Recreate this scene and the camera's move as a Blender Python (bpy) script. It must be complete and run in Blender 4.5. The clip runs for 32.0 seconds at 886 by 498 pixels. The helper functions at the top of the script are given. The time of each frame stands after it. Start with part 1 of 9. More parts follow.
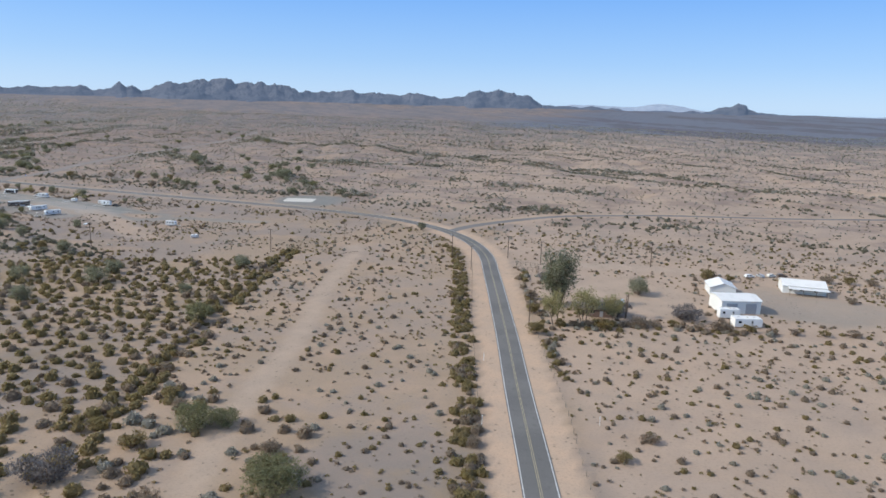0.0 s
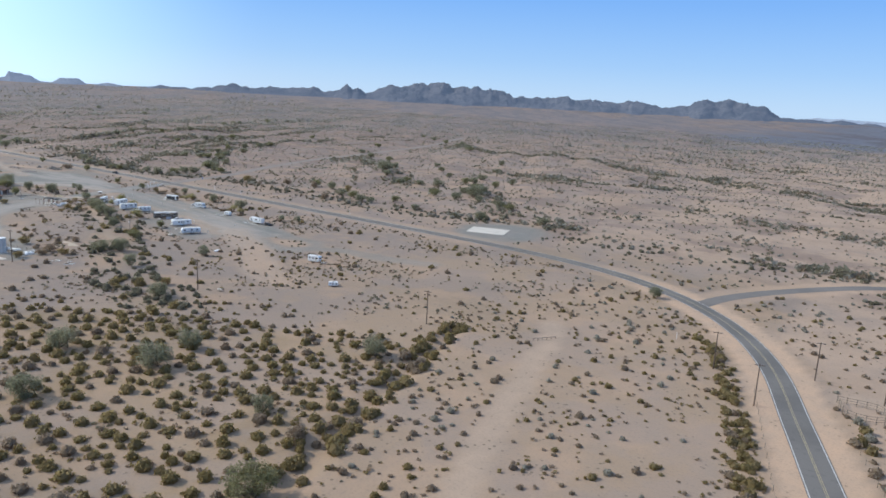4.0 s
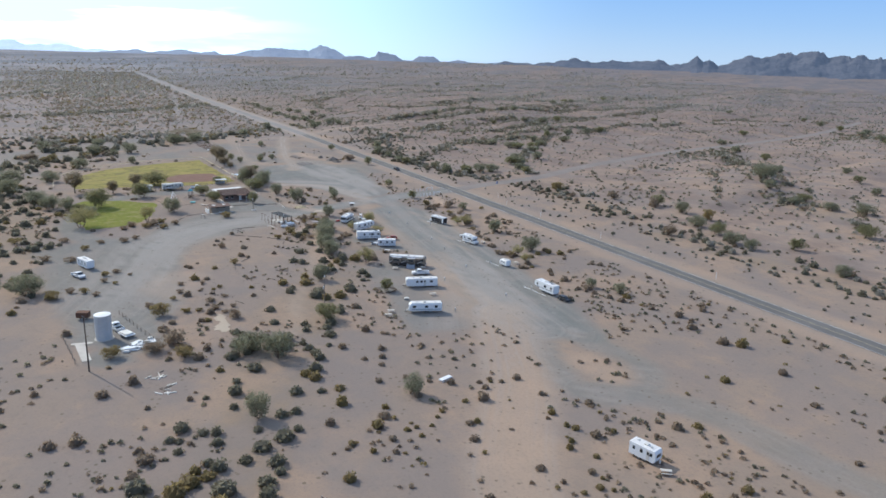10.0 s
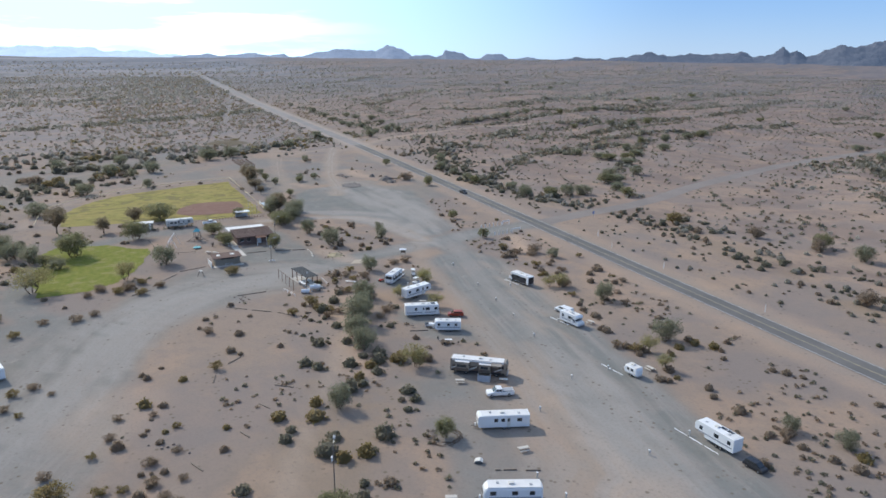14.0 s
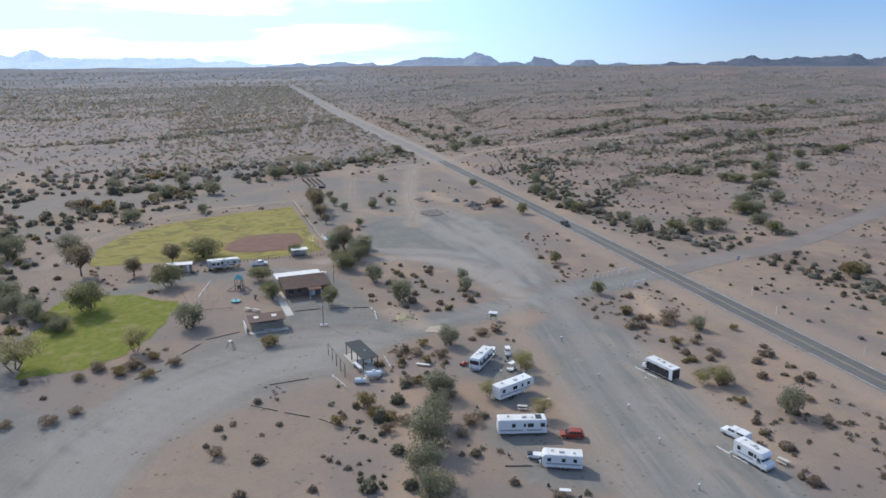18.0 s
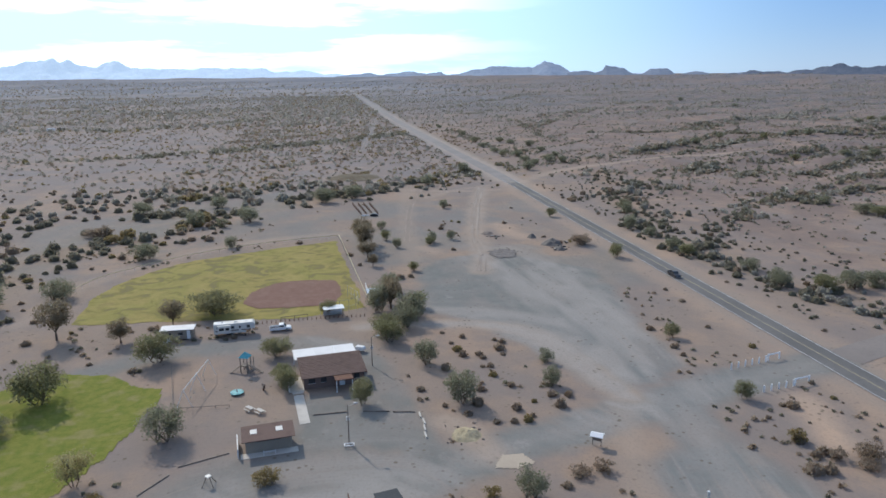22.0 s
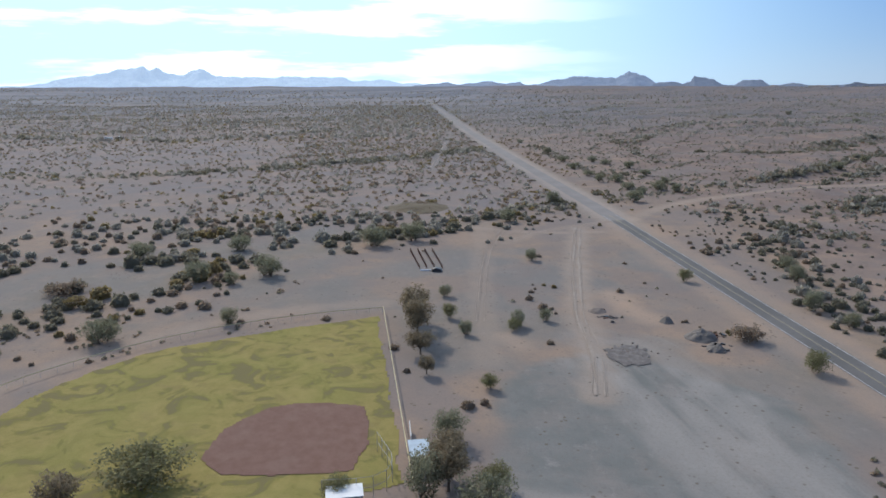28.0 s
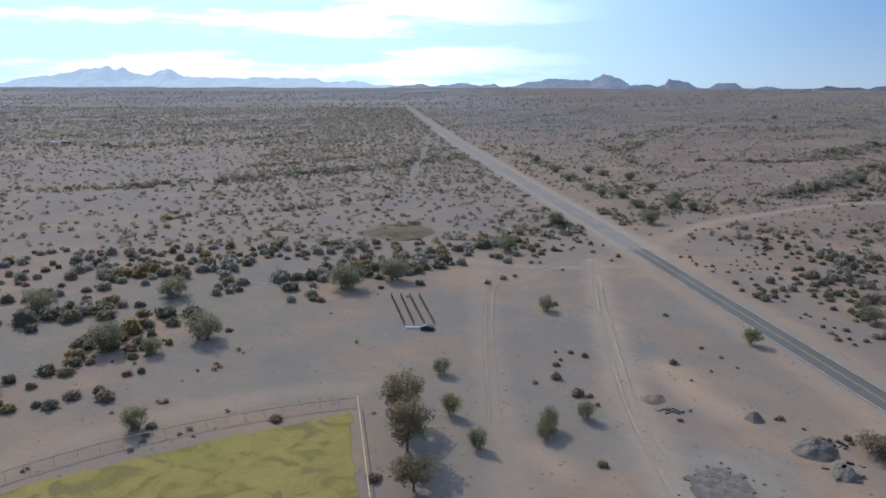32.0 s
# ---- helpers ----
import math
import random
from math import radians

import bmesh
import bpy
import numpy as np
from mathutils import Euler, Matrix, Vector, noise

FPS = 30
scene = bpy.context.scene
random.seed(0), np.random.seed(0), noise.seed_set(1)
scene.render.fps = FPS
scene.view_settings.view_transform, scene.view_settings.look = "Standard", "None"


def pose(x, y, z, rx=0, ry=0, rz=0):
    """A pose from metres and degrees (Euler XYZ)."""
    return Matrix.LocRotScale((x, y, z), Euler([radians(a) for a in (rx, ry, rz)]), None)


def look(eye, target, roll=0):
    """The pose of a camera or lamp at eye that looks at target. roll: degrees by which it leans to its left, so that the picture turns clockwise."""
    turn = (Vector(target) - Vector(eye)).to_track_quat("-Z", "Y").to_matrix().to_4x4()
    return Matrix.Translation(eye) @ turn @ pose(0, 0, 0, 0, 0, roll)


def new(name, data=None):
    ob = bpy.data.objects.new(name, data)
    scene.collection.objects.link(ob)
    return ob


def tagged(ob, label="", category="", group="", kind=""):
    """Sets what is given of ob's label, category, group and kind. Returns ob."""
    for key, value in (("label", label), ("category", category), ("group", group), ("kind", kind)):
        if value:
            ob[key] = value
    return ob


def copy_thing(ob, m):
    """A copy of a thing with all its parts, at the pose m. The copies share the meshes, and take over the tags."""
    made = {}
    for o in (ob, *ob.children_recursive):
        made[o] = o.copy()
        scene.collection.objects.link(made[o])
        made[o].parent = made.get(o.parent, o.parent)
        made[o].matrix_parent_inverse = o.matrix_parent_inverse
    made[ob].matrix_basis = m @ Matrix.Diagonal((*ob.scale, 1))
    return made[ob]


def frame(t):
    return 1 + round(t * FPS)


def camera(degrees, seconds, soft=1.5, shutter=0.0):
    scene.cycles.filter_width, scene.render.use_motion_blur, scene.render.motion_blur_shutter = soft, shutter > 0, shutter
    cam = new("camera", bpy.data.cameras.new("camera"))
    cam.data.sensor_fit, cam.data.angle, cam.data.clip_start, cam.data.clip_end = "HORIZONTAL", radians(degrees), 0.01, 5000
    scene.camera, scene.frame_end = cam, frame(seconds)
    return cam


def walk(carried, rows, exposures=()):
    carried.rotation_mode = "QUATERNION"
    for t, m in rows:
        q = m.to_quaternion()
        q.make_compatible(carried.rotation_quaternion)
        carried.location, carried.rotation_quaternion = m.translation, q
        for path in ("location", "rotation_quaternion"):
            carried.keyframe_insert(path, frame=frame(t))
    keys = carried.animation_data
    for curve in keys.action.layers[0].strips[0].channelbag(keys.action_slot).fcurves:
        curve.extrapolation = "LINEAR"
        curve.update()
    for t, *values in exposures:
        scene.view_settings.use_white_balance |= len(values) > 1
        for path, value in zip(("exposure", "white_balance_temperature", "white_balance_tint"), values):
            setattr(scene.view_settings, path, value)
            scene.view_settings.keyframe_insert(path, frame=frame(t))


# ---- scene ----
PLAN = 1.18  # metres to one unit of the plan
cam = camera(64.2, 32.0, soft=1.62)
METRES, EYE, TILT, LEAN, TURN = 665.92, 74.99, 0.0, 0.0, 19.8
ROWS = [
    (0.0, 0.0, 0.0, 0.0, 0.35, -12.05, -1.66),
    (0.5, -0.0011, 0.0236, -0.0007, 3.85, -11.93, -1.95),
    (1.0, -0.0039, 0.0474, -0.0013, 8.82, -11.96, -2.32),
    (1.5, -0.0071, 0.0707, -0.0016, 8.99, -11.87, -2.45),
    (2.0, -0.0104, 0.0939, -0.0018, 9.02, -11.81, -2.54),
    (2.5, -0.0133, 0.1168, -0.0021, 9.01, -11.79, -2.61),
    (3.0, -0.0161, 0.1402, -0.0026, 9.07, -11.78, -2.61),
    (3.5, -0.0195, 0.1632, -0.0027, 9.24, -11.84, -2.63),
    (4.0, -0.0246, 0.1873, -0.0036, 17.3, -12.21, -2.9),
    (4.5, -0.0319, 0.2103, -0.0045, 24.0, -12.58, -3.08),
    (6.5, -0.0646, 0.2964, -0.0061, 27.33, -13.37, -2.68),
    (7.0, -0.0753, 0.3172, -0.0068, 33.3, -13.79, -2.64),
    (7.5, -0.0863, 0.3365, -0.0072, 33.04, -13.96, -2.51),
    (8.0, -0.0978, 0.3557, -0.0077, 34.74, -14.22, -2.34),
    (8.5, -0.1105, 0.3745, -0.0082, 39.05, -14.57, -2.22),
    (9.0, -0.1251, 0.3929, -0.0088, 43.93, -14.9, -2.07),
    (9.5, -0.14, 0.4099, -0.0089, 44.25, -15.11, -1.92),
    (10.0, -0.1553, 0.4269, -0.009, 43.87, -15.25, -1.79),
    (10.5, -0.1705, 0.4435, -0.0092, 43.43, -15.35, -1.62),
    (11.0, -0.1876, 0.4597, -0.01, 50.84, -15.54, -1.33),
    (11.5, -0.2034, 0.4735, -0.0105, 50.42, -15.57, -1.12),
    (12.0, -0.2193, 0.4875, -0.0109, 50.03, -15.57, -0.95),
    (12.5, -0.2278, 0.4949, -0.0111, 49.81, -15.55, -0.84),
    (13.0, -0.2365, 0.5024, -0.0112, 49.57, -15.55, -0.72),
    (13.5, -0.2451, 0.5099, -0.0112, 49.37, -15.52, -0.61),
    (14.0, -0.2536, 0.5175, -0.0114, 49.14, -15.49, -0.49),
    (14.5, -0.2624, 0.5249, -0.0117, 49.08, -15.43, -0.4),
    (16.5, -0.2991, 0.5524, -0.0127, 53.03, -15.2, 0.02),
    (17.0, -0.3083, 0.5586, -0.0131, 56.31, -15.08, 0.11),
    (17.5, -0.3175, 0.5643, -0.0132, 56.26, -15.02, 0.18),
    (18.0, -0.3265, 0.5701, -0.0133, 55.98, -14.96, 0.25),
    (18.5, -0.3357, 0.5759, -0.0135, 55.72, -14.89, 0.32),
    (19.0, -0.3449, 0.5816, -0.0136, 55.46, -14.8, 0.34),
    (19.5, -0.3541, 0.5872, -0.0137, 55.23, -14.74, 0.39),
    (20.0, -0.3636, 0.593, -0.0138, 55.04, -14.68, 0.41),
    (20.5, -0.3732, 0.5989, -0.014, 54.87, -14.6, 0.42),
    (21.0, -0.3827, 0.6046, -0.014, 54.71, -14.51, 0.44),
    (21.5, -0.3928, 0.6104, -0.0144, 57.61, -14.37, 0.5),
    (22.0, -0.403, 0.6159, -0.0148, 61.33, -14.2, 0.45),
    (22.5, -0.4126, 0.6206, -0.0148, 61.3, -14.15, 0.44),
    (23.0, -0.4229, 0.6256, -0.0152, 61.12, -14.08, 0.46),
    (23.5, -0.433, 0.6306, -0.0153, 60.98, -14.02, 0.44),
    (24.0, -0.4432, 0.6355, -0.0155, 60.87, -13.96, 0.45),
    (24.5, -0.4533, 0.6405, -0.0157, 60.75, -13.88, 0.43),
    (25.0, -0.4635, 0.6453, -0.016, 60.62, -13.8, 0.39),
    (25.5, -0.4733, 0.6503, -0.0163, 60.52, -13.73, 0.4),
    (27.5, -0.5135, 0.6696, -0.0169, 60.2, -13.54, 0.23),
    (28.0, -0.5251, 0.6737, -0.0178, 67.5, -13.4, 0.09),
    (28.5, -0.5363, 0.6769, -0.0183, 72.04, -13.32, -0.15),
    (29.0, -0.5464, 0.6794, -0.0183, 70.22, -13.28, -0.14),
    (29.5, -0.5559, 0.6824, -0.018, 65.53, -13.31, -0.05),
    (30.0, -0.5661, 0.6861, -0.0179, 65.37, -13.32, -0.07),
    (30.5, -0.5767, 0.6897, -0.0178, 65.4, -13.32, -0.13),
    (31.0, -0.5871, 0.6931, -0.0179, 65.41, -13.28, -0.17),
    (31.5, -0.5973, 0.6966, -0.018, 65.38, -13.26, -0.19),
    (32.0, -0.6075, 0.7001, -0.0182, 65.4, -13.27, -0.23),
]
walk(cam, [(t, pose(0, 0, EYE, TILT, LEAN, TURN) @ pose(METRES * x, METRES * y, METRES * z, 90 + pitch, roll, yaw)) for t, x, y, z, yaw, pitch, roll in ROWS],
     exposures=((0.0, 0.1, 6950, 11), (5.0, 0.08, 6920, 11), (13.0, -0.02, 6790, 12), (20.0, -0.14, 6770, 12), (26.0, -0.26, 6760, 13), (30.0, -0.36, 6740, 13), (32.0, -0.38, 6740, 13)))

# ---- daylight ----
SUN_AZ, SUN_EL = 206.0, 36.0          # degrees from +x, and above the horizon
sun_way = Vector((math.cos(radians(SUN_AZ)) * math.cos(radians(SUN_EL)), math.sin(radians(SUN_AZ)) * math.cos(radians(SUN_EL)), math.sin(radians(SUN_EL))))
world = bpy.data.worlds.new("desert_sky")
scene.world = world
world.use_nodes = True
wn, wl = world.node_tree.nodes, world.node_tree.links
wn.clear()
w_out = wn.new("ShaderNodeOutputWorld")
w_bg = wn.new("ShaderNodeBackground")
w_sky = wn.new("ShaderNodeTexSky")
w_sky.sky_type = "NISHITA"
w_sky.sun_disc = False
w_sky.sun_elevation = radians(SUN_EL)
w_sky.sun_rotation = math.atan2(sun_way.x, sun_way.y)
w_sky.altitude, w_sky.air_density, w_sky.dust_density, w_sky.ozone_density = 300, 1.0, 0.15, 3.0
w_bg.inputs["Strength"].default_value = 0.15
# thin streaked cloud on the sunward side
w_co = wn.new("ShaderNodeTexCoord")
w_map = wn.new("ShaderNodeMapping")
w_map.inputs["Scale"].default_value = (3.0, 3.0, 22.0)
w_noise = wn.new("ShaderNodeTexNoise")
w_noise.inputs["Scale"].default_value = 1.3
w_noise.inputs["Detail"].default_value = 6.0
w_noise.inputs["Roughness"].default_value = 0.55
w_ramp = wn.new("ShaderNodeMapRange")
w_ramp.interpolation_type = "SMOOTHSTEP"
w_ramp.inputs["From Min"].default_value, w_ramp.inputs["From Max"].default_value = 0.44, 0.58
w_dot = wn.new("ShaderNodeVectorMath")
w_dot.operation = "DOT_PRODUCT"
w_dot.inputs[1].default_value = Vector((math.cos(radians(205)) * 0.985, math.sin(radians(205)) * 0.985, 0.17))
w_side = wn.new("ShaderNodeMapRange")
w_side.interpolation_type = "SMOOTHSTEP"
w_side.inputs["From Min"].default_value, w_side.inputs["From Max"].default_value = 0.72, 0.95
w_mul = wn.new("ShaderNodeMath")
w_mul.operation = "MULTIPLY"
w_mix = wn.new("ShaderNodeMix")
w_mix.data_type = "RGBA"
w_mix.inputs[7].default_value = (11.2, 13.4, 15.2, 1)
# clear desert air: the model sky blended with a plain blue gradient by height
w_sep = wn.new("ShaderNodeSeparateXYZ")
w_grad = wn.new("ShaderNodeValToRGB")
for k, (at_z, tint) in enumerate(((0.0, (0.38, 0.64, 1.0)), (0.05, (0.265, 0.53, 0.98)), (0.13, (0.15, 0.41, 0.96)), (0.30, (0.16, 0.38, 0.84)), (1.0, (0.46, 0.56, 0.76)))):
    stop = w_grad.color_ramp.elements[k] if k < 2 else w_grad.color_ramp.elements.new(at_z)
    stop.position, stop.color = at_z, (*tint, 1)
w_gain = wn.new("ShaderNodeVectorMath")
w_gain.operation = "SCALE"
w_gain.inputs["Scale"].default_value = 1 / 0.15
w_air = wn.new("ShaderNodeMix")
w_air.data_type = "RGBA"
w_air.inputs[0].default_value = 0.85
# pale glare low on the sunward side
w_glare = wn.new("ShaderNodeMapRange")
w_glare.interpolation_type = "SMOOTHSTEP"
w_glare.inputs["From Min"].default_value, w_glare.inputs["From Max"].default_value, w_glare.inputs["To Max"].default_value = 0.42, 1.0, 0.95
w_pale = wn.new("ShaderNodeMix")
w_pale.data_type = "RGBA"
w_pale.inputs[7].default_value = (6.0, 9.4, 12.0, 1)
wl.new(w_co.outputs["Generated"], w_sep.inputs["Vector"])
wl.new(w_sep.outputs["Z"], w_grad.inputs["Fac"])
wl.new(w_grad.outputs["Color"], w_gain.inputs["Vector"])
wl.new(w_sky.outputs["Color"], w_air.inputs[6])
wl.new(w_gain.outputs["Vector"], w_air.inputs[7])
wl.new(w_dot.outputs["Value"], w_glare.inputs["Value"])
wl.new(w_glare.outputs["Result"], w_pale.inputs[0])
wl.new(w_air.outputs[2], w_pale.inputs[6])
wl.new(w_co.outputs["Generated"], w_map.inputs["Vector"])
wl.new(w_map.outputs["Vector"], w_noise.inputs["Vector"])
wl.new(w_noise.outputs["Fac"], w_ramp.inputs["Value"])
wl.new(w_co.outputs["Generated"], w_dot.inputs[0])
wl.new(w_dot.outputs["Value"], w_side.inputs["Value"])
wl.new(w_ramp.outputs["Result"], w_mul.inputs[0])
wl.new(w_side.outputs["Result"], w_mul.inputs[1])
wl.new(w_mul.outputs["Value"], w_mix.inputs[0])
wl.new(w_pale.outputs[2], w_mix.inputs[6])
wl.new(w_mix.outputs[2], w_bg.inputs["Color"])
wl.new(w_bg.outputs["Background"], w_out.inputs["Surface"])
sun_data = bpy.data.lights.new("sun", "SUN")
sun_data.energy, sun_data.angle, sun_data.color = 3.15, radians(0.6), (1.0, 0.94, 0.85)
sun = new("sun", sun_data)
sun.matrix_world = look(sun_way * 100, (0, 0, 0))

# ---- materials ----
def shader(name):
    m = bpy.data.materials.new(name)
    m.use_nodes = True
    n, l = m.node_tree.nodes, m.node_tree.links
    return m, n, l, n["Principled BSDF"]


def noise_node(n, l, vec, scale, detail=4.0, rough=0.55):
    t = n.new("ShaderNodeTexNoise")
    t.inputs["Scale"].default_value, t.inputs["Detail"].default_value, t.inputs["Roughness"].default_value = scale, detail, rough
    if vec:
        l.new(vec, t.inputs["Vector"])
    return t.outputs["Fac"]


def blend(n, l, fac, a, b, kind="MIX"):
    """Mix of two colours (sockets or tuples) by fac (socket or number)."""
    m = n.new("ShaderNodeMix")
    m.data_type, m.blend_type = "RGBA", kind
    for slot, v in ((0, fac), (6, a), (7, b)):
        if isinstance(v, bpy.types.NodeSocket):
            l.new(v, m.inputs[slot])
        elif slot == 0:
            m.inputs[0].default_value = v
        else:
            m.inputs[slot].default_value = (*v[:3], 1)
    return m.outputs[2]


def span(n, l, v, a, b, lo=0.0, hi=1.0):
    r = n.new("ShaderNodeMapRange")
    r.interpolation_type = "SMOOTHSTEP"
    for k, x in (("From Min", a), ("From Max", b), ("To Min", lo), ("To Max", hi)):
        r.inputs[k].default_value = x
    l.new(v, r.inputs["Value"])
    return r.outputs["Result"]


def bump(n, l, p, height, strength, dist):
    b = n.new("ShaderNodeBump")
    b.inputs["Strength"].default_value, b.inputs["Distance"].default_value = strength, dist
    l.new(height, b.inputs["Height"])
    l.new(b.outputs["Normal"], p.inputs["Normal"])


def plain(name, colour, rough=0.6, metal=0.0, wear=0.12, scale=3.0, dark=0.6, relief=0.0, gloss=0.5):
    """Painted, cast or weathered surface: two scales of variation."""
    m, n, l, p = shader(name)
    co = n.new("ShaderNodeTexCoord").outputs["Object"]
    big, small = noise_node(n, l, co, scale * 0.3), noise_node(n, l, co, scale * 4, 3.0)
    worn = tuple(c * dark for c in colour)
    c = blend(n, l, span(n, l, big, 0.4, 0.75, 0, wear * 2), colour, worn)
    c = blend(n, l, span(n, l, small, 0.45, 0.8, 0, wear), c, worn)
    l.new(c, p.inputs["Base Color"])
    l.new(span(n, l, small, 0.2, 0.8, max(rough - 0.1, 0.02), min(rough + 0.12, 1)), p.inputs["Roughness"])
    p.inputs["Metallic"].default_value = metal
    p.inputs["Specular IOR Level"].default_value = gloss
    if relief:
        bump(n, l, p, small, 0.5, relief)
    return m


def leafy(name, a, b, patch=0.35):
    m, n, l, p = shader(name)
    geo = n.new("ShaderNodeNewGeometry")
    per = noise_node(n, l, geo.outputs["Position"], patch, 1.0)
    c = blend(n, l, span(n, l, per, 0.35, 0.65), a, b)
    c = blend(n, l, span(n, l, geo.outputs["Random Per Island"], 0.0, 1.0, 0.0, 0.35), c, tuple(min(1, x * 1.2) for x in b))
    l.new(c, p.inputs["Base Color"])
    p.inputs["Roughness"].default_value = 0.75
    p.inputs["Specular IOR Level"].default_value = 0.25
    thin, both = n.new("ShaderNodeBsdfTranslucent"), n.new("ShaderNodeMixShader")
    l.new(c, thin.inputs["Color"])
    both.inputs[0].default_value = 0.62
    l.new(p.outputs["BSDF"], both.inputs[1])
    l.new(thin.outputs["BSDF"], both.inputs[2])
    l.new(both.outputs["Shader"], n["Material Output"].inputs["Surface"])
    return m


MAT = {}


def make_ground():
    m, n, l, p = shader("desert_soil")
    pos = n.new("ShaderNodeNewGeometry").outputs["Position"]
    z1, z2, z3 = n.new("ShaderNodeVertexColor"), n.new("ShaderNodeVertexColor"), n.new("ShaderNodeVertexColor")
    z1.layer_name, z2.layer_name, z3.layer_name = "surface", "region", "lane"
    s1, s2 = n.new("ShaderNodeSeparateColor"), n.new("ShaderNodeSeparateColor")
    l.new(z1.outputs["Color"], s1.inputs["Color"])
    l.new(z2.outputs["Color"], s2.inputs["Color"])
    wide, mid, fine = noise_node(n, l, pos, 0.012, 5.0), noise_node(n, l, pos, 0.12, 5.0, 0.6), noise_node(n, l, pos, 1.6, 4.0, 0.7)
    soil = blend(n, l, span(n, l, wide, 0.35, 0.65), (0.30, 0.227, 0.176), (0.262, 0.206, 0.17))
    soil = blend(n, l, span(n, l, mid, 0.5, 0.75, 0, 0.6), soil, (0.25, 0.20, 0.168))
    hills = blend(n, l, span(n, l, mid, 0.35, 0.7), (0.30, 0.215, 0.165), (0.215, 0.155, 0.12))
    axes = n.new("ShaderNodeSeparateXYZ")
    l.new(pos, axes.inputs["Vector"])
    hills = blend(n, l, span(n, l, axes.outputs["X"], -900, -350), blend(n, l, 0.55, hills, (0.205, 0.152, 0.135)), blend(n, l, 0.5, hills, (0.37, 0.28, 0.218)))
    # far plain: haze painted as blue-grey in the south-west; browner north, darker east
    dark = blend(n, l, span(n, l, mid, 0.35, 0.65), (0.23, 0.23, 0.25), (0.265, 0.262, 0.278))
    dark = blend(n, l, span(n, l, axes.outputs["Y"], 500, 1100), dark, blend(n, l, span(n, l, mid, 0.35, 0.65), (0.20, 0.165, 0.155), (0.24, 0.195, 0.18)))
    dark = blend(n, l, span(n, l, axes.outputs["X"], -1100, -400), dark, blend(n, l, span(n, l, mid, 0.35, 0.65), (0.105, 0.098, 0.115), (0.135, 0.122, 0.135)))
    soil = blend(n, l, s2.outputs["Red"], soil, hills)
    grass = blend(n, l, span(n, l, mid, 0.4, 0.6), (0.235, 0.172, 0.102), (0.268, 0.197, 0.128))
    soil = blend(n, l, s2.outputs["Blue"], soil, grass)
    soil = blend(n, l, span(n, l, noise_node(n, l, pos, 0.045, 4.0, 0.6), 0.47, 0.62, 0, 0.6), soil, (0.365, 0.255, 0.182))
    soil = blend(n, l, span(n, l, noise_node(n, l, pos, 0.3, 5.0, 0.7), 0.46, 0.72, 0, 0.45), soil, (0.215, 0.175, 0.145))
    soil = blend(n, l, span(n, l, noise_node(n, l, pos, 0.028, 5.0, 0.6), 0.46, 0.58, 0, 0.65), soil, (0.225, 0.19, 0.172))
    pale = n.new("ShaderNodeMath")
    pale.operation = "MULTIPLY"
    l.new(z3.outputs["Alpha"], pale.inputs[0])
    l.new(span(n, l, noise_node(n, l, pos, 0.05, 4.0, 0.6), 0.3, 0.65, 0.25, 0.8), pale.inputs[1])
    soil = blend(n, l, pale.outputs["Value"], soil, (0.40, 0.297, 0.225))
    pave = n.new("ShaderNodeMath")
    pave.operation = "MULTIPLY"
    l.new(span(n, l, noise_node(n, l, pos, 0.022, 5.0, 0.62), 0.48, 0.60, 0, 0.6), pave.inputs[0])
    l.new(s2.outputs["Red"], pave.inputs[1])
    soil = blend(n, l, pave.outputs["Value"], soil, (0.19, 0.142, 0.122))
    gravel = blend(n, l, span(n, l, mid, 0.3, 0.7), (0.172, 0.176, 0.162), (0.214, 0.21, 0.193))
    gravel = blend(n, l, span(n, l, wide, 0.45, 0.6, 0, 0.5), gravel, (0.20, 0.205, 0.20))
    gravel = blend(n, l, span(n, l, noise_node(n, l, pos, 0.055, 5.0, 0.65), 0.47, 0.66, 0, 0.45), gravel, (0.27, 0.228, 0.198))
    gravel = blend(n, l, span(n, l, noise_node(n, l, pos, 0.21, 6.0, 0.7), 0.55, 0.75, 0, 0.6), gravel, (0.34, 0.315, 0.29))
    gravel = blend(n, l, span(n, l, noise_node(n, l, pos, 0.45, 5.0, 0.75), 0.52, 0.7, 0, 0.5), gravel, (0.145, 0.145, 0.14))
    soil = blend(n, l, s1.outputs["Red"], soil, gravel)
    trackc = blend(n, l, span(n, l, mid, 0.3, 0.7), (0.385, 0.30, 0.235), (0.335, 0.262, 0.205))
    soil = blend(n, l, s1.outputs["Green"], soil, trackc)
    soil = blend(n, l, z1.outputs["Alpha"], soil, blend(n, l, span(n, l, mid, 0.3, 0.7), (0.37, 0.335, 0.30), (0.325, 0.295, 0.265)))
    shoulder = blend(n, l, span(n, l, mid, 0.3, 0.7), (0.50, 0.345, 0.24), (0.43, 0.315, 0.232))
    soil = blend(n, l, s1.outputs["Blue"], soil, shoulder)
    # lines swept by wheels along the lanes
    s3 = n.new("ShaderNodeSeparateColor")
    l.new(z3.outputs["Color"], s3.inputs["Color"])
    along = n.new("ShaderNodeCombineXYZ")
    l.new(s3.outputs["Red"], along.inputs["X"])
    l.new(s3.outputs["Green"], along.inputs["Y"])
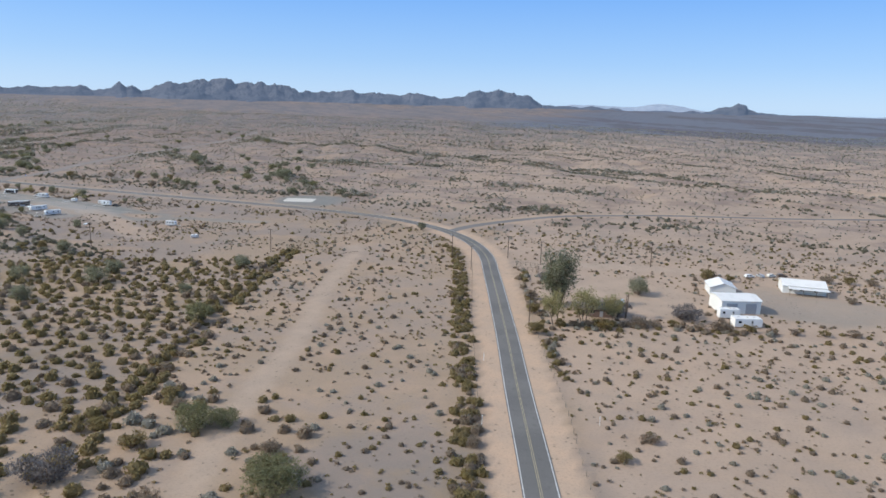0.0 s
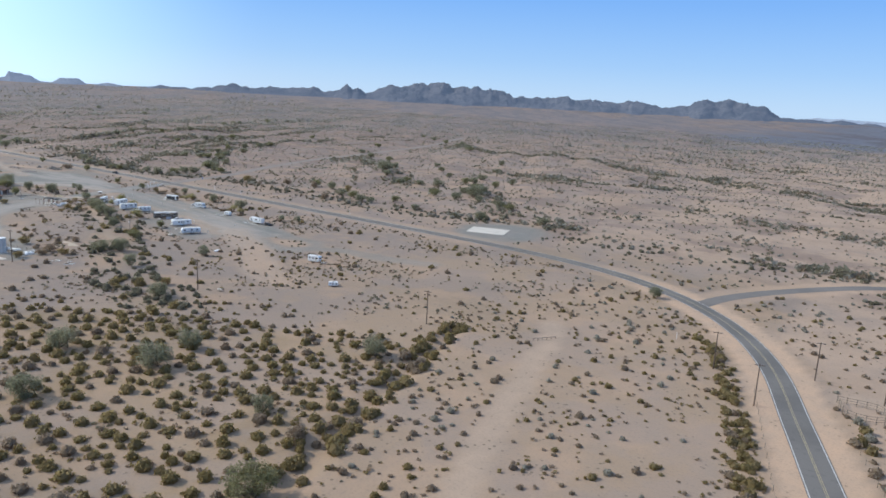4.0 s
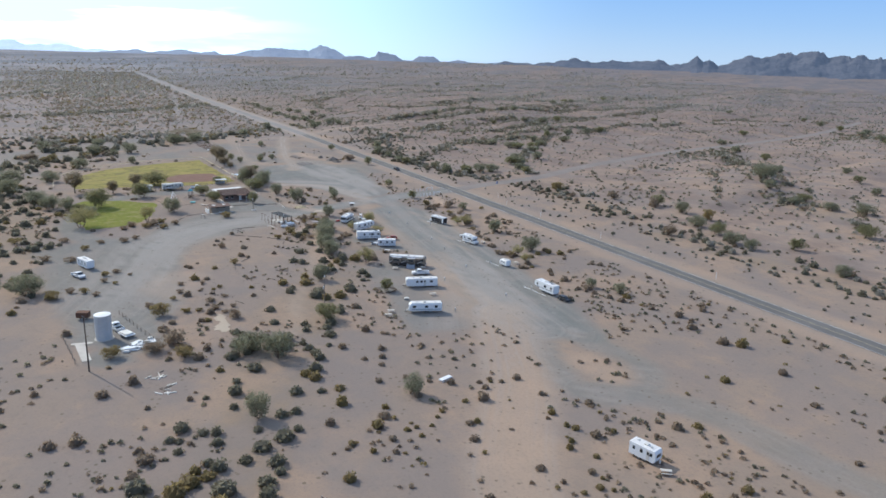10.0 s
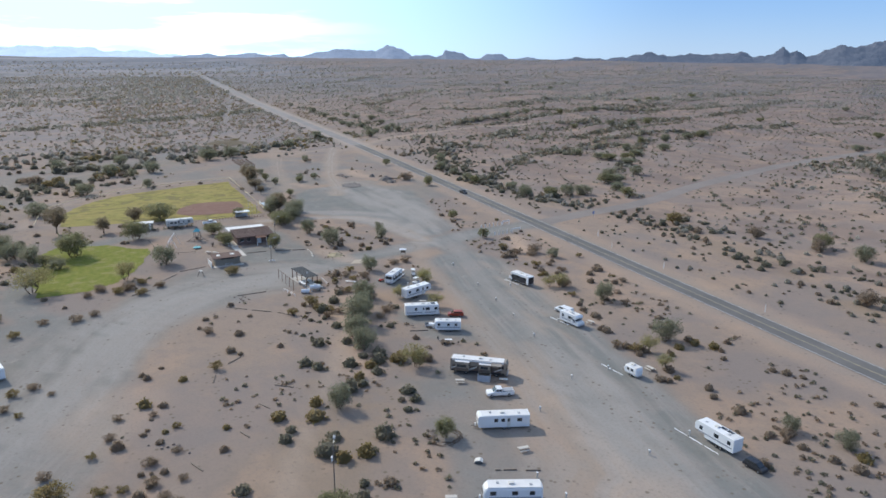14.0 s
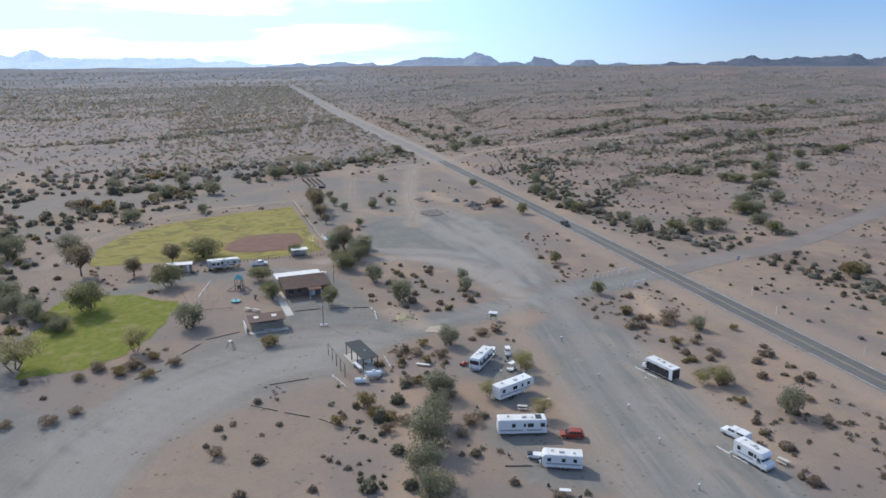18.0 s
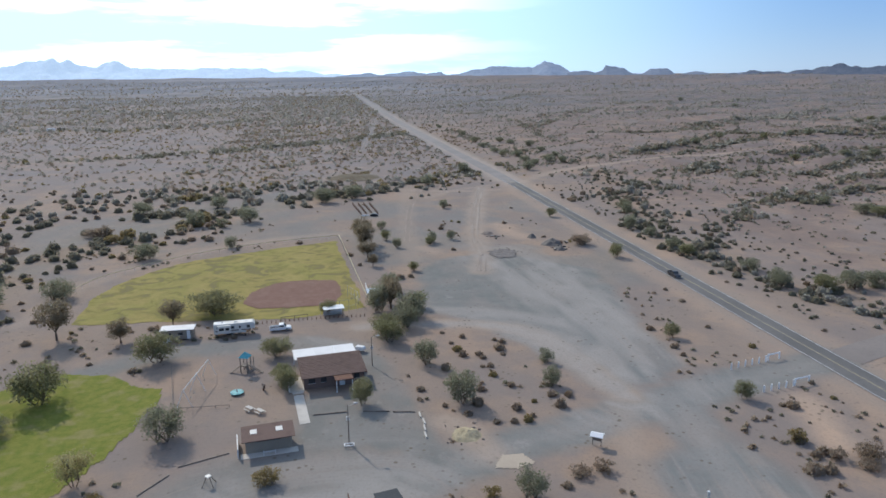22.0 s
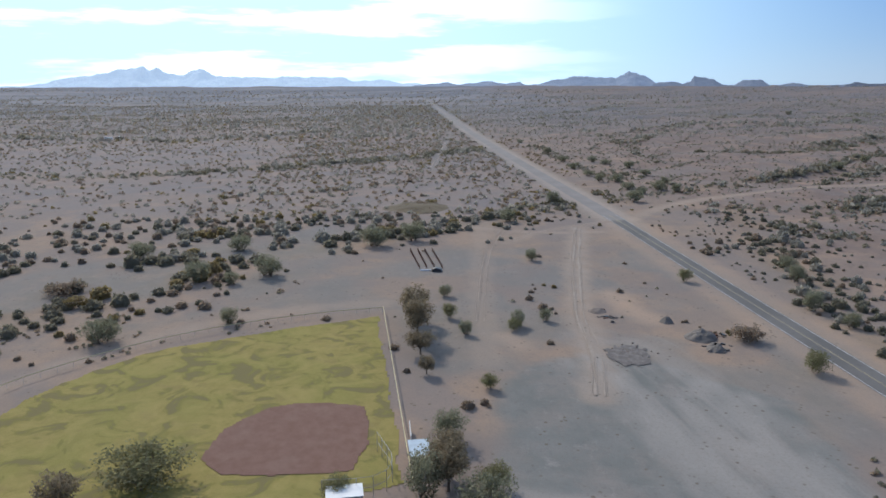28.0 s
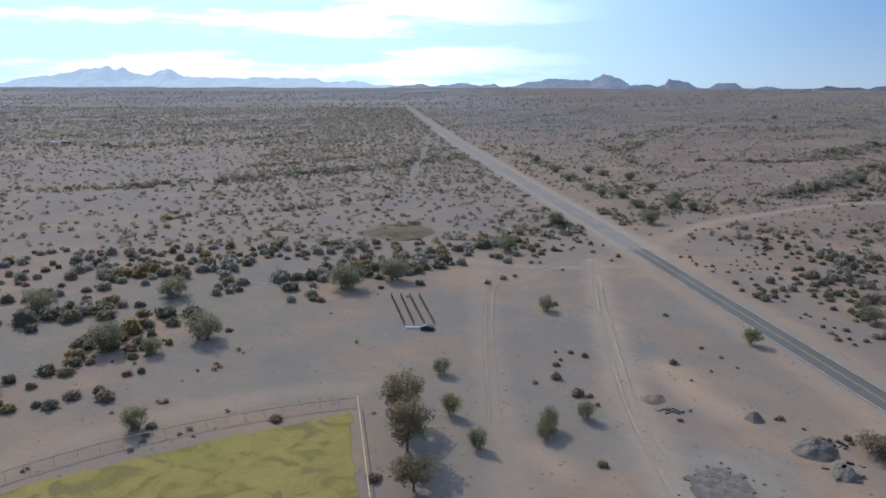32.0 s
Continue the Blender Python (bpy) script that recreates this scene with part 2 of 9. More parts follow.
    for size, lo, hi, amount, tone in ((0.26, 0.45, 0.68, 0.45, (0.33, 0.305, 0.278)), (1.0, 0.5, 0.72, 0.2, (0.35, 0.325, 0.30)), (0.5, 0.54, 0.72, 0.25, (0.30, 0.225, 0.18)), (1.3, 0.55, 0.74, 0.12, (0.15, 0.147, 0.14))):
        line = n.new("ShaderNodeMath")
        line.operation = "MULTIPLY"
        l.new(span(n, l, noise_node(n, l, along.outputs["Vector"], size, 4.0, 0.65), lo, hi, 0, amount), line.inputs[0])
        l.new(s3.outputs["Blue"], line.inputs[1])
        soil = blend(n, l, line.outputs["Value"], soil, tone)
    soil = blend(n, l, span(n, l, fine, 0.45, 0.8, 0, 0.5), soil, (0.19, 0.155, 0.13))
    spots = n.new("ShaderNodeTexVoronoi")
    spots.inputs["Scale"].default_value = 0.55
    l.new(pos, spots.inputs["Vector"])
    seldom = n.new("ShaderNodeMath")
    seldom.operation = "MULTIPLY"
    l.new(span(n, l, spots.outputs["Distance"], 0.12, 0.26, 0.75, 0.0), seldom.inputs[0])
    l.new(span(n, l, mid, 0.48, 0.6), seldom.inputs[1])
    soil = blend(n, l, seldom.outputs["Value"], soil, (0.13, 0.105, 0.075))
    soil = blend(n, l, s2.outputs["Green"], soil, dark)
    # far scrub, too distant for single bushes, its colour greyed blue for haze
    mp = n.new("ShaderNodeMapping")
    mp.inputs["Rotation"].default_value = (0, 0, radians(-125))
    mp2 = n.new("ShaderNodeMapping")
    mp2.inputs["Scale"].default_value = (0.003, 0.015, 0.05)
    l.new(pos, mp.inputs["Vector"])
    l.new(mp.outputs["Vector"], mp2.inputs["Vector"])
    streak = noise_node(n, l, mp2.outputs["Vector"], 1.0, 6.0, 0.7)
    scrub = n.new("ShaderNodeMath")
    scrub.operation = "MULTIPLY"
    l.new(span(n, l, streak, 0.45, 0.57, 0, 0.9), scrub.inputs[0])
    l.new(z2.outputs["Alpha"], scrub.inputs[1])
    soil = blend(n, l, scrub.outputs["Value"], soil, (0.10, 0.105, 0.11))
    # broad belts of the far plain, their blue-grey also standing for haze
    mp3 = n.new("ShaderNodeMapping")
    mp3.inputs["Scale"].default_value = (0.0008, 0.0032, 0.05)
    l.new(mp.outputs["Vector"], mp3.inputs["Vector"])
    belts, belt = noise_node(n, l, mp3.outputs["Vector"], 1.0, 5.0, 0.65), n.new("ShaderNodeMath")
    belt.operation = "MULTIPLY"
    l.new(span(n, l, belts, 0.45, 0.51, 0, 0.9), belt.inputs[0])
    l.new(s2.outputs["Green"], belt.inputs[1])
    soil = blend(n, l, belt.outputs["Value"], soil, (0.14, 0.15, 0.178))
    l.new(soil, p.inputs["Base Color"])
    p.inputs["Roughness"].default_value = 0.95
    p.inputs["Specular IOR Level"].default_value = 0.15
    add = n.new("ShaderNodeMath")
    l.new(mid, add.inputs[0])
    l.new(fine, add.inputs[1])
    bump(n, l, p, add.outputs["Value"], 0.6, 0.12)
    return m


def make_asphalt(name, a, b):
    m, n, l, p = shader(name)
    pos = n.new("ShaderNodeNewGeometry").outputs["Position"]
    big, mid, fine = noise_node(n, l, pos, 0.05), noise_node(n, l, pos, 0.7, 5), noise_node(n, l, pos, 9.0, 2)
    c = blend(n, l, span(n, l, big, 0.35, 0.65), a, b)
    c = blend(n, l, span(n, l, mid, 0.5, 0.8, 0, 0.5), c, tuple(x * 0.7 for x in a))
    c = blend(n, l, span(n, l, fine, 0.5, 0.8, 0, 0.3), c, tuple(x * 1.5 for x in b))
    l.new(c, p.inputs["Base Color"])
    p.inputs["Roughness"].default_value = 0.88
    p.inputs["Specular IOR Level"].default_value = 0.2
    bump(n, l, p, fine, 0.4, 0.01)
    return m


def make_turf(name, a, b, bare, amount, rings=0.0):
    m, n, l, p = shader(name)
    pos = n.new("ShaderNodeNewGeometry").outputs["Position"]
    mp = n.new("ShaderNodeMapping")
    mp.inputs["Scale"].default_value = (1.0, 0.85, 1.0)
    l.new(pos, mp.inputs["Vector"])
    big, mid, fine = noise_node(n, l, mp.outputs["Vector"], 0.24, 2.0, 0.5), noise_node(n, l, pos, 0.5, 5, 0.65), noise_node(n, l, pos, 5.0, 3, 0.7)
    c = blend(n, l, span(n, l, mid, 0.35, 0.65), a, b)
    c = blend(n, l, span(n, l, big, 0.50, 0.68, 0, amount * 0.6), c, bare)
    if rings:
        flow = n.new("ShaderNodeTexNoise")
        flow.inputs["Scale"].default_value, flow.inputs["Detail"].default_value, flow.inputs["Roughness"].default_value, flow.inputs["Distortion"].default_value = rings, 3.0, 0.5, 1.1
        l.new(mp.outputs["Vector"], flow.inputs["Vector"])
        edge = noise_node(n, l, pos, rings * 0.45, 3.0, 0.5)
        c = blend(n, l, span(n, l, edge, 0.4, 0.62, 0, 0.55), c, (0.25, 0.235, 0.07))
        c = blend(n, l, span(n, l, flow.outputs["Fac"], 0.51, 0.58, 0, 0.7), c, (0.20, 0.185, 0.058))
        c = blend(n, l, span(n, l, flow.outputs["Fac"], 0.56, 0.63, 0, 0.62), c, (0.19, 0.152, 0.085))
        c = blend(n, l, span(n, l, flow.outputs["Fac"], 0.46, 0.36, 0, 0.3), c, (0.39, 0.315, 0.115))
    c = blend(n, l, span(n, l, fine, 0.45, 0.8, 0, 0.5), c, tuple(x * 0.6 for x in a))
    l.new(c, p.inputs["Base Color"])
    p.inputs["Roughness"].default_value = 0.95
    p.inputs["Specular IOR Level"].default_value = 0.1
    bump(n, l, p, fine, 0.8, 0.08)
    return m


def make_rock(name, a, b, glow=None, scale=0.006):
    """Far mountain rock, haze put into its colours; glow: the air's light added as emission."""
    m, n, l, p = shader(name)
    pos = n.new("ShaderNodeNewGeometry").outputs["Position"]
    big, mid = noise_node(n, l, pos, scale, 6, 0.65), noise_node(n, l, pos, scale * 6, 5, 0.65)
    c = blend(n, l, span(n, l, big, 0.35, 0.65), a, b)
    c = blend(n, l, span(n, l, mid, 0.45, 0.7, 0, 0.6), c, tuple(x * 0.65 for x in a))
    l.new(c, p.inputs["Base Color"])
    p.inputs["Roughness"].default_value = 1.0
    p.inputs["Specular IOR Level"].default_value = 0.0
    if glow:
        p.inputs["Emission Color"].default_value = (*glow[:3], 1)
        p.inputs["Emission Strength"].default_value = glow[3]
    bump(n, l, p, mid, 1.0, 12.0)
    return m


MAT["soil"] = make_ground()
MAT["asphalt"] = make_asphalt("asphalt", (0.132, 0.126, 0.12), (0.165, 0.156, 0.147))
MAT["old_asphalt"] = make_asphalt("faded_asphalt", (0.155, 0.144, 0.135), (0.188, 0.173, 0.16))
MAT["gravel_road"] = make_asphalt("packed_gravel_road", (0.215, 0.185, 0.165), (0.25, 0.215, 0.19))
MAT["dry_turf"] = make_turf("dry_ball_field_turf", (0.325, 0.262, 0.094), (0.285, 0.236, 0.08), (0.20, 0.15, 0.075), 0.5, 0.16)
MAT["lawn"] = make_turf("green_lawn_turf", (0.15, 0.178, 0.034), (0.215, 0.215, 0.05), (0.30, 0.245, 0.12), 0.9)
MAT["infield"] = make_turf("red_infield_dirt", (0.215, 0.125, 0.095), (0.24, 0.145, 0.115), (0.29, 0.20, 0.165), 0.4)
MAT["yellow_line"] = plain("yellow_road_paint", (0.36, 0.305, 0.19), 0.7, wear=0.4)
MAT["white_line"] = plain("white_road_paint", (0.56, 0.55, 0.53), 0.7, wear=0.5)
MAT["sand"] = plain("pale_wash_sand", (0.44, 0.36, 0.275), 0.95, wear=0.3, scale=1.0, dark=0.8, relief=0.03)
MAT["rut_dust"] = plain("pale_wheel_dust", (0.36, 0.295, 0.24), 0.95, wear=0.35, scale=1.5, dark=0.75)
MAT["concrete"] = plain("pale_concrete", (0.55, 0.51, 0.45), 0.9, wear=0.25, scale=1.0)
MAT["creosote"] = leafy("creosote_leaves", (0.245, 0.194, 0.085), (0.291, 0.228, 0.120))
MAT["dry_brush"] = leafy("dry_brush_leaves", (0.325, 0.257, 0.188), (0.285, 0.222, 0.165))
MAT["wash_brush"] = leafy("wash_shrub_leaves", (0.194, 0.182, 0.128), (0.239, 0.219, 0.162))
# pale grey leaves: shrub tone nearby, haze put into colour on far bushes
MAT["pale_haze_scrub"] = leafy("pale_haze_scrub_leaves", (0.319, 0.302, 0.251), (0.365, 0.342, 0.291))
MAT["ironwood"] = leafy("ironwood_leaves", (0.211, 0.217, 0.142), (0.262, 0.257, 0.177))
MAT["mesquite"] = leafy("mesquite_leaves", (0.205, 0.205, 0.108), (0.257, 0.243, 0.137))
MAT["palo_verde"] = leafy("palo_verde_leaves", (0.314, 0.285, 0.131), (0.359, 0.314, 0.165))
MAT["gum"] = leafy("eucalyptus_leaves", (0.228, 0.188, 0.125), (0.279, 0.228, 0.154))
MAT["grey_brush"] = leafy("grey_dead_brush", (0.228, 0.211, 0.205), (0.160, 0.142, 0.137))
MAT["bark"] = plain("grey_brown_bark", (0.17, 0.125, 0.09), 0.95, wear=0.4, scale=6, relief=0.03)
# Blue, pale tones and emission stand for air haze, stronger on farther ranges.
MAT["near_range"] = make_rock("haze_blue_mountain_rock", (0.06, 0.066, 0.085), (0.10, 0.10, 0.115), (0.24, 0.37, 0.60, 0.23))
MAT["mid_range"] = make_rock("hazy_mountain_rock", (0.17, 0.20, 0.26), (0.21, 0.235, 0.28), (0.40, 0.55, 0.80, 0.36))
MAT["knob_range"] = make_rock("haze_blue_knob_rock", (0.10, 0.115, 0.15), (0.14, 0.15, 0.18), (0.32, 0.46, 0.70, 0.31))
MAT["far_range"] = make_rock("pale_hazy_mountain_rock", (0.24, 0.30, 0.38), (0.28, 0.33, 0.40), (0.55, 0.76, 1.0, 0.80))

# ---- helpers for meshes ----
def part(name, bm, material, parent=None, label="", at=None):
    """Links a bmesh as one mesh object, under a thing or a part if one is given."""
    me = bpy.data.meshes.new(name)
    bm.to_mesh(me)
    bm.free()
    me.materials.append(material)
    ob = new(name, me)
    if at is not None:
        ob.matrix_basis = at
    if parent:
        ob.parent = parent
    if label:
        ob["label"] = label
    return ob


def thing(name, label, category, at, group="", kind=""):
    return_ob = new(name)
    return_ob.empty_display_size = 0.3
    return_ob.matrix_basis = at
    return tagged(return_ob, label, category, group, kind)


def from_arrays(name, verts, faces, material, smooth=False, mat_index=None):
    """Mesh object from numpy arrays; faces all have the same number of corners."""
    me = bpy.data.meshes.new(name)
    k = faces.shape[1]
    me.vertices.add(len(verts))
    me.vertices.foreach_set("co", np.ascontiguousarray(verts, dtype=np.float32).ravel())
    me.loops.add(faces.size)
    me.loops.foreach_set("vertex_index", np.ascontiguousarray(faces, dtype=np.int32).ravel())
    me.polygons.add(len(faces))
    me.polygons.foreach_set("loop_start", np.arange(0, faces.size, k, dtype=np.int32))
    me.polygons.foreach_set("use_smooth", np.full(len(faces), smooth))
    for m in material if isinstance(material, (list, tuple)) else [material]:
        me.materials.append(m)
    if mat_index is not None:
        me.polygons.foreach_set("material_index", mat_index.astype(np.int32))
    me.update(calc_edges=True)
    return new(name, me)


# ---- plan of the ground ----
rng = np.random.default_rng(7)
LATTICE = rng.random((256, 256))


def vnoise(x, y, size, shift=0.0):
    """Smooth value noise, 0 to 1, with cells of the given size in metres."""
    u, v = np.asarray(x, float) / size + 37.3 + shift, np.asarray(y, float) / size + 91.7 + shift * 1.7
    i, j = np.floor(u).astype(int), np.floor(v).astype(int)
    fu, fv = u - i, v - j
    fu, fv = fu * fu * (3 - 2 * fu), fv * fv * (3 - 2 * fv)
    g = lambda a, b: LATTICE[a % 256, b % 256]
    return (g(i, j) * (1 - fu) + g(i + 1, j) * fu) * (1 - fv) + (g(i, j + 1) * (1 - fu) + g(i + 1, j + 1) * fu) * fv


def fbm(x, y, size, octaves=4, shift=0.0):
    return sum(vnoise(x, y, size / 2 ** k, shift + 5.1 * k) / 2 ** k for k in range(octaves)) / (2 - 2 ** (1 - octaves))


def smooth(v, a, b):
    k = np.clip((np.asarray(v, float) - a) / (b - a), 0, 1)
    return k * k * (3 - 2 * k)


def spline(points, step=4.0):
    """Catmull-Rom line through the plan points."""
    p = np.array(points, float)
    p = np.vstack([2 * p[0] - p[1], p, 2 * p[-1] - p[-2]])
    out = []
    for a, b, c, d in zip(p, p[1:], p[2:], p[3:]):
        k = max(2, int(np.linalg.norm(c - b) / step))
        for s in np.arange(k) / k:
            out.append(0.5 * (2 * b + (c - a) * s + (2 * a - 5 * b + 4 * c - d) * s * s + (3 * b - a - 3 * c + d) * s ** 3))
    out.append(p[-2])
    return np.array(out)


def away(x, y, line):
    """Distance of places from a line of points."""
    x, y = np.asarray(x, float), np.asarray(y, float)
    best = np.full(x.shape, 1e9)
    for (ax, ay), (bx, by) in zip(line, line[1:]):
        dx, dy = bx - ax, by - ay
        s = np.clip(((x - ax) * dx + (y - ay) * dy) / (dx * dx + dy * dy + 1e-9), 0, 1)
        best = np.minimum(best, np.hypot(x - ax - s * dx, y - ay - s * dy))
    return best


def inside(x, y, poly):
    x, y = np.asarray(x, float), np.asarray(y, float)
    hit = np.zeros(x.shape, bool)
    q = list(poly)
    for (ax, ay), (bx, by) in zip(q, q[1:] + q[:1]):
        cross = (ay > y) != (by > y)
        with np.errstate(divide="ignore", invalid="ignore"):
            hit ^= cross & (x < (bx - ax) * (y - ay) / (by - ay if by != ay else 1e-9) + ax)
    return hit


def depth_in(x, y, poly):
    """Signed distance: positive inside a polygon of the plan."""
    d = away(x, y, list(poly) + [poly[0]])
    return np.where(inside(x, y, poly), d, -d)


HIGHWAY = [(32.4, -45), (5.4, 33), (-19.6, 106), (-32.6, 143), (-44.6, 178), (-55.6, 209), (-68.6, 245), (-81.7, 279), (-99, 306), (-121, 325.8), (-147, 338.7), (-176, 345.1), (-215, 347.5), (-260, 347.1),
           (-400, 344.5), (-500, 342.6), (-600, 340.4), (-700, 338), (-850, 332.5), (-1150, 323), (-1500, 319), (-2100, 312), (-2760, 304.5)]
BRANCH = [(-112, 321), (-108, 337), (-96, 361), (-72, 394), (-40, 416), (-10, 432), (53, 456), (110, 484), (300, 575), (700, 760)]
NORTH_ROAD = [(-447, 347), (-455, 370), (-461, 393), (-472, 418), (-486, 444), (-505, 489), (-528, 551), (-557, 663), (-600, 800), (-690, 1000)]
ENTRANCE = [(-447, 346), (-440, 318), (-435, 303), (-429, 287), (-425, 274), (-419, 261), (-414, 248), (-409, 233), (-400, 220), (-388, 212)]
SITE_LANE = [(-437, 306), (-415, 303), (-390, 299), (-355, 295), (-330, 291), (-305, 286), (-287, 284)]
LOOP = [(-287, 281.6), (-273.6, 277.4), (-262.1, 273.8), (-253.8, 275.9), (-253.4, 283.9), (-257, 290.1), (-263.8, 292.4), (-273, 290.4), (-283.1, 292)]
LOOP_LANE = [(-257.2, 276), (-249.6, 284.9), (-239.9, 290.2), (-226.3, 292), (-217.6, 293.4), (-205, 298)]
WASH_PATH = [(-377.8, 260.3), (-363.7, 254.9), (-344.6, 247.5), (-333.9, 242.6), (-319.8, 237.1), (-309.3, 234.8), (-304.8, 232.4)]
DIRT_SWATH = [(-300, 281), (-289, 275.9), (-263.6, 263.8), (-239.4, 247.3), (-224.3, 243.2)]
TUFT_ROWS = [[(-251.1, 262.4), (-235.6, 260.5), (-225.5, 259.3), (-215.9, 257.5), (-210.2, 260)], [(-268, 261.5), (-265, 254.1), (-260.3, 244.5), (-255.7, 236.6), (-254.6, 226.1)], [(-235, 254.2), (-230.2, 254.8)],
             [(-216.8, 244.4), (-212.2, 245.1)], [(-392.5, 249.2), (-379.1, 252.9)], [(-376.5, 246.8), (-371.7, 250.5), (-367.5, 252.9)], [(-339.6, 206.1), (-335, 205.6), (-331, 206.1), (-327.4, 206.1), (-320, 205.1)],
             [(-344.3, 221.3), (-337, 220), (-329.9, 220.3), (-325.9, 219)], [(-325.6, 214.7), (-322.9, 215.8), (-317, 215.4)], [(-594.6, 290.2), (-580.6, 290.9), (-564.5, 289.7), (-555, 285.9)], [(-564.2, 318.4), (-557.9, 320.3), (-550, 324.7)]]
OUTER_LANE = [(-392, 308), (-366, 305), (-338, 301), (-300, 296), (-280, 291)]
WEST_LANE = [(-480.7, 254.6), (-480.4, 264), (-479.5, 274), (-475.6, 285), (-468, 292), (-454, 295.3), (-438, 299)]
SOUTH_SWEEP = [(-330, 196), (-350, 204), (-363, 208.5), (-386, 215), (-401, 224.5), (-411, 239), (-412, 253), (-421, 265), (-428, 278), (-431, 291), (-434, 306)]
WEST_SWEEP = [(-540, 300), (-528, 302), (-497, 306), (-476, 308), (-458, 308.5), (-442, 306)]
PARK_LANE = [(-425, 262), (-440, 258), (-468, 252), (-474, 236), (-472, 214), (-464, 203), (-447, 194), (-420, 188), (-400, 196)]
TRACK_EAST = [(-66, 66), (-75, 88), (-84, 112), (-92, 140), (-101, 168), (-112, 195), (-124, 232), (-131, 256), (-137, 268)]
HOUSE_DRIVE = [(-60, 270), (-30, 278), (0, 286), (30, 291), (70, 298), (160, 320)]
TWIN_TRACKS = [(-560, 273), (-600, 278), (-632, 283), (-660, 291)]
TRACK_WEST = [(-520, 290), (-537, 294), (-564, 297), (-603, 305), (-640, 314), (-664, 320)]
RV_EDGE = [(-436, 297), (-415, 290), (-395, 288.5), (-370, 287), (-350, 284.5), (-330, 283.5)]
TRACK_CROSS = [(-640, 290), (-655, 303), (-668, 322), (-676, 340)]
TRACK_NORTH = [(-676, 344), (-700, 362), (-726, 395), (-748, 450), (-765, 520)]
TRACK_FAR = [(-840, 270), (-940, 280), (-1060, 292), (-1200, 303)]
FIELD_ROAD = [(-575, 250), (-572, 232), (-560, 210), (-545, 193), (-520, 181), (-495, 178)]
SAND_A = [(-312, 218), (-318, 221), (-324, 224)]
SAND_B = [(-434, 267), (-429, 269), (-424, 271)]
DITCH = [(-92, 62), (-101, 86), (-110, 112), (-119, 140), (-133, 176), (-146, 216), (-154, 244)]
WEST_LOT = [(-527, 272), (-537, 284), (-541, 300), (-517, 323), (-492, 318), (-464, 315), (-449, 314), (-443, 306), (-440, 296), (-462, 288), (-478, 281), (-489, 270)]
SITE_LOT = [(-425, 306), (-416, 311), (-390, 311), (-360, 309), (-330, 305), (-300, 300), (-278, 296), (-280, 282), (-300, 274), (-320, 278), (-345, 282), (-380, 288), (-415, 293)]
SOUTH_LOT = [(-392, 180), (-405, 196), (-400, 208), (-415, 217), (-427, 230), (-434, 250), (-420, 262), (-404, 252), (-400, 237), (-391, 226.5), (-375, 218), (-361, 214.5), (-345, 215), (-330, 212), (-318, 206), (-318, 192), (-340, 186)]
RV_SPOTS = [(-312, 199), (-318, 203), (-306, 197), (-325, 200), (-310, 204), (-318, 194), (-306, 265), (-324, 272), (-343, 273), (-337, 270), (-332, 276), (-365, 277), (-362, 282), (-375, 275), (-388, 279), (-401, 278), (-404, 283), (-395, 281)]
RV_YARD = [(-410, 270), (-412, 292), (-380, 290), (-330, 287), (-300, 280), (-297, 256), (-330, 262), (-345, 265), (-380, 270)]
RV_PAD = [(-345, 273), (-345, 262), (-325, 262), (-310, 258), (-296, 258), (-294, 272), (-310, 280)]
CLUB_YARD = [(-448, 243), (-430, 243), (-426, 262), (-441, 262), (-448, 258)]
BALL_FIELD = [(-493, 189), (-513, 188), (-529, 193), (-543, 202), (-552, 218), (-560, 236), (-565, 249.8), (-525, 253.2), (-494, 256), (-489, 240), (-491, 214)]
INFIELD = [(-496.5, 238), (-497.5, 230), (-502, 226), (-511, 227), (-518.5, 233), (-520, 243), (-518, 249.5), (-506, 250.5), (-497.5, 249)]
LAWN = [(-417.6, 204.6), (-421.5, 209.6), (-428, 213.9), (-434.4, 215), (-441.3, 216.8), (-450.6, 218.8), (-455.5, 218), (-458.6, 212.1), (-463, 206), (-465.8, 193.2), (-459, 188.7), (-445, 190), (-430, 190), (-417, 194)]
CREOSOTE_FIELD = [(-95, 76), (-110, 110), (-123, 148), (-147, 210), (-157, 232), (-178, 216), (-215, 199), (-255, 170), (-270, 120), (-180, 40), (-110, 30)]
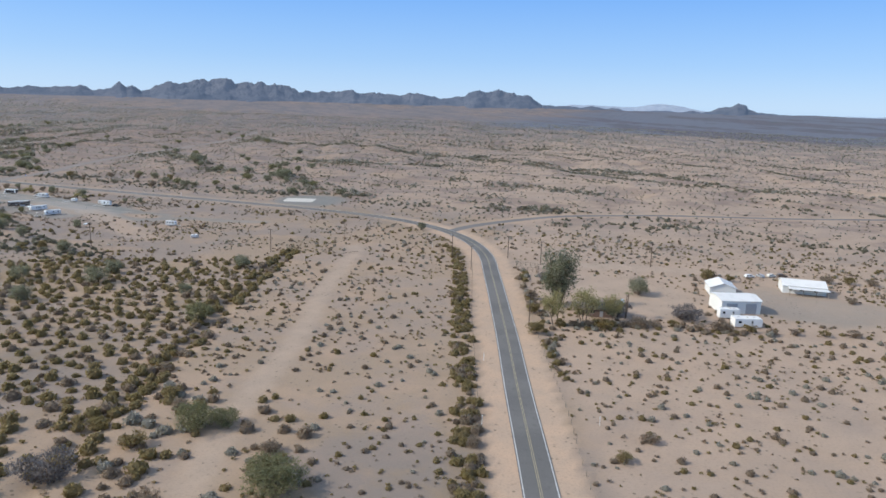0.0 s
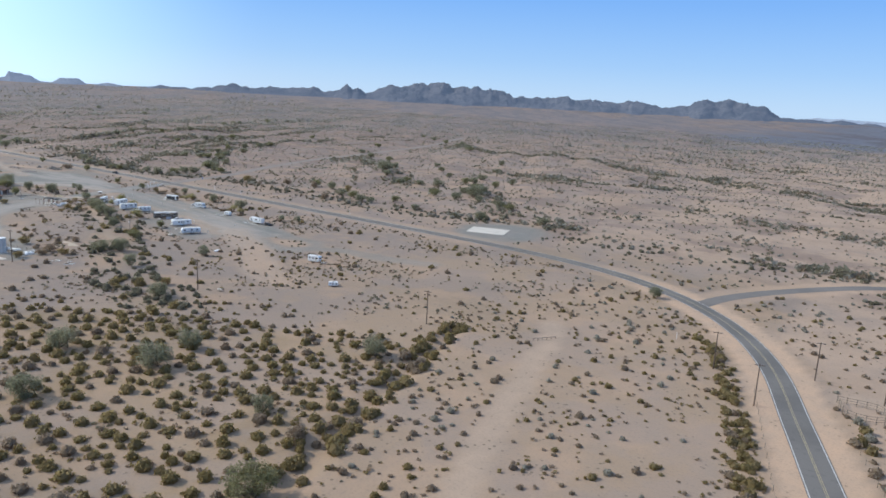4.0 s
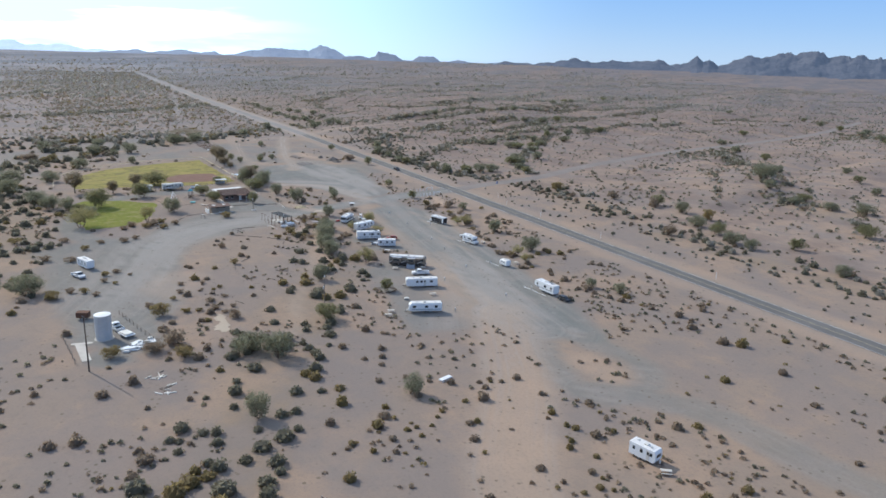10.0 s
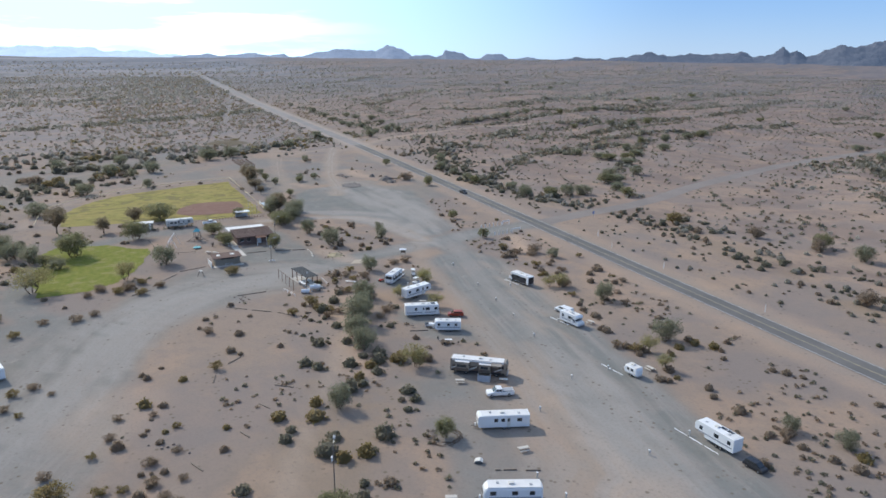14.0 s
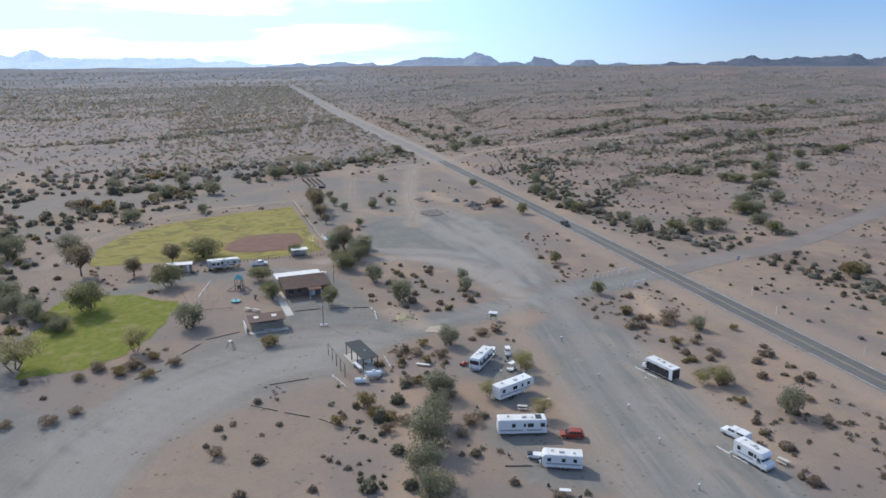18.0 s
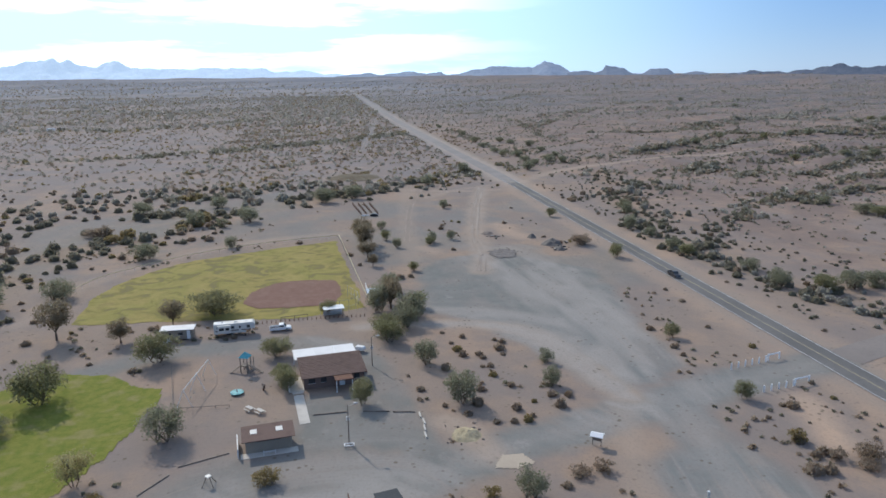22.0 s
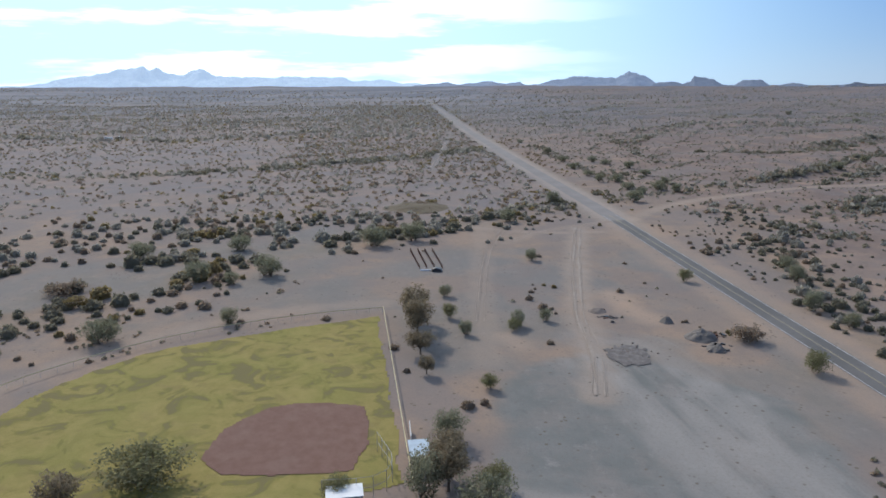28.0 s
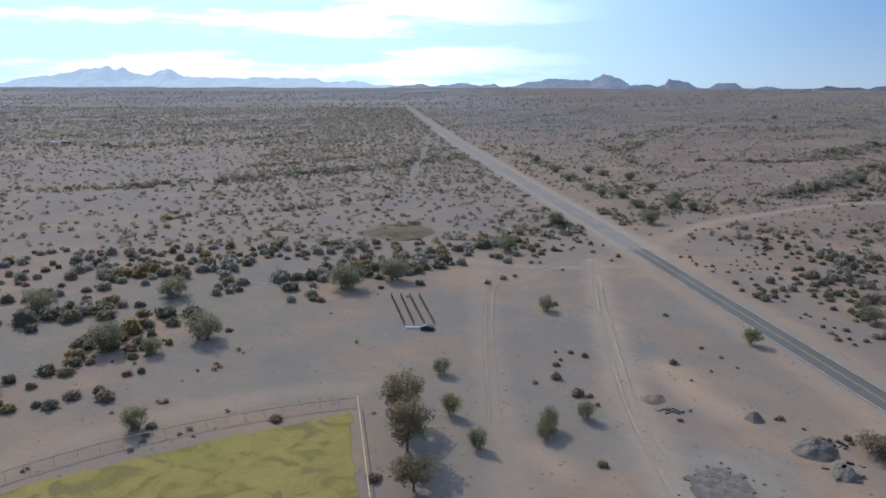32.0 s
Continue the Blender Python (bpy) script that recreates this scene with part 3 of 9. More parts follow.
WASHES = [[(-560, 165), (-592, 183), (-607, 192), (-624, 210), (-644, 243), (-657, 262), (-676, 288), (-712, 326), (-745, 368), (-771, 433), (-833, 540), (-900, 700)],
          [(-700, 398), (-638, 381), (-581, 363), (-541, 358), (-500, 364), (-470, 376), (-430, 389), (-345, 378), (-305, 381), (-262, 393), (-220, 405), (-167, 389), (-101, 401), (-60, 412)],
          [(-388, 266), (-360, 256), (-342, 252), (-309, 233), (-275, 219), (-257, 210), (-230, 203), (-195, 180)],
          [(-412, 159), (-470, 163), (-540, 159), (-603, 172), (-620, 205)],
          [(-560, 637), (-480, 560), (-408, 507), (-357, 466), (-300, 474), (-262, 428), (-207, 413)],
          [(-356, 804), (-185, 705), (-62, 611), (25, 563), (125, 574), (300, 640)], [(-60, 372), (-36, 380), (6, 386), (45, 373), (83, 365), (200, 350)],
          [(-1100, -200), (-1100, -60), (-1080, 35), (-1126, 112), (-1236, 208), (-1330, 330), (-1500, 520)], [(-1500, -420), (-1450, 0), (-1600, 300), (-1900, 600)], [(-860, -60), (-820, 60), (-850, 160), (-900, 240), (-980, 318)],
          [(-360, 176), (-375, 181), (-426, 172), (-450, 176), (-490, 168)]]
RILLS = [[(-997, 361), (-883, 363), (-807, 370), (-763, 379), (-749, 399)], [(-1301, 420), (-1175, 444), (-1009, 438), (-869, 421)], [(-748, 457), (-840, 576), (-892, 718), (-1044, 979), (-1240, 1330)], [(-934, 563), (-1071, 773), (-1010, 860), (-1169, 1220)], [(-587, 365), (-588, 407), (-644, 506), (-656, 578)],
         [(-421, 799), (-293, 748), (-200, 737), (-140, 703), (-68, 673), (11, 596)], [(-483, 1108), (-361, 1170), (-265, 1363), (-89, 1482)], [(-636, 1319), (-487, 1394), (-350, 1519)],
         [(-370, 593), (-264, 585), (-226, 640)], [(-120, 667), (-54, 654), (15, 684)], [(-135, 421), (-85, 409), (-34, 410), (2, 410)], [(-609, 826), (-545, 801), (-473, 755), (-413, 769)]]
RILLS += [[(-780, 445), (-804, 487), (-885, 576), (-870, 640), (-872, 740), (-872, 826), (-951, 993)], [(-690, 422), (-715, 465), (-714, 513), (-720, 566), (-782, 669)], [(-957, 563), (-1044, 699), (-1209, 908)],
          [(-633, 555), (-656, 599), (-683, 680), (-699, 727)], [(-915, 727), (-1007, 856), (-1056, 1103)], [(-1235, 627), (-1262, 734), (-1475, 949)], [(-625, 348), (-645, 391), (-635, 426), (-595, 443)]]
RILLS += [[(-696, 429), (-620, 379), (-572, 357), (-543, 361), (-508, 365), (-470, 367)], [(-661, 610), (-638, 563), (-620, 517), (-557, 460), (-508, 416), (-476, 404)], [(-532, 367), (-562, 387), (-576, 408)],
          [(-971, 429), (-1204, 558), (-1384, 707)], [(-1024, 716), (-1031, 827), (-1086, 993)], [(-736, 485), (-737, 528), (-767, 610), (-786, 688), (-808, 773)], [(-606, 421), (-610, 460), (-617, 495)], [(-689, 375), (-693, 400), (-700, 431)]]
RILLS += [[(-1119, 470), (-1181, 536), (-1236, 631), (-1250, 716), (-1254, 792)], [(-944, 564), (-980, 623), (-1036, 701), (-1161, 874)], [(-927, 474), (-920, 547), (-938, 588)],
          [(-1449, 446), (-1742, 611), (-2262, 905)], [(-851, 360), (-793, 389), (-749, 399)], [(-1590, -254), (-1540, -70), (-1804, 63), (-1935, 283)], [(-1391, -174), (-1377, 44), (-1448, 190), (-1495, 309)],
          [(-1208, -100), (-1210, -13), (-1287, 62), (-1327, 124)], [(-1100, 99), (-1099, 181), (-1123, 266)], [(-652, 390), (-689, 443), (-691, 470)], [(-670, 460), (-684, 487), (-663, 494), (-711, 563)]]
SCRUB_BELT = [(-690, 120), (-700, 300), (-655, 292), (-622, 240), (-592, 214), (-570, 192), (-545, 170), (-470, 164), (-400, 158), (-330, 158), (-330, 120), (-500, 80)]
FENCE_SCRUB = [(-690, 230), (-622, 236), (-604, 234), (-584, 222), (-566, 208), (-552, 194), (-530, 176), (-520, 160), (-600, 140)]
PARK = [(-470, 216), (-474, 236), (-486, 238), (-486, 258), (-452, 258), (-427, 264), (-425, 226), (-438, 221), (-447, 219)]
WEST_FLAT = [(-662, 337), (-642, 300), (-630, 262), (-602, 236), (-572, 212), (-568, 253), (-500, 262), (-500, 337)]
HEDGES = [[(-416, 318), (-378, 316), (-347, 309), (-323, 309), (-308, 312), (-286, 318), (-262, 318)], [(-500, 316), (-472, 316.5), (-448, 318)], [(-37, 195), (-22, 200), (-4, 206), (14, 211), (24, 214)],
          [(-404, 262), (-398, 266), (-392, 262)], [(-60.5, 256), (-59.3, 249.2), (-50.1, 223.3), (-42.9, 207.3), (-39.5, 197.4), (-33, 180), (-27, 156)], [(-236, 281), (-228, 277), (-222, 271), (-214, 262)], [(-548, 262), (-536, 264), (-520, 266), (-506, 268)], [(-600, 296), (-580, 292), (-566, 285)]]
LINES = {"highway": spline(HIGHWAY, 5), "branch": spline(BRANCH, 5), "north": spline(NORTH_ROAD, 6)}
HEDGE_LINES = [spline(h, 8) for h in HEDGES]
WASH_LINES = [spline(w, 14) for w in WASHES]
RILL_LINES = [spline(w, 22) for w in RILLS]


def drain(x, y):
    """Parallel dry runnels that come down from the hills: 1 in a runnel, and the height between them."""
    across = x * 0.86 + y * 0.51 + 70 * (fbm(x, y, 240, 3, 6.6) - 0.5)
    along = -0.51 * x + 0.86 * y
    n = 0.72 * vnoise(across, along * 0.2, 44, 2.0) + 0.28 * vnoise(across, along * 0.3, 19, 9.0)
    gap = np.abs(n - 0.5)
    return 1 - smooth(gap, 0.012, 0.045), smooth(gap, 0.0, 0.3)


def ground_z(x, y):
    """Height of the ground: level on the roads and in the camp, low swells in the hills."""
    x, y = np.atleast_1d(np.asarray(x, float)), np.atleast_1d(np.asarray(y, float))
    hills = smooth(y, 372, 700) * 4 + smooth(-x, 690, 1200) * smooth(-y, -325, 100) * 3 + smooth(-y, -60, 200) * 3 + smooth(x, 60, 300) * 2
    road = np.minimum(np.minimum(away(x, y, LINES["highway"][::3]), away(x, y, LINES["branch"][::3])), away(x, y, LINES["north"][::3]))
    near = smooth(road, 9, 60)
    z = hills * near * (fbm(x, y * 1.3, 170, 4) - 0.45) * 2
    z = z + 2.6 * smooth(y, 365, 520) * near * drain(x, y)[1] * (0.5 + fbm(x, y, 120, 2, 5.0))
    z = z + 25 * smooth(np.hypot(x + 250, y - 200), 2650, 3600)
    ditch = away(x, y, DITCH)
    z = z - 0.9 * np.exp(-(ditch / 2.2) ** 2)
    z = z + 0.35 * (fbm(x, y, 22, 3, 3.0) - 0.5) * smooth(road, 7, 25) * (1 - 0.9 * smooth(-np.hypot(x + 420, (y - 260) * 1.6), -190, -120))
    return z


def gz(x, y):
    return float(ground_z(x, y)[0])


def surfaces(x, y):
    """Masks of gravel, light track dirt and orange shoulder; then hills, dark and haze-tinted far plain, straw grass
    and far scrub.
    """
    wob = (fbm(x, y, 9, 3, 8.0) - 0.5) * 5
    wob2 = (fbm(x, y, 3.5, 2, 2.0) - 0.5) * 2.2
    lane = lambda pts, half, soft=2.0: 1 - smooth(away(x, y, spline(pts, 8)) + wob2, half - soft / 2, half + soft)
    gravel = np.zeros_like(x)
    for poly, soft, amount in ((WEST_LOT, 4, 1.0), (SITE_LOT, 5, 1.0), (SOUTH_LOT, 6, 0.8), (RV_PAD, 5, 0.7), (CLUB_YARD, 3, 0.9)):
        gravel = np.maximum(gravel, amount * smooth(depth_in(x, y, poly) + wob, -soft / 2, soft / 2))
    for pts, half, amount in ((ENTRANCE, 4.2, 1.0), (SITE_LANE, 4.0, 0.8), (OUTER_LANE, 4.5, 0.9), (LOOP, 2.6, 0.7), (LOOP_LANE, 3.6, 0.6), (PARK_LANE, 3.2, 0.85), (TRACK_FAR, 2.0, 0.5)):
        gravel = np.maximum(gravel, amount * lane(pts, half))
    for px, py in RV_SPOTS:
        gravel = np.maximum(gravel, 0.85 * (1 - smooth(np.hypot(x - px, (y - py) * 1.1) + wob2, 3.5, 6.5)))
    for poly in (WEST_FLAT, FENCE_SCRUB):
        gravel = np.maximum(gravel, 0.55 * smooth(depth_in(x, y, poly) + wob, -4, 6) * smooth(fbm(x, y, 17, 4, 5.5), 0.38, 0.6))
    hw = away(x, y, LINES["highway"])
    gravel = np.maximum(gravel, 0.8 * (1 - smooth(hw + wob2, 7.5, 10.5)) * smooth(-x, 640, 720))
    gravel = np.maximum(gravel, 0.55 * (1 - smooth(hw + 0.6 * wob2, 4.2, 6.8)) * smooth(-x, 190, 260))
    gravel = np.maximum(gravel, 0.9 * (1 - smooth(np.hypot(x + 222, (y - 375) * 0.9) + wob, 17, 26)))
    gravel = np.maximum(gravel, 0.6 * (1 - smooth(np.hypot((x - 36) * 0.8, y - 252) + wob * 1.5, 16, 26)))
    track = np.zeros_like(x)
    for pts, half, amount in ((SAND_A, 1.2, 0.25), (SAND_B, 2.4, 1.0), (WEST_LANE, 2.6, 0.8), (DIRT_SWATH, 4.5, 0.3), (WASH_PATH, 0.7, 0.55), (TRACK_EAST, 2.6, 0.9), (HOUSE_DRIVE, 2.6, 0.9), ([(-62, 266), (-57, 268.7), (-38, 278.3), (-16, 284.7), (30, 296)], 2.6, 0.95), ([(-676, 286), (-661, 283.5), (-615, 278.5), (-571, 274.6), (-536, 272)], 2.6, 0.45), ([(-668, 279), (-661, 290), (-655, 310), (-656, 327)], 1.6, 0.8), (TRACK_WEST, 3.2, 0.75), (TRACK_CROSS, 1.5, 0.6), (TRACK_NORTH, 2.4, 0.8), (FIELD_ROAD, 2.2, 0.5), (RV_EDGE, 2.2, 0.5)):
        track = np.maximum(track, amount * lane(pts, half))
    for off in (-1.5, 1.5):
        track = np.maximum(track, 0.25 * lane([(a, b + off) for a, b in TWIN_TRACKS], 0.9, 1.0))
    for off in (-1.0, 1.0):
        track = np.maximum(track, 0.35 * lane([(a, b + off) for a, b in TRACK_WEST], 0.55, 0.8))
    streaks = smooth(vnoise((x + 0.14 * y) * 0.09, y + 0.14 * x, 1.5, 4.0) * 0.6 + vnoise(x * 0.2, y + 0.14 * x, 4.5, 8.0) * 0.4, 0.52, 0.75)
    track = np.maximum(track, 0.55 * streaks * smooth(depth_in(x, y, SITE_LOT), 0, 4))
    track = np.maximum(track, 0.8 * (1 - smooth(np.hypot(x + 20, y - 236) + wob * 2, 16, 30)))
    shoulder = (1 - smooth(hw + wob2 * 0.8, 7.5, 9.5)) * smooth(x, -185, -110) + 0.35 * (1 - smooth(hw + wob2, 7.0, 12.0)) * smooth(-x, 185, 230)
    shoulder = np.maximum(shoulder, 0.5 * (1 - smooth(away(x, y, LINES["branch"]) + wob2, 6, 9)))
    for pts, half, amount in (([(-579, 308.9), (-567, 309.8), (-560, 312)], 2.6, 0.6), ([(-550, 278), (-545, 280)], 1.5, 0.6), (DIRT_SWATH, 6.0, 0.4), ([(-262, 284), (-268, 283)], 3.0, 0.4), ([(-352, 215), (-345, 212)], 6.0, 0.35), ([(-396, 262), (-352, 256)], 3.0, 0.45), ([(-343, 281), (-300, 276)], 5.0, 0.4), ([(-398, 312), (-360, 311)], 2.5, 0.4), ([(-432, 327.5), (-418, 324)], 1.6, 0.9)):
        shoulder = np.maximum(shoulder, amount * lane(pts, half, 4.0))
    shoulder = shoulder * (1 - 0.9 * lane(ENTRANCE, 4.4))
    shoulder = np.maximum(shoulder, 0.35 * smooth(x, -270, -130) * smooth(-y, -345, -300) * smooth(fbm(x, y, 60, 3, 3.3), 0.25, 0.6))
    hills = smooth(y + (fbm(x, y, 90, 3) - 0.5) * 60, 352, 410) * smooth(hw, 14, 40)
    hills = np.maximum(hills, 0.6 * smooth(-x, 640, 900))
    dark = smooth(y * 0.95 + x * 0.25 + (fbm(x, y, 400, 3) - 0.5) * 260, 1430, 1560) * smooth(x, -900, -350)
    # the painted haze tint of the plain grows outward, less to the north
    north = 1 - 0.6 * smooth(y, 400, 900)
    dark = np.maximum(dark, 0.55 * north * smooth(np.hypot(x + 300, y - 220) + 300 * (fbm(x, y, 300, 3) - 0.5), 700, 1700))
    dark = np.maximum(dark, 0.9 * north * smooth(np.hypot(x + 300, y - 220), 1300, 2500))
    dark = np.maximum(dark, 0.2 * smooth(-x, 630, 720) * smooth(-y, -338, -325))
    straw = smooth(depth_in(x, y, CREOSOTE_FIELD) + wob * 2, -4, 8) * (0.35 + 0.65 * smooth(fbm(x, y, 30, 3, 6.0), 0.36, 0.58))
    straw = np.maximum(straw, 0.9 * (1 - smooth(np.hypot(x + 152, y - 205) + wob, 7, 15)))
    straw = np.maximum(straw, 0.55 * smooth(x, -260, -150))
    road_x = np.interp(y, [p[1] for p in HIGHWAY[:9]], [p[0] for p in HIGHWAY[:9]])
    beyond = smooth(x - road_x, 9, 16) * smooth(-y, -420, -330) + smooth(y, 330, 420) * smooth(x, -330, -120)
    straw = straw * (1 - 0.8 * np.clip(beyond, 0, 1))
    wash = np.min([away(x, y, w) for w in WASH_LINES], axis=0)
    straw = np.maximum(straw, 0.35 * (1 - smooth(wash + wob, 4, 12)))
    far = smooth(np.hypot(x + 300, y - 240), 650, 1200)
    run = drain(x, y)[0]
    far = far * (0.45 + 0.55 * run)
    # pale dust swept by wheels, in lines that follow the lanes
    off = np.min([away(x, y, spline(p, 8)) for p in (SOUTH_SWEEP[:7], WEST_SWEEP, SITE_LANE, WEST_LANE, DIRT_SWATH, LOOP_LANE)], axis=0)
    sweep = vnoise(off + 3 * fbm(x, y, 26, 2, 1.1), (x + y) * 0.06, 2.6, 3.0) * 0.65 + vnoise(off + 2 * fbm(x, y, 14, 2, 7.1), (x - y) * 0.10, 1.1, 5.0) * 0.35
    dust = gravel * smooth(sweep, 0.48, 0.8) * (1 - smooth(off, 8, 20)) * 0.7
    dust = np.maximum(dust, 0.7 * lane(WEST_LANE, 1.5, 1.2))
    dust = np.maximum(dust, 0.3 * lane(SOUTH_SWEEP[:6], 2.6, 3.0))
    dust = np.maximum(dust, 0.4 * lane(SITE_LANE, 1.6, 3.0))
    dust = np.maximum(dust, 0.3 * lane(ENTRANCE, 1.6, 2.0))
    dust = np.maximum(dust, 0.75 * (1 - smooth(hw + wob2, 5.0, 8.5)) * smooth(-x, 640, 700))
    for off_y in (-0.9, 0.9):
        dust = np.maximum(dust, 0.3 * lane([(a, b + off_y) for a, b in TRACK_WEST], 0.5, 0.9))
    for px, py in ((-520.7, 305.6), (-516.7, 315.9), (-500, 309), (-486, 311)):
        dust = np.maximum(dust, 0.75 * (1 - smooth(np.hypot((x - px) * 0.6, y - py) + wob2 * 1.2, 0.6, 2.2)))
    lot = smooth(depth_in(x, y, WEST_LOT), 0, 5)
    wheeled = np.maximum(gravel, 0.8 * lane(DIRT_SWATH, 5.0, 4.0)) * (1 - smooth(off, 10 - 7 * lot, 26 - 17 * lot))
    return np.stack([gravel, track, shoulder, dust], -1), np.stack([hills, dark, straw, far], -1), np.stack([off, (x + y) * 0.05, wheeled, np.clip(beyond, 0, 1)], -1)


def graded(lo, hi, step, reach, grow=1.09):
    """Even steps from lo to hi, growing outside, out to the given reach."""
    mid = list(np.arange(lo, hi, step))
    s, up, down = step, [], []
    v = mid[-1]
    while v < reach:
        s *= grow
        v += s
        up.append(v)
    s, v = step, lo
    while v > -reach:
        s *= grow
        v -= s
        down.append(v)
    return np.array(down[::-1] + mid + up)


gx, gy = graded(-740, 110, 1.9, 4250, 1.05), graded(50, 430, 1.9, 4250, 1.045)
GX, GY = np.meshgrid(gx, gy, indexing="ij")
fx, fy = GX.ravel(), GY.ravel()
grid = np.arange(GX.size).reshape(GX.shape)
quads = np.stack([grid[:-1, :-1], grid[1:, :-1], grid[1:, 1:], grid[:-1, 1:]], -1).reshape(-1, 4)
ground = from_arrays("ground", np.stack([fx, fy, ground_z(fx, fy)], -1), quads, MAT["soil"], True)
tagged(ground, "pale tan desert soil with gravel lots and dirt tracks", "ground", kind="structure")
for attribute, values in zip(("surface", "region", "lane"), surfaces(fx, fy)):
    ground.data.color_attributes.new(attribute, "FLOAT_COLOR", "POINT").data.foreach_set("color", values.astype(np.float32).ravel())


def ribbon(name, line, left, right, height, material, label, category, kind="structure", raise_by=None):
    """A strip along a line, from left to right of it in metres."""
    p = np.asarray(line)
    d = np.gradient(p, axis=0)
    d /= np.linalg.norm(d, axis=1)[:, None]
    nrm = np.stack([-d[:, 1], d[:, 0]], -1)
    rows = [p + nrm * o for o in (left, right)]
    z = (ground_z(p[:, 0], p[:, 1]) if raise_by is None else raise_by) + height
    v = np.concatenate([np.column_stack([r, z]) for r in rows])
    k = len(p)
    i = np.arange(k - 1)
    f = np.stack([i, i + k, i + k + 1, i + 1], -1)
    ob = from_arrays(name, v, f[:, ::-1] if left > right else f, material)
    return tagged(ob, label, category, kind=kind)


HW = LINES["highway"]
paved = HW[HW[:, 0] > -2700]
MAT["pale_asphalt"] = make_asphalt("dusty_pale_asphalt", (0.235, 0.215, 0.20), (0.275, 0.25, 0.23))
ribbon("highway_west", paved[paved[:, 0] < -672], 3.6, -3.6, 0.06, MAT["pale_asphalt"], "pale dusty stretch of the highway", "road")
paved = paved[paved[:, 0] > -678]
ribbon("highway", paved, 3.2, -3.2, 0.06, MAT["asphalt"], "two-lane grey asphalt highway with faded edges", "road")
ribbon("branch_road", LINES["branch"][:-60], 2.7, -2.7, 0.045, MAT["old_asphalt"], "narrow faded grey asphalt side road", "road")
ribbon("north_road", LINES["north"], 3.6, -3.6, 0.045, MAT["gravel_road"], "pale worn road into the hills", "road")
marked = HW[HW[:, 0] > -690]
for off, mat, nm in ((2.9, "white_line", "edge_line"), (-2.9, "white_line", "edge_line"), (0.16, "yellow_line", "centre_line"), (-0.16, "yellow_line", "centre_line")):
    w = 0.095 if nm == "edge_line" else 0.07
    ribbon(nm, marked, off + w, off - w, 0.072, MAT[mat], "worn " + ("white" if w > 0.07 else "yellow") + " painted line on the asphalt", "road marking")


def rut(line, off, wide):
    """One pale wheel rut of a dirt track, uneven in width."""
    p = spline(line, 2.0)
    d = np.gradient(p, axis=0)
    d /= np.linalg.norm(d, axis=1)[:, None]
    nrm = np.stack([-d[:, 1], d[:, 0]], -1)
    s = np.arange(len(p))
    mid = off + 0.5 * (fbm(s * 2.0, s * 0 + off * 9, 14, 2, 3.0) - 0.5)
    half = wide * np.maximum(0.02, 2.6 * fbm(s * 2.0, s * 0 + off * 31, 11, 3, 1.0) - 0.75) / 2
    rows = [p + nrm * (mid + half)[:, None], p + nrm * (mid - half)[:, None]]
    v = np.concatenate([np.column_stack([r, ground_z(r[:, 0], r[:, 1]) + 0.10]) for r in rows])
    k = len(p)
    i = np.arange(k - 1)
    ob = from_arrays("wheel_rut", v, np.stack([i + k, i + k + 1, i + 1, i], -1), MAT["rut_dust"])
    return tagged(ob, "pale wheel rut of a dirt track", "track", kind="structure")


for line, wide in ((TRACK_WEST, 0.7), (TRACK_FAR, 0.55), (TWIN_TRACKS, 0.35), (TRACK_CROSS, 0.4)):
    for off in (-1.3, -0.85, 0.45, 0.9, 1.5):
        rut(line, off, wide * (0.75 if abs(off) in (0.85, 0.9) else 0.4))


def sheet(name, poly, rise, step, ragged, material, label, category, grain=6):
    """A flat patch of the plan with a ragged edge, on the ground."""
    q = np.array(poly)
    xs, ys = np.arange(q[:, 0].min() - 3, q[:, 0].max() + 3, step), np.arange(q[:, 1].min() - 3, q[:, 1].max() + 3, step)
    X, Y = np.meshgrid(xs, ys, indexing="ij")
    x, y = X.ravel(), Y.ravel()
    ok = (depth_in(x, y, poly) + (fbm(x, y, grain, 3, 1.0) - 0.5) * ragged > 0).reshape(X.shape)
    g = np.arange(X.size).reshape(X.shape)
    cell = ok[:-1, :-1] & ok[1:, :-1] & ok[1:, 1:] & ok[:-1, 1:]
    f = np.stack([g[:-1, :-1], g[1:, :-1], g[1:, 1:], g[:-1, 1:]], -1)[cell]
    used, inv = np.unique(f, return_inverse=True)
    v = np.stack([x, y, ground_z(x, y) + rise + 0.03 * fbm(x, y, 3, 2)], -1)[used]
    ob = from_arrays(name, v, inv.reshape(-1, 4), material, True)
    return tagged(ob, label, category, kind="structure")


sheet("ball_field_grass", BALL_FIELD, 0.05, 0.42, 2.4, MAT["dry_turf"], "patchy yellow-green grass of a softball field", "grass field")
sheet("infield", INFIELD, 0.12, 0.35, 1.5, MAT["infield"], "reddish brown bare dirt infield", "infield")
sheet("sand_wash", [(-309.6, 219.8), (-310.4, 218.2), (-313, 217.8), (-316, 218.8), (-319, 219.2), (-322.4, 219.6), (-322, 220.8), (-318, 221.2), (-313.4, 221.4)], 0.05, 0.16, 2.6, MAT["sand"], "crisp pale sandy wash bed", "sand", 1.7)
sheet("sand_patch", [(-419.6, 270.6), (-423.4, 272.4), (-423.2, 276.0), (-420.0, 277.4), (-418.6, 274.0)], 0.06, 0.25, 1.2, MAT["sand"], "small bare patch of pale sand", "sand")
sheet("lawn", LAWN, 0.05, 0.5, 3.0, MAT["lawn"], "bright green watered park lawn with bare spots", "lawn")


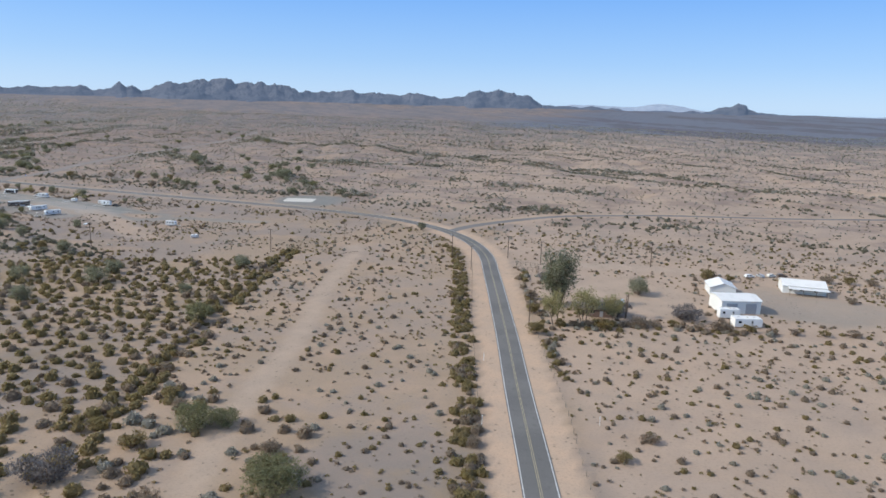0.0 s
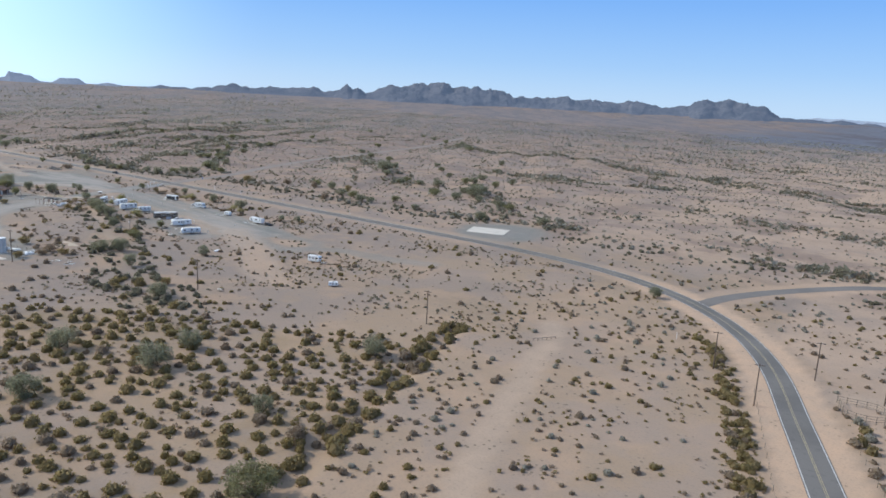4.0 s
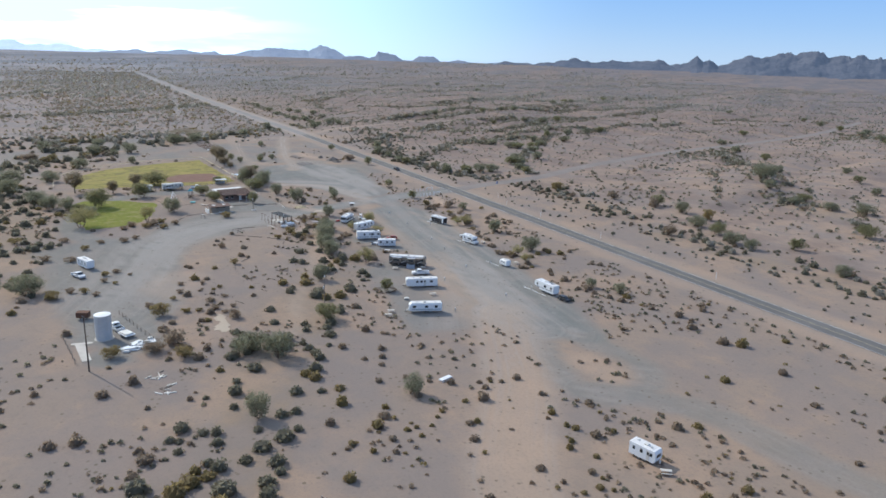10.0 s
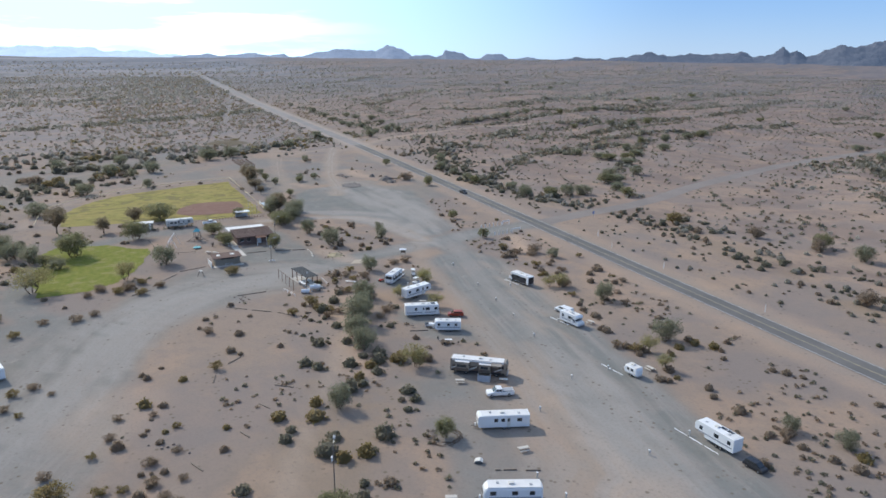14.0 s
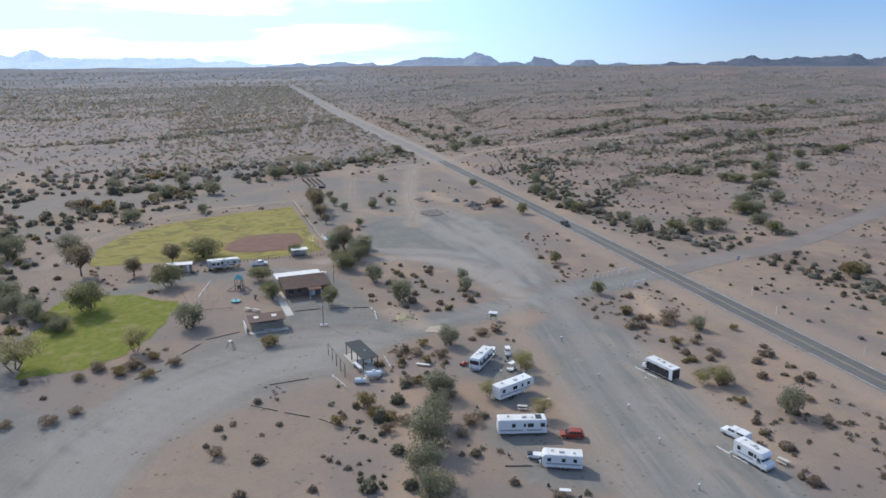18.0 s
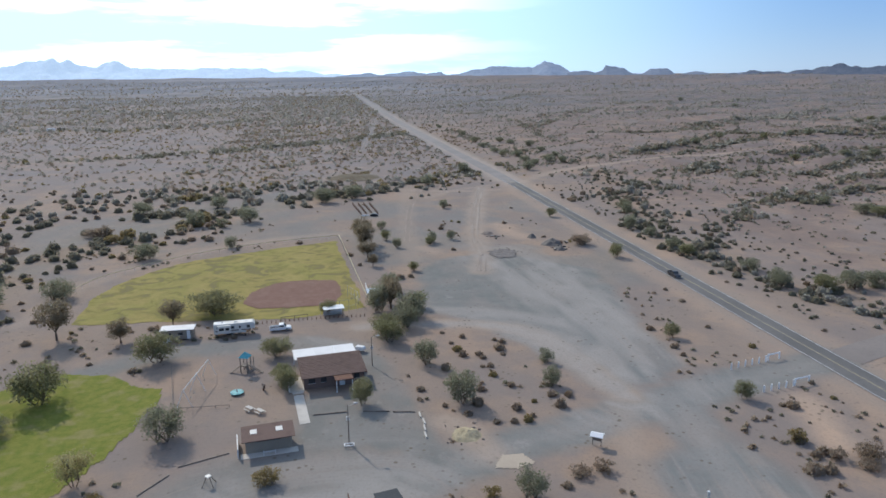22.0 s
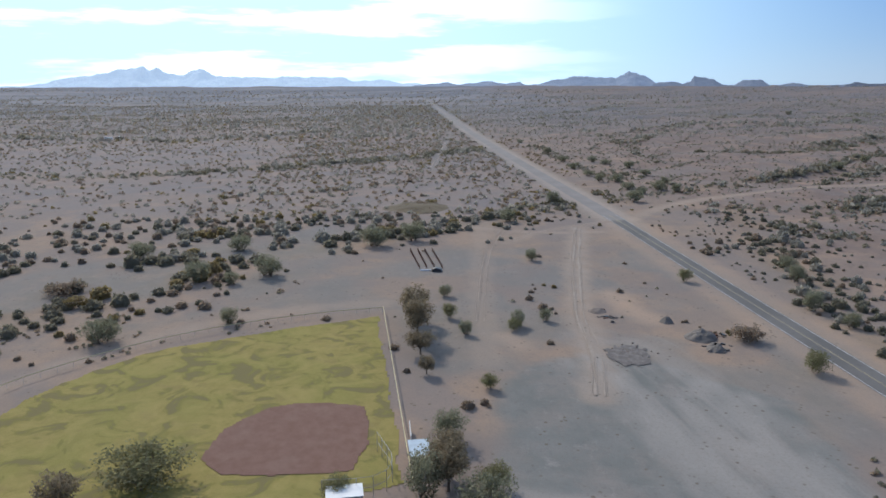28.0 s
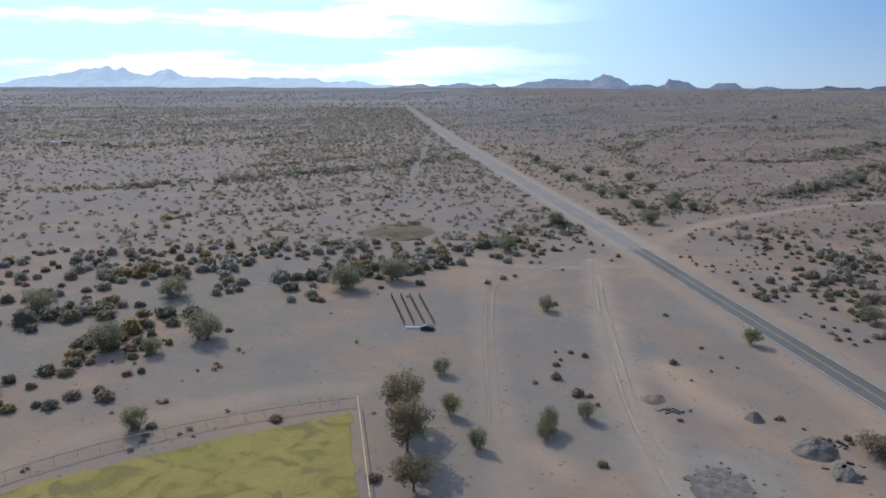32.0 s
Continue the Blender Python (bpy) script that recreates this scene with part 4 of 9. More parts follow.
# ---- mountains round the plain ----
def middle(a):
    """Centre of the mountain ring and height of the eye for each azimuth: far ranges keep their bearing along the way."""
    turn = (80, 115, 135, 150, 165, 180, 200, 215)
    return [np.interp(a, turn, row) for row in ((-12, -23, -65, -164, -270, -331, -405, -430), (24, 48, 118, 197, 238, 249, 256, 256), (63, 62.5, 60.5, 58.5, 56.2, 55.3, 53.5, 53.2))]


def ridge(name, radius, skyline, material, label, deep=700, rough=0.12, seed=0.0, fine=0.06):
    """A mountain range: skyline holds pairs of azimuth and angle above the level; slopes run down to the plain in front."""
    az = np.array([a for a, h in skyline], float)
    hs = np.array([h for a, h in skyline], float)
    a = np.arange(az.min(), az.max(), fine)
    cx, cy, eye = middle(a)
    top = eye + radius * np.tan(np.radians(np.interp(a, az, hs)))
    edge = smooth(a, az.min(), az.min() + 0.9) * smooth(-a, -az.max(), -az.max() + 0.9)
    rows = 30
    V = []
    for k in range(rows + 1):
        s = k / rows
        r = radius - deep * (1 - s) ** 1.0
        arc = np.radians(a) * radius
        rib = fbm(arc + 0.5 * r, np.full_like(arc, r * 0.8 + seed * 911), 110, 5, seed)
        rise = s ** 1.9 * (0.62 + 0.38 * s) + 0.6 * (rib - 0.5) * np.sin(np.pi * s) ** 1.2
        crag = 1 + rough * (fbm(arc + 0.4 * r, np.full_like(arc, r * 0.9 + seed * 77), 40, 4, seed + 2) - 0.5) * s * 2.2
        z = np.maximum(top * rise * crag, -3) * edge - 3 * (1 - s)
        V.append(np.stack([cx + r * np.cos(np.radians(a)), cy + r * np.sin(np.radians(a)), z], -1))
    V.append(V[-1] * np.array([1, 1, 0]) + np.stack([np.cos(np.radians(a)) * 160, np.sin(np.radians(a)) * 160, 0 * a - 3], -1))
    k = len(a)
    g = np.arange((rows + 2) * k).reshape(rows + 2, k)
    f = np.stack([g[:-1, :-1], g[:-1, 1:], g[1:, 1:], g[1:, :-1]], -1).reshape(-1, 4)
    ob = from_arrays(name, np.concatenate(V), f, material, True)
    return tagged(ob, label, "mountain range", kind="structure")


EAST_HILLS = [(74, -0.55), (78.44, -0.51), (80.72, -0.56), (82.47, -0.55), (84.27, -0.58), (85.4, -0.38), (86.93, -0.23), (87.1, 0.09),
         (87.65, 0.22), (88.19, -0.03), (89.02, -0.15), (89.5, -0.41), (90.19, -0.48), (90.91, -0.36), (91.61, -0.51), (92.71, -0.45),
         (93.82, -0.46), (94.74, -0.63), (95.7, -0.59), (96.3, -0.38), (97.07, -0.45), (98.27, -0.3), (99.26, -0.39), (100.49, -0.32),
         (102.14, -0.3), (102.66, -0.03), (103.24, 0.33), (103.89, 0.51), (104.95, 0.56), (105.81, 0.69), (106.66, 0.62), (107.41, 0.76),
         (107.96, 0.61), (108.36, 0.25), (109.01, 0.09), (109.66, -0.02), (110.76, 0.02), (111.21, 0.09), (111.66, 0.25), (112.77, 0.25),
         (113.3, 0.14)]
CRAGS = [(109.01, 0.09), (109.66, -0.02), (110.76, 0.02), (111.21, 0.09), (111.66, 0.25), (112.77, 0.25), (113.3, 0.14), (113.88, 0.2),
         (115.22, 0.23), (116.79, 0.21), (117.16, 0.42), (117.92, 0.39), (118.63, 0.23), (119.48, 0.24), (120.15, 0.12), (121.5, 0.29),
         (122.26, 0.52), (122.62, 0.5), (123.29, 0.87), (123.82, 0.63), (124.62, 0.72), (125.5, 0.82), (126.38, 0.74), (127.04, 1.01),
         (127.91, 0.88), (128.56, 0.81), (129.42, 0.9), (130.49, 0.64), (131.13, 0.74), (131.77, 0.59), (132.62, 0.08), (133.25, -0.07),
         (133.87, 0.37), (134.29, 0.18), (134.69, 0.42), (135.65, -0.04), (136.54, -0.08)]
NORTH_WEST = [(133.25, -0.07), (133.87, 0.37), (134.29, 0.18), (134.69, 0.42), (135.65, -0.04), (136.54, -0.08), (137.34, 0.22), (138.73, 0.15),
         (139.32, 0.01), (140.09, 0.09), (141.25, -0.08), (142.2, -0.16), (143.11, 0.12), (143.51, 0.12), (144.17, 0.13), (145.05, -0.25),
         (145.94, -0.16), (146.6, -0.37), (147.71, -0.33), (148.6, -0.2), (149.48, -0.37), (150.35, -0.45), (151.23, -0.45), (152.3, -0.5)]
KNOBS = [(148.6, -0.2), (149.48, -0.37), (150.35, -0.45), (151.23, -0.45), (152.1, -0.23), (152.96, -0.31), (153.69, -0.43), (154.25, -0.12),
         (154.89, 0.02), (155.53, -0.09), (156.04, -0.37), (156.79, -0.36), (157.41, -0.02), (158.03, 0.12), (158.73, 0.29), (158.95, -0.17),
         (159.48, -0.28), (159.88, -0.17), (160.89, -0.18), (162, -0.4), (164, -0.7)]
WEST = [(158.5, -0.6), (159.6, -0.24), (160.22, -0.16), (161.33, -0.21), (161.99, 0.17), (162.77, 0.58), (163.3, 0.5), (164.18, 0.11),
         (165.27, 0.18), (166.36, 0.3), (167.44, 0.2), (168.74, -0.02), (169.82, -0.32), (170.88, -0.33), (171.29, -0.12), (172.56, -0.26),
         (173.46, -0.02), (175.03, -0.19), (176.06, -0.33), (176.84, -0.13), (178.24, -0.26), (179.4, -0.4), (181, -0.6)]
SOUTH = [(175, -0.55), (178.81, -0.26), (179.46, -0.17), (180.33, -0.25), (181.4, 0.01), (182.68, 0.07), (184.17, -0.05), (184.78, 0.21),
         (185.61, 0.26), (187.26, 0.31), (189.08, 0.32), (190.48, 0.17), (191.64, 0.3), (192.61, 0.18), (193.17, 0.39), (194.49, 0.32),
         (195.19, 0.63), (195.78, 0.95), (196.28, 0.71), (196.84, 0.48), (197.91, 0.49), (198.73, 0.87), (199.19, 0.76), (199.57, 0.99),
         (200.5, 0.93), (202, 0.55), (204.45, 0.26), (206.67, -0.22), (208.1, -0.33), (211.5, -0.33), (216, -0.1), (222, -0.3),
         (230, -0.6)]
EAST_FAR = [(88.5, -0.6), (90.2, -0.36), (91.66, -0.08), (92.77, 0.03), (94.06, -0.03), (94.97, -0.23), (96.9, -0.24), (98.48, -0.19),
         (99.89, -0.21), (100.49, -0.32), (102.52, -0.62), (104, -0.8)]
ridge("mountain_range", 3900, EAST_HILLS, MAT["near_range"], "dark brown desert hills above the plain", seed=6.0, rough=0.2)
ridge("mountain_range", 3950, CRAGS, MAT["near_range"], "rugged desert mountain range, blue-grey with haze", seed=1.0, rough=0.22)
ridge("mountain_range", 3920, NORTH_WEST, MAT["near_range"], "low crags at the range's foot, blue-grey with haze", deep=600, seed=7.0, rough=0.2)
ridge("mountain_range", 3900, KNOBS, MAT["knob_range"], "row of small desert knobs on the horizon, haze blue", deep=500, seed=8.0, rough=0.12)
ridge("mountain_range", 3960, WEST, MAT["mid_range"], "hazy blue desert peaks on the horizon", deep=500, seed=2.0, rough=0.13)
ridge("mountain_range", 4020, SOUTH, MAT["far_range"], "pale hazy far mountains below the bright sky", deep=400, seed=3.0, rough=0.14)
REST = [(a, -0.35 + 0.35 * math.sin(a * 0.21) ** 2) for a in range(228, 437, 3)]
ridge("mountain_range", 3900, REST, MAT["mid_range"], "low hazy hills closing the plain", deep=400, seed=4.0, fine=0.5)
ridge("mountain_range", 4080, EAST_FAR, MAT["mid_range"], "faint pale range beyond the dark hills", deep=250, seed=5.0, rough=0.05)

# ---- shrubs of the open desert ----
def shrub_shape(leaves, seed, flat=0.95, size=0.34, body=0):
    """Unit shrub: rounded dome of small leaf clumps round a lumpy body, radius 1, as triangles."""
    r = np.random.default_rng(seed)
    v = r.normal(size=(leaves, 3))
    v /= np.linalg.norm(v, axis=1)[:, None]
    v[:, 2] = np.abs(v[:, 2])
    lump = lambda w: (0.95 + 0.1 * np.sin(3 * np.arctan2(w[:, 1], w[:, 0]) + seed) + 0.06 * np.sin(7 * w[:, 2] + 2 * seed))[:, None]
    c = v * (0.55 + 0.4 * r.random((leaves, 1)) ** 0.6) * lump(v) * np.array([1, 1, flat])
    c[:, 2] += 0.06
    a = r.normal(size=(leaves, 3))
    a /= np.linalg.norm(a, axis=1)[:, None]
    b = np.cross(a, r.normal(size=(leaves, 3)))
    b /= np.linalg.norm(b, axis=1)[:, None]
    s = size * (0.6 + 0.8 * r.random((leaves, 1)))
    q = np.stack([c - a * s - b * s * 0.55, c + a * s - b * s * 0.45, c + b * s], 1)
    q[..., 2] = np.maximum(q[..., 2], 0.0)
    q = q.reshape(-1, 3)
    if body:
        ring = np.arange(body) * 2 * np.pi / body
        rows = [np.stack([np.cos(ring + k * 0.4) * wide, np.sin(ring + k * 0.4) * wide, np.full(body, high)], -1) for k, (wide, high) in enumerate(((0.7, 0.0), (0.74, 0.38), (0.46, 0.68)))]
        rows = [w * lump(w) * (0.9 + 0.2 * r.random((body, 1))) * np.array([1, 1, flat]) for w in rows]
        tri = []
        for low, up in zip(rows, rows[1:]):
            for k in range(body):
                m = (k + 1) % body
                tri += [low[k], low[m], up[k], low[m], up[m], up[k]]
        for k in range(body):
            tri += [rows[2][k], rows[2][(k + 1) % body], np.array([0, 0, 0.8 * flat])]
        q = np.concatenate([q, np.array(tri)])
    return q


def scatter(name, xs, ys, radii, shapes, materials, label, category, picks, tall=1.0):
    """One object holding all the shrubs at the given places."""
    r = np.random.default_rng(len(xs))
    which = r.integers(0, len(shapes), len(xs))
    turn = r.random(len(xs)) * 2 * np.pi
    zs = ground_z(xs, ys)
    V, MI = [], []
    for k, shp in enumerate(shapes):
        sel = which == k
        c, s = np.cos(turn[sel])[:, None], np.sin(turn[sel])[:, None]
        R = radii[sel][:, None]
        hgt = R * tall * (0.8 + 0.5 * r.random((sel.sum(), 1)))
        x = (shp[:, 0] * c - shp[:, 1] * s) * R + xs[sel][:, None]
        y = (shp[:, 0] * s + shp[:, 1] * c) * R + ys[sel][:, None]
        z = shp[:, 2] * hgt + zs[sel][:, None] - 0.03
        V.append(np.stack([x, y, z], -1).reshape(-1, 3))
        MI.append(np.repeat(picks[sel], len(shp) // 3))
    V = np.concatenate(V)
    ob = from_arrays(name, V, np.arange(len(V)).reshape(-1, 3), materials, mat_index=np.concatenate(MI))
    return tagged(ob, label, category, kind="stuff")


def draw_places(n, x0, x1, y0, y1):
    return rng.uniform(x0, x1, n), rng.uniform(y0, y1, n)


def keep_off(x, y):
    """1 where shrubs may grow, 0 on roads, lots, tracks and lawns."""
    s1, s2, _ = surfaces(x, y)
    bare = np.maximum(np.maximum(s1[:, 0], s1[:, 1]), np.maximum(0.6 * smooth(s1[:, 2], 0.45, 0.8), s1[:, 3]))
    bare = np.maximum(bare, 1 - smooth(away(x, y, LINES["highway"]), 8, 10))
    bare = np.maximum(bare, 1 - smooth(away(x, y, LINES["branch"]), 5, 7))
    bare = np.maximum(bare, 1 - smooth(away(x, y, LINES["north"]), 4, 6))
    bare = np.maximum(bare, 0.38 * smooth(depth_in(x, y, RV_YARD), -2, 2))
    for poly in (BALL_FIELD, LAWN, PARK):
        bare = np.maximum(bare, smooth(depth_in(x, y, poly), -3, -1))
    return 1 - smooth(bare, 0.15, 0.5)


def wash_near(x, y):
    return np.min([away(x, y, w) for w in WASH_LINES], axis=0)


CAMP = [(-640, 205), (-560, 165), (-420, 165), (-300, 165), (-262, 175), (-240, 215), (-170, 230), (-140, 300), (-180, 343), (-660, 338)]


def stand(x, y):
    """Plants per 100 square metres, and their radius."""
    wob = (fbm(x, y, 18, 3, 2.2) - 0.5) * 10
    patch = smooth(fbm(x, y, 34, 3, 4.4), 0.35, 0.65)
    wash = wash_near(x, y) + wob
    d = np.full_like(x, 5.2) * np.where(x > -170, 0.6 + 0.6 * patch, 0.12 + 1.0 * smooth(fbm((x * 0.9 - y * 0.43) * 0.5, x * 0.43 + y * 0.9, 17, 3, 4.4), 0.44, 0.62))
    r = np.full_like(x, 0.8)
    hills = y > 352
    run = drain(x, y)[0] * smooth(y, 352, 400) * (0.35 + 0.9 * smooth(fbm(x, y, 45, 2, 8.8), 0.3, 0.6))
    d = np.where(hills, 1.6 + 1.4 * patch + 0.6 * smooth(-y, -560, -430) + 1.6 * run, d)
    r = np.where(hills, 0.6 + 0.3 * run, r)
    camp = inside(x, y, CAMP)
    d = np.where(camp, np.where(x > -250, 0.25, 0.5) + np.where(x > -250, 0.9, 1.5) * patch ** 2, d)
    r = np.where(camp, 1.0, r)
    d = np.where(inside(x, y, WEST_FLAT), d * 0.22, d)
    r = np.where(inside(x, y, WEST_FLAT), 0.95, r)
    plain_sw = (x < -600) & (y < 334) & ~camp
    d = np.where(plain_sw, 2.3 + 3.2 * smooth(fbm(x, y * 0.6, 85, 3, 2.7), 0.36, 0.6) + 7.0 * drain(x, y)[0], d)
    r = np.where(plain_sw, 1.0 + 0.4 * drain(x, y)[0], r)
    south = (y < 165) & (x < -260)
    d = np.where(south, 1.6, d)
    r = np.where(south, 0.95, r)
    cre = depth_in(x, y, CREOSOTE_FIELD) + wob * 0.3 > 0
    d = np.where(cre, 15.0, d)
    r = np.where(cre, 1.25, r)
    band = 1 - smooth(wash, 4, 18)
    clump = smooth(fbm(x, y, 13, 2, 7.7), 0.42, 0.62)
    band = band * (0.4 + 0.6 * clump)
    d = d + band * np.where(cre, 0.5, np.where((y > 345) & (y < 430), np.where(x < -520, 3.6, 6.0), np.where(x > -270, 6.5, 3.6)))
    r = r + band * np.where(cre, 0.1, 0.65)
    away_off = np.hypot(x + 300, y - 250)
    rill = 1 - smooth(np.min([away(x, y, w) for w in RILL_LINES], axis=0) + wob * 0.5, 2.0, 7.0 + 0.006 * away_off)
    rill = rill * (0.35 + 0.65 * clump)
    d = d + rill * np.where(y > 440, 15, 7)
    r = r + rill * np.where(y > 440, 1.1, 0.7)
    # hairline runnels, one behind the other, across the hills
    side = x * 0.47 + y * 0.88 + 60 * (fbm(x, y, 210, 3, 3.3) - 0.5)
    hair = np.abs(vnoise(side, (0.88 * x - 0.47 * y) * 0.16, 30, 14.0) - 0.5)
    hair = (1 - smooth(hair, 0.02, 0.07)) * smooth(y, 356, 420) * (0.15 + 0.85 * smooth(fbm(x, y, 60, 2, 21.0), 0.36, 0.6))
    d = d + hair * 5.5
    r = r + hair * 0.45
    bank = (1 - smooth(np.abs(away(x, y, DITCH) - 2.4), 0.6, 2.2))
    d = np.maximum(d, bank * 20)
    r = np.where(bank > 0.3, 1.5, r)
    thick = smooth(depth_in(x, y, SCRUB_BELT) + wob, 0, 10)
    d = d + thick * 1.3
    r = r + thick * 0.75
    loose = smooth(depth_in(x, y, FENCE_SCRUB) + wob, 0, 6)
    d = np.maximum(d, loose * 3.2)
    r = np.where(loose > 0.5, np.maximum(r, 1.35), r)
    tufts = 1 - smooth(np.min([away(x, y, spline(h, 8)) for h in TUFT_ROWS], axis=0), 0.8, 3.2)
    d = np.maximum(d, tufts * 14)
    r = np.where(tufts > 0.3, 0.62, r)
    hedge = 1 - smooth(np.min([away(x, y, h) for h in HEDGE_LINES], axis=0) + wob * 0.3, 1.0, 4.0)
    d = np.maximum(d, hedge * np.where(x > -100, 16, 6))
    r = np.where(hedge > 0.3, 1.15, r)
    corner = (x < -64) & (y < 118) & (x > -130)
    d = np.where(corner, np.maximum(d, 4.5), d)
    r = np.where(corner, np.maximum(r, 1.5), r)
    left = away(x, y, [(a - 11.6, b - 4.0) for a, b in HIGHWAY[:9]])
    row = (1 - smooth(left, 1.5, 3.5)) * (y < 285)
    d = np.maximum(d, row * 30)
    r = np.where(row > 0.3, 1.25, r)
    far = smooth(np.hypot(x + 300, y - 250), 500, 1100)
    belt = smooth(fbm((x * -0.57 + y * 0.82) * 0.12, x * 0.82 + y * 0.57, 60, 3, 1.0), 0.5, 0.62) * (y < 340) * 0.5 + drain(x, y)[0]
    d = d * (1 + far * (1.7 * belt - 0.35))
    snug = np.maximum(np.maximum(bank, row), hedge * (x > -100))
    return d * keep_off(x, y), r, snug


def grow(n, x0, x1, y0, y1, skip=None):
    """Draws places and keeps them by the stand's density."""
    x, y = draw_places(n, x0, x1, y0, y1)
    full = n / ((x1 - x0) * (y1 - y0)) * 100
    d, r, snug = stand(x, y)
    ok = rng.random(n) < np.minimum(d / full, 1)
    if skip:
        ok &= ~inside(x, y, skip)
    x, y, r = x[ok], y[ok], r[ok]
    return x, y, r * (0.65 + 0.75 * rng.random(len(x)) ** 1.5), snug[ok]


def thin(x, y, r, room):
    """Drops bushes that would stand inside another one."""
    cells, keep = {}, []
    for k in np.argsort(-r):
        i, j = int(x[k] // 3.2), int(y[k] // 3.2)
        clash = False
        for a in (i - 1, i, i + 1):
            for b in (j - 1, j, j + 1):
                for m in cells.get((a, b), ()):
                    if math.hypot(x[k] - x[m], y[k] - y[m]) < room[k] * (r[k] + r[m]):
                        clash = True
        if not clash:
            cells.setdefault((i, j), []).append(k)
            keep.append(k)
    return np.array(keep)


NEAR_BOX = [(-690, 60), (110, 60), (110, 400), (-690, 400)]
BRUSH = [MAT["creosote"], MAT["dry_brush"], MAT["wash_brush"], MAT["pale_haze_scrub"]]


def kinds_of(x, y):
    w = wash_near(x, y)
    u = rng.random(len(x))
    k = np.where(u < np.where(x > -262, 0.55, 0.2), 0, 1)
    k = np.where((w < 12) & (u > 0.15), 2, k)
    k = np.where((depth_in(x, y, SCRUB_BELT) > -6) & (u > 0.6), 2, k)
    k = np.where(y > 352, np.where(u < 0.12, 1, np.where(u < 0.7, 2, 3)), k)
    k = np.where((x > -170) & (y < 345), np.where(u < 0.3, 0, np.where(u < 0.7, 1, 3)), k)
    row = away(x, y, [(a - 11.6, b - 4.0) for a, b in HIGHWAY[:9]]) < 4
    k = np.where((depth_in(x, y, CREOSOTE_FIELD) > -3) | row | (away(x, y, DITCH) < 5), np.where(u < 0.8, 0, 1), k)
    # far and south-west bushes mostly take the leaves paled for haze
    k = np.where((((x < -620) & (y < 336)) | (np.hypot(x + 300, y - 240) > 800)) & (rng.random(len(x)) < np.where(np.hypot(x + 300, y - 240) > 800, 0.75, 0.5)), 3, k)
    return k


dense = [shrub_shape(84, s, size=0.17, body=7) for s in range(6)]
light = [shrub_shape(12, s + 20, size=0.52) for s in range(4)]
faint = [shrub_shape(5, s + 40, size=0.85) for s in range(4)]
x, y, r, snug = grow(90000, -690, 110, 60, 400)
keep = thin(x, y, r, np.where(snug > 0.3, 0.4, np.where(depth_in(x, y, CREOSOTE_FIELD) > 0, 1.0, 0.75)))
x, y, r = x[keep], y[keep], r[keep]
east = x > -262
for nm, sel, text in (("desert_shrubs", east, "low olive-brown creosote bushes spread over the desert"), ("camp_shrubs", ~east, "scattered dry shrubs between the camp sites")):
    scatter(nm, x[sel], y[sel], r[sel], dense, BRUSH, text, "shrubs", kinds_of(x[sel], y[sel]))
x, y = draw_places(26000, -640, -120, 150, 345)
ok = (rng.random(len(x)) < smooth(fbm(x, y, 20, 3, 12.0), 0.45, 0.7) * keep_off(x, y) * np.where(inside(x, y, WEST_FLAT) | (x < -560), 0.06, 0.5))
x, y = x[ok], y[ok]
scatter("small_shrubs", x, y, 0.28 + 0.3 * rng.random(len(x)), [shrub_shape(14, s + 60, size=0.5) for s in range(3)], BRUSH, "tiny dark tufts spread over the camp ground", "tufts", np.where(rng.random(len(x)) < 0.5, 1, 2))
x, y = draw_places(15000, -262, 110, 60, 345)
ok = rng.random(len(x)) < (0.15 + 0.6 * smooth(fbm(x, y, 20, 3, 12.0), 0.4, 0.65)) * keep_off(x, y) * np.where(x < -165, 0.3, 1.0)
x, y = x[ok], y[ok]
scatter("small_tufts", x, y, 0.24 + 0.3 * rng.random(len(x)), [shrub_shape(12, s + 70, size=0.5) for s in range(3)], BRUSH, "tiny dry tufts spread over the eastern desert", "tufts", np.where(rng.random(len(x)) < 0.5, 1, 0))
x, y, r, snug = grow(190000, -1050, 420, -60, 900, NEAR_BOX)
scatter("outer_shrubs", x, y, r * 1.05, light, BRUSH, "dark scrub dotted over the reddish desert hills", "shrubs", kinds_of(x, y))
x, y, r, snug = grow(165000, -2000, 900, -700, 1900, [(-1050, -60), (420, -60), (420, 900), (-1050, 900)])
x = np.concatenate([x, rng.uniform(-3400, -2000, 9000)])
y = np.concatenate([y, rng.uniform(-1700, 2300, 9000)])
lone = np.arange(len(x)) < len(r)
reach = smooth(fbm((x * -0.57 + y * 0.82) * 0.1, x * 0.82 + y * 0.57, 90, 3, 1.0), 0.42, 0.58)
ok = lone | (rng.random(len(x)) < 0.15 + 0.85 * reach)
r = np.concatenate([r, 1.2 + 1.0 * rng.random(9000)])[ok]
x, y = x[ok], y[ok]
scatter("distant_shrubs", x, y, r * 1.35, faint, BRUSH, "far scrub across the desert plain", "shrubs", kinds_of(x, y))


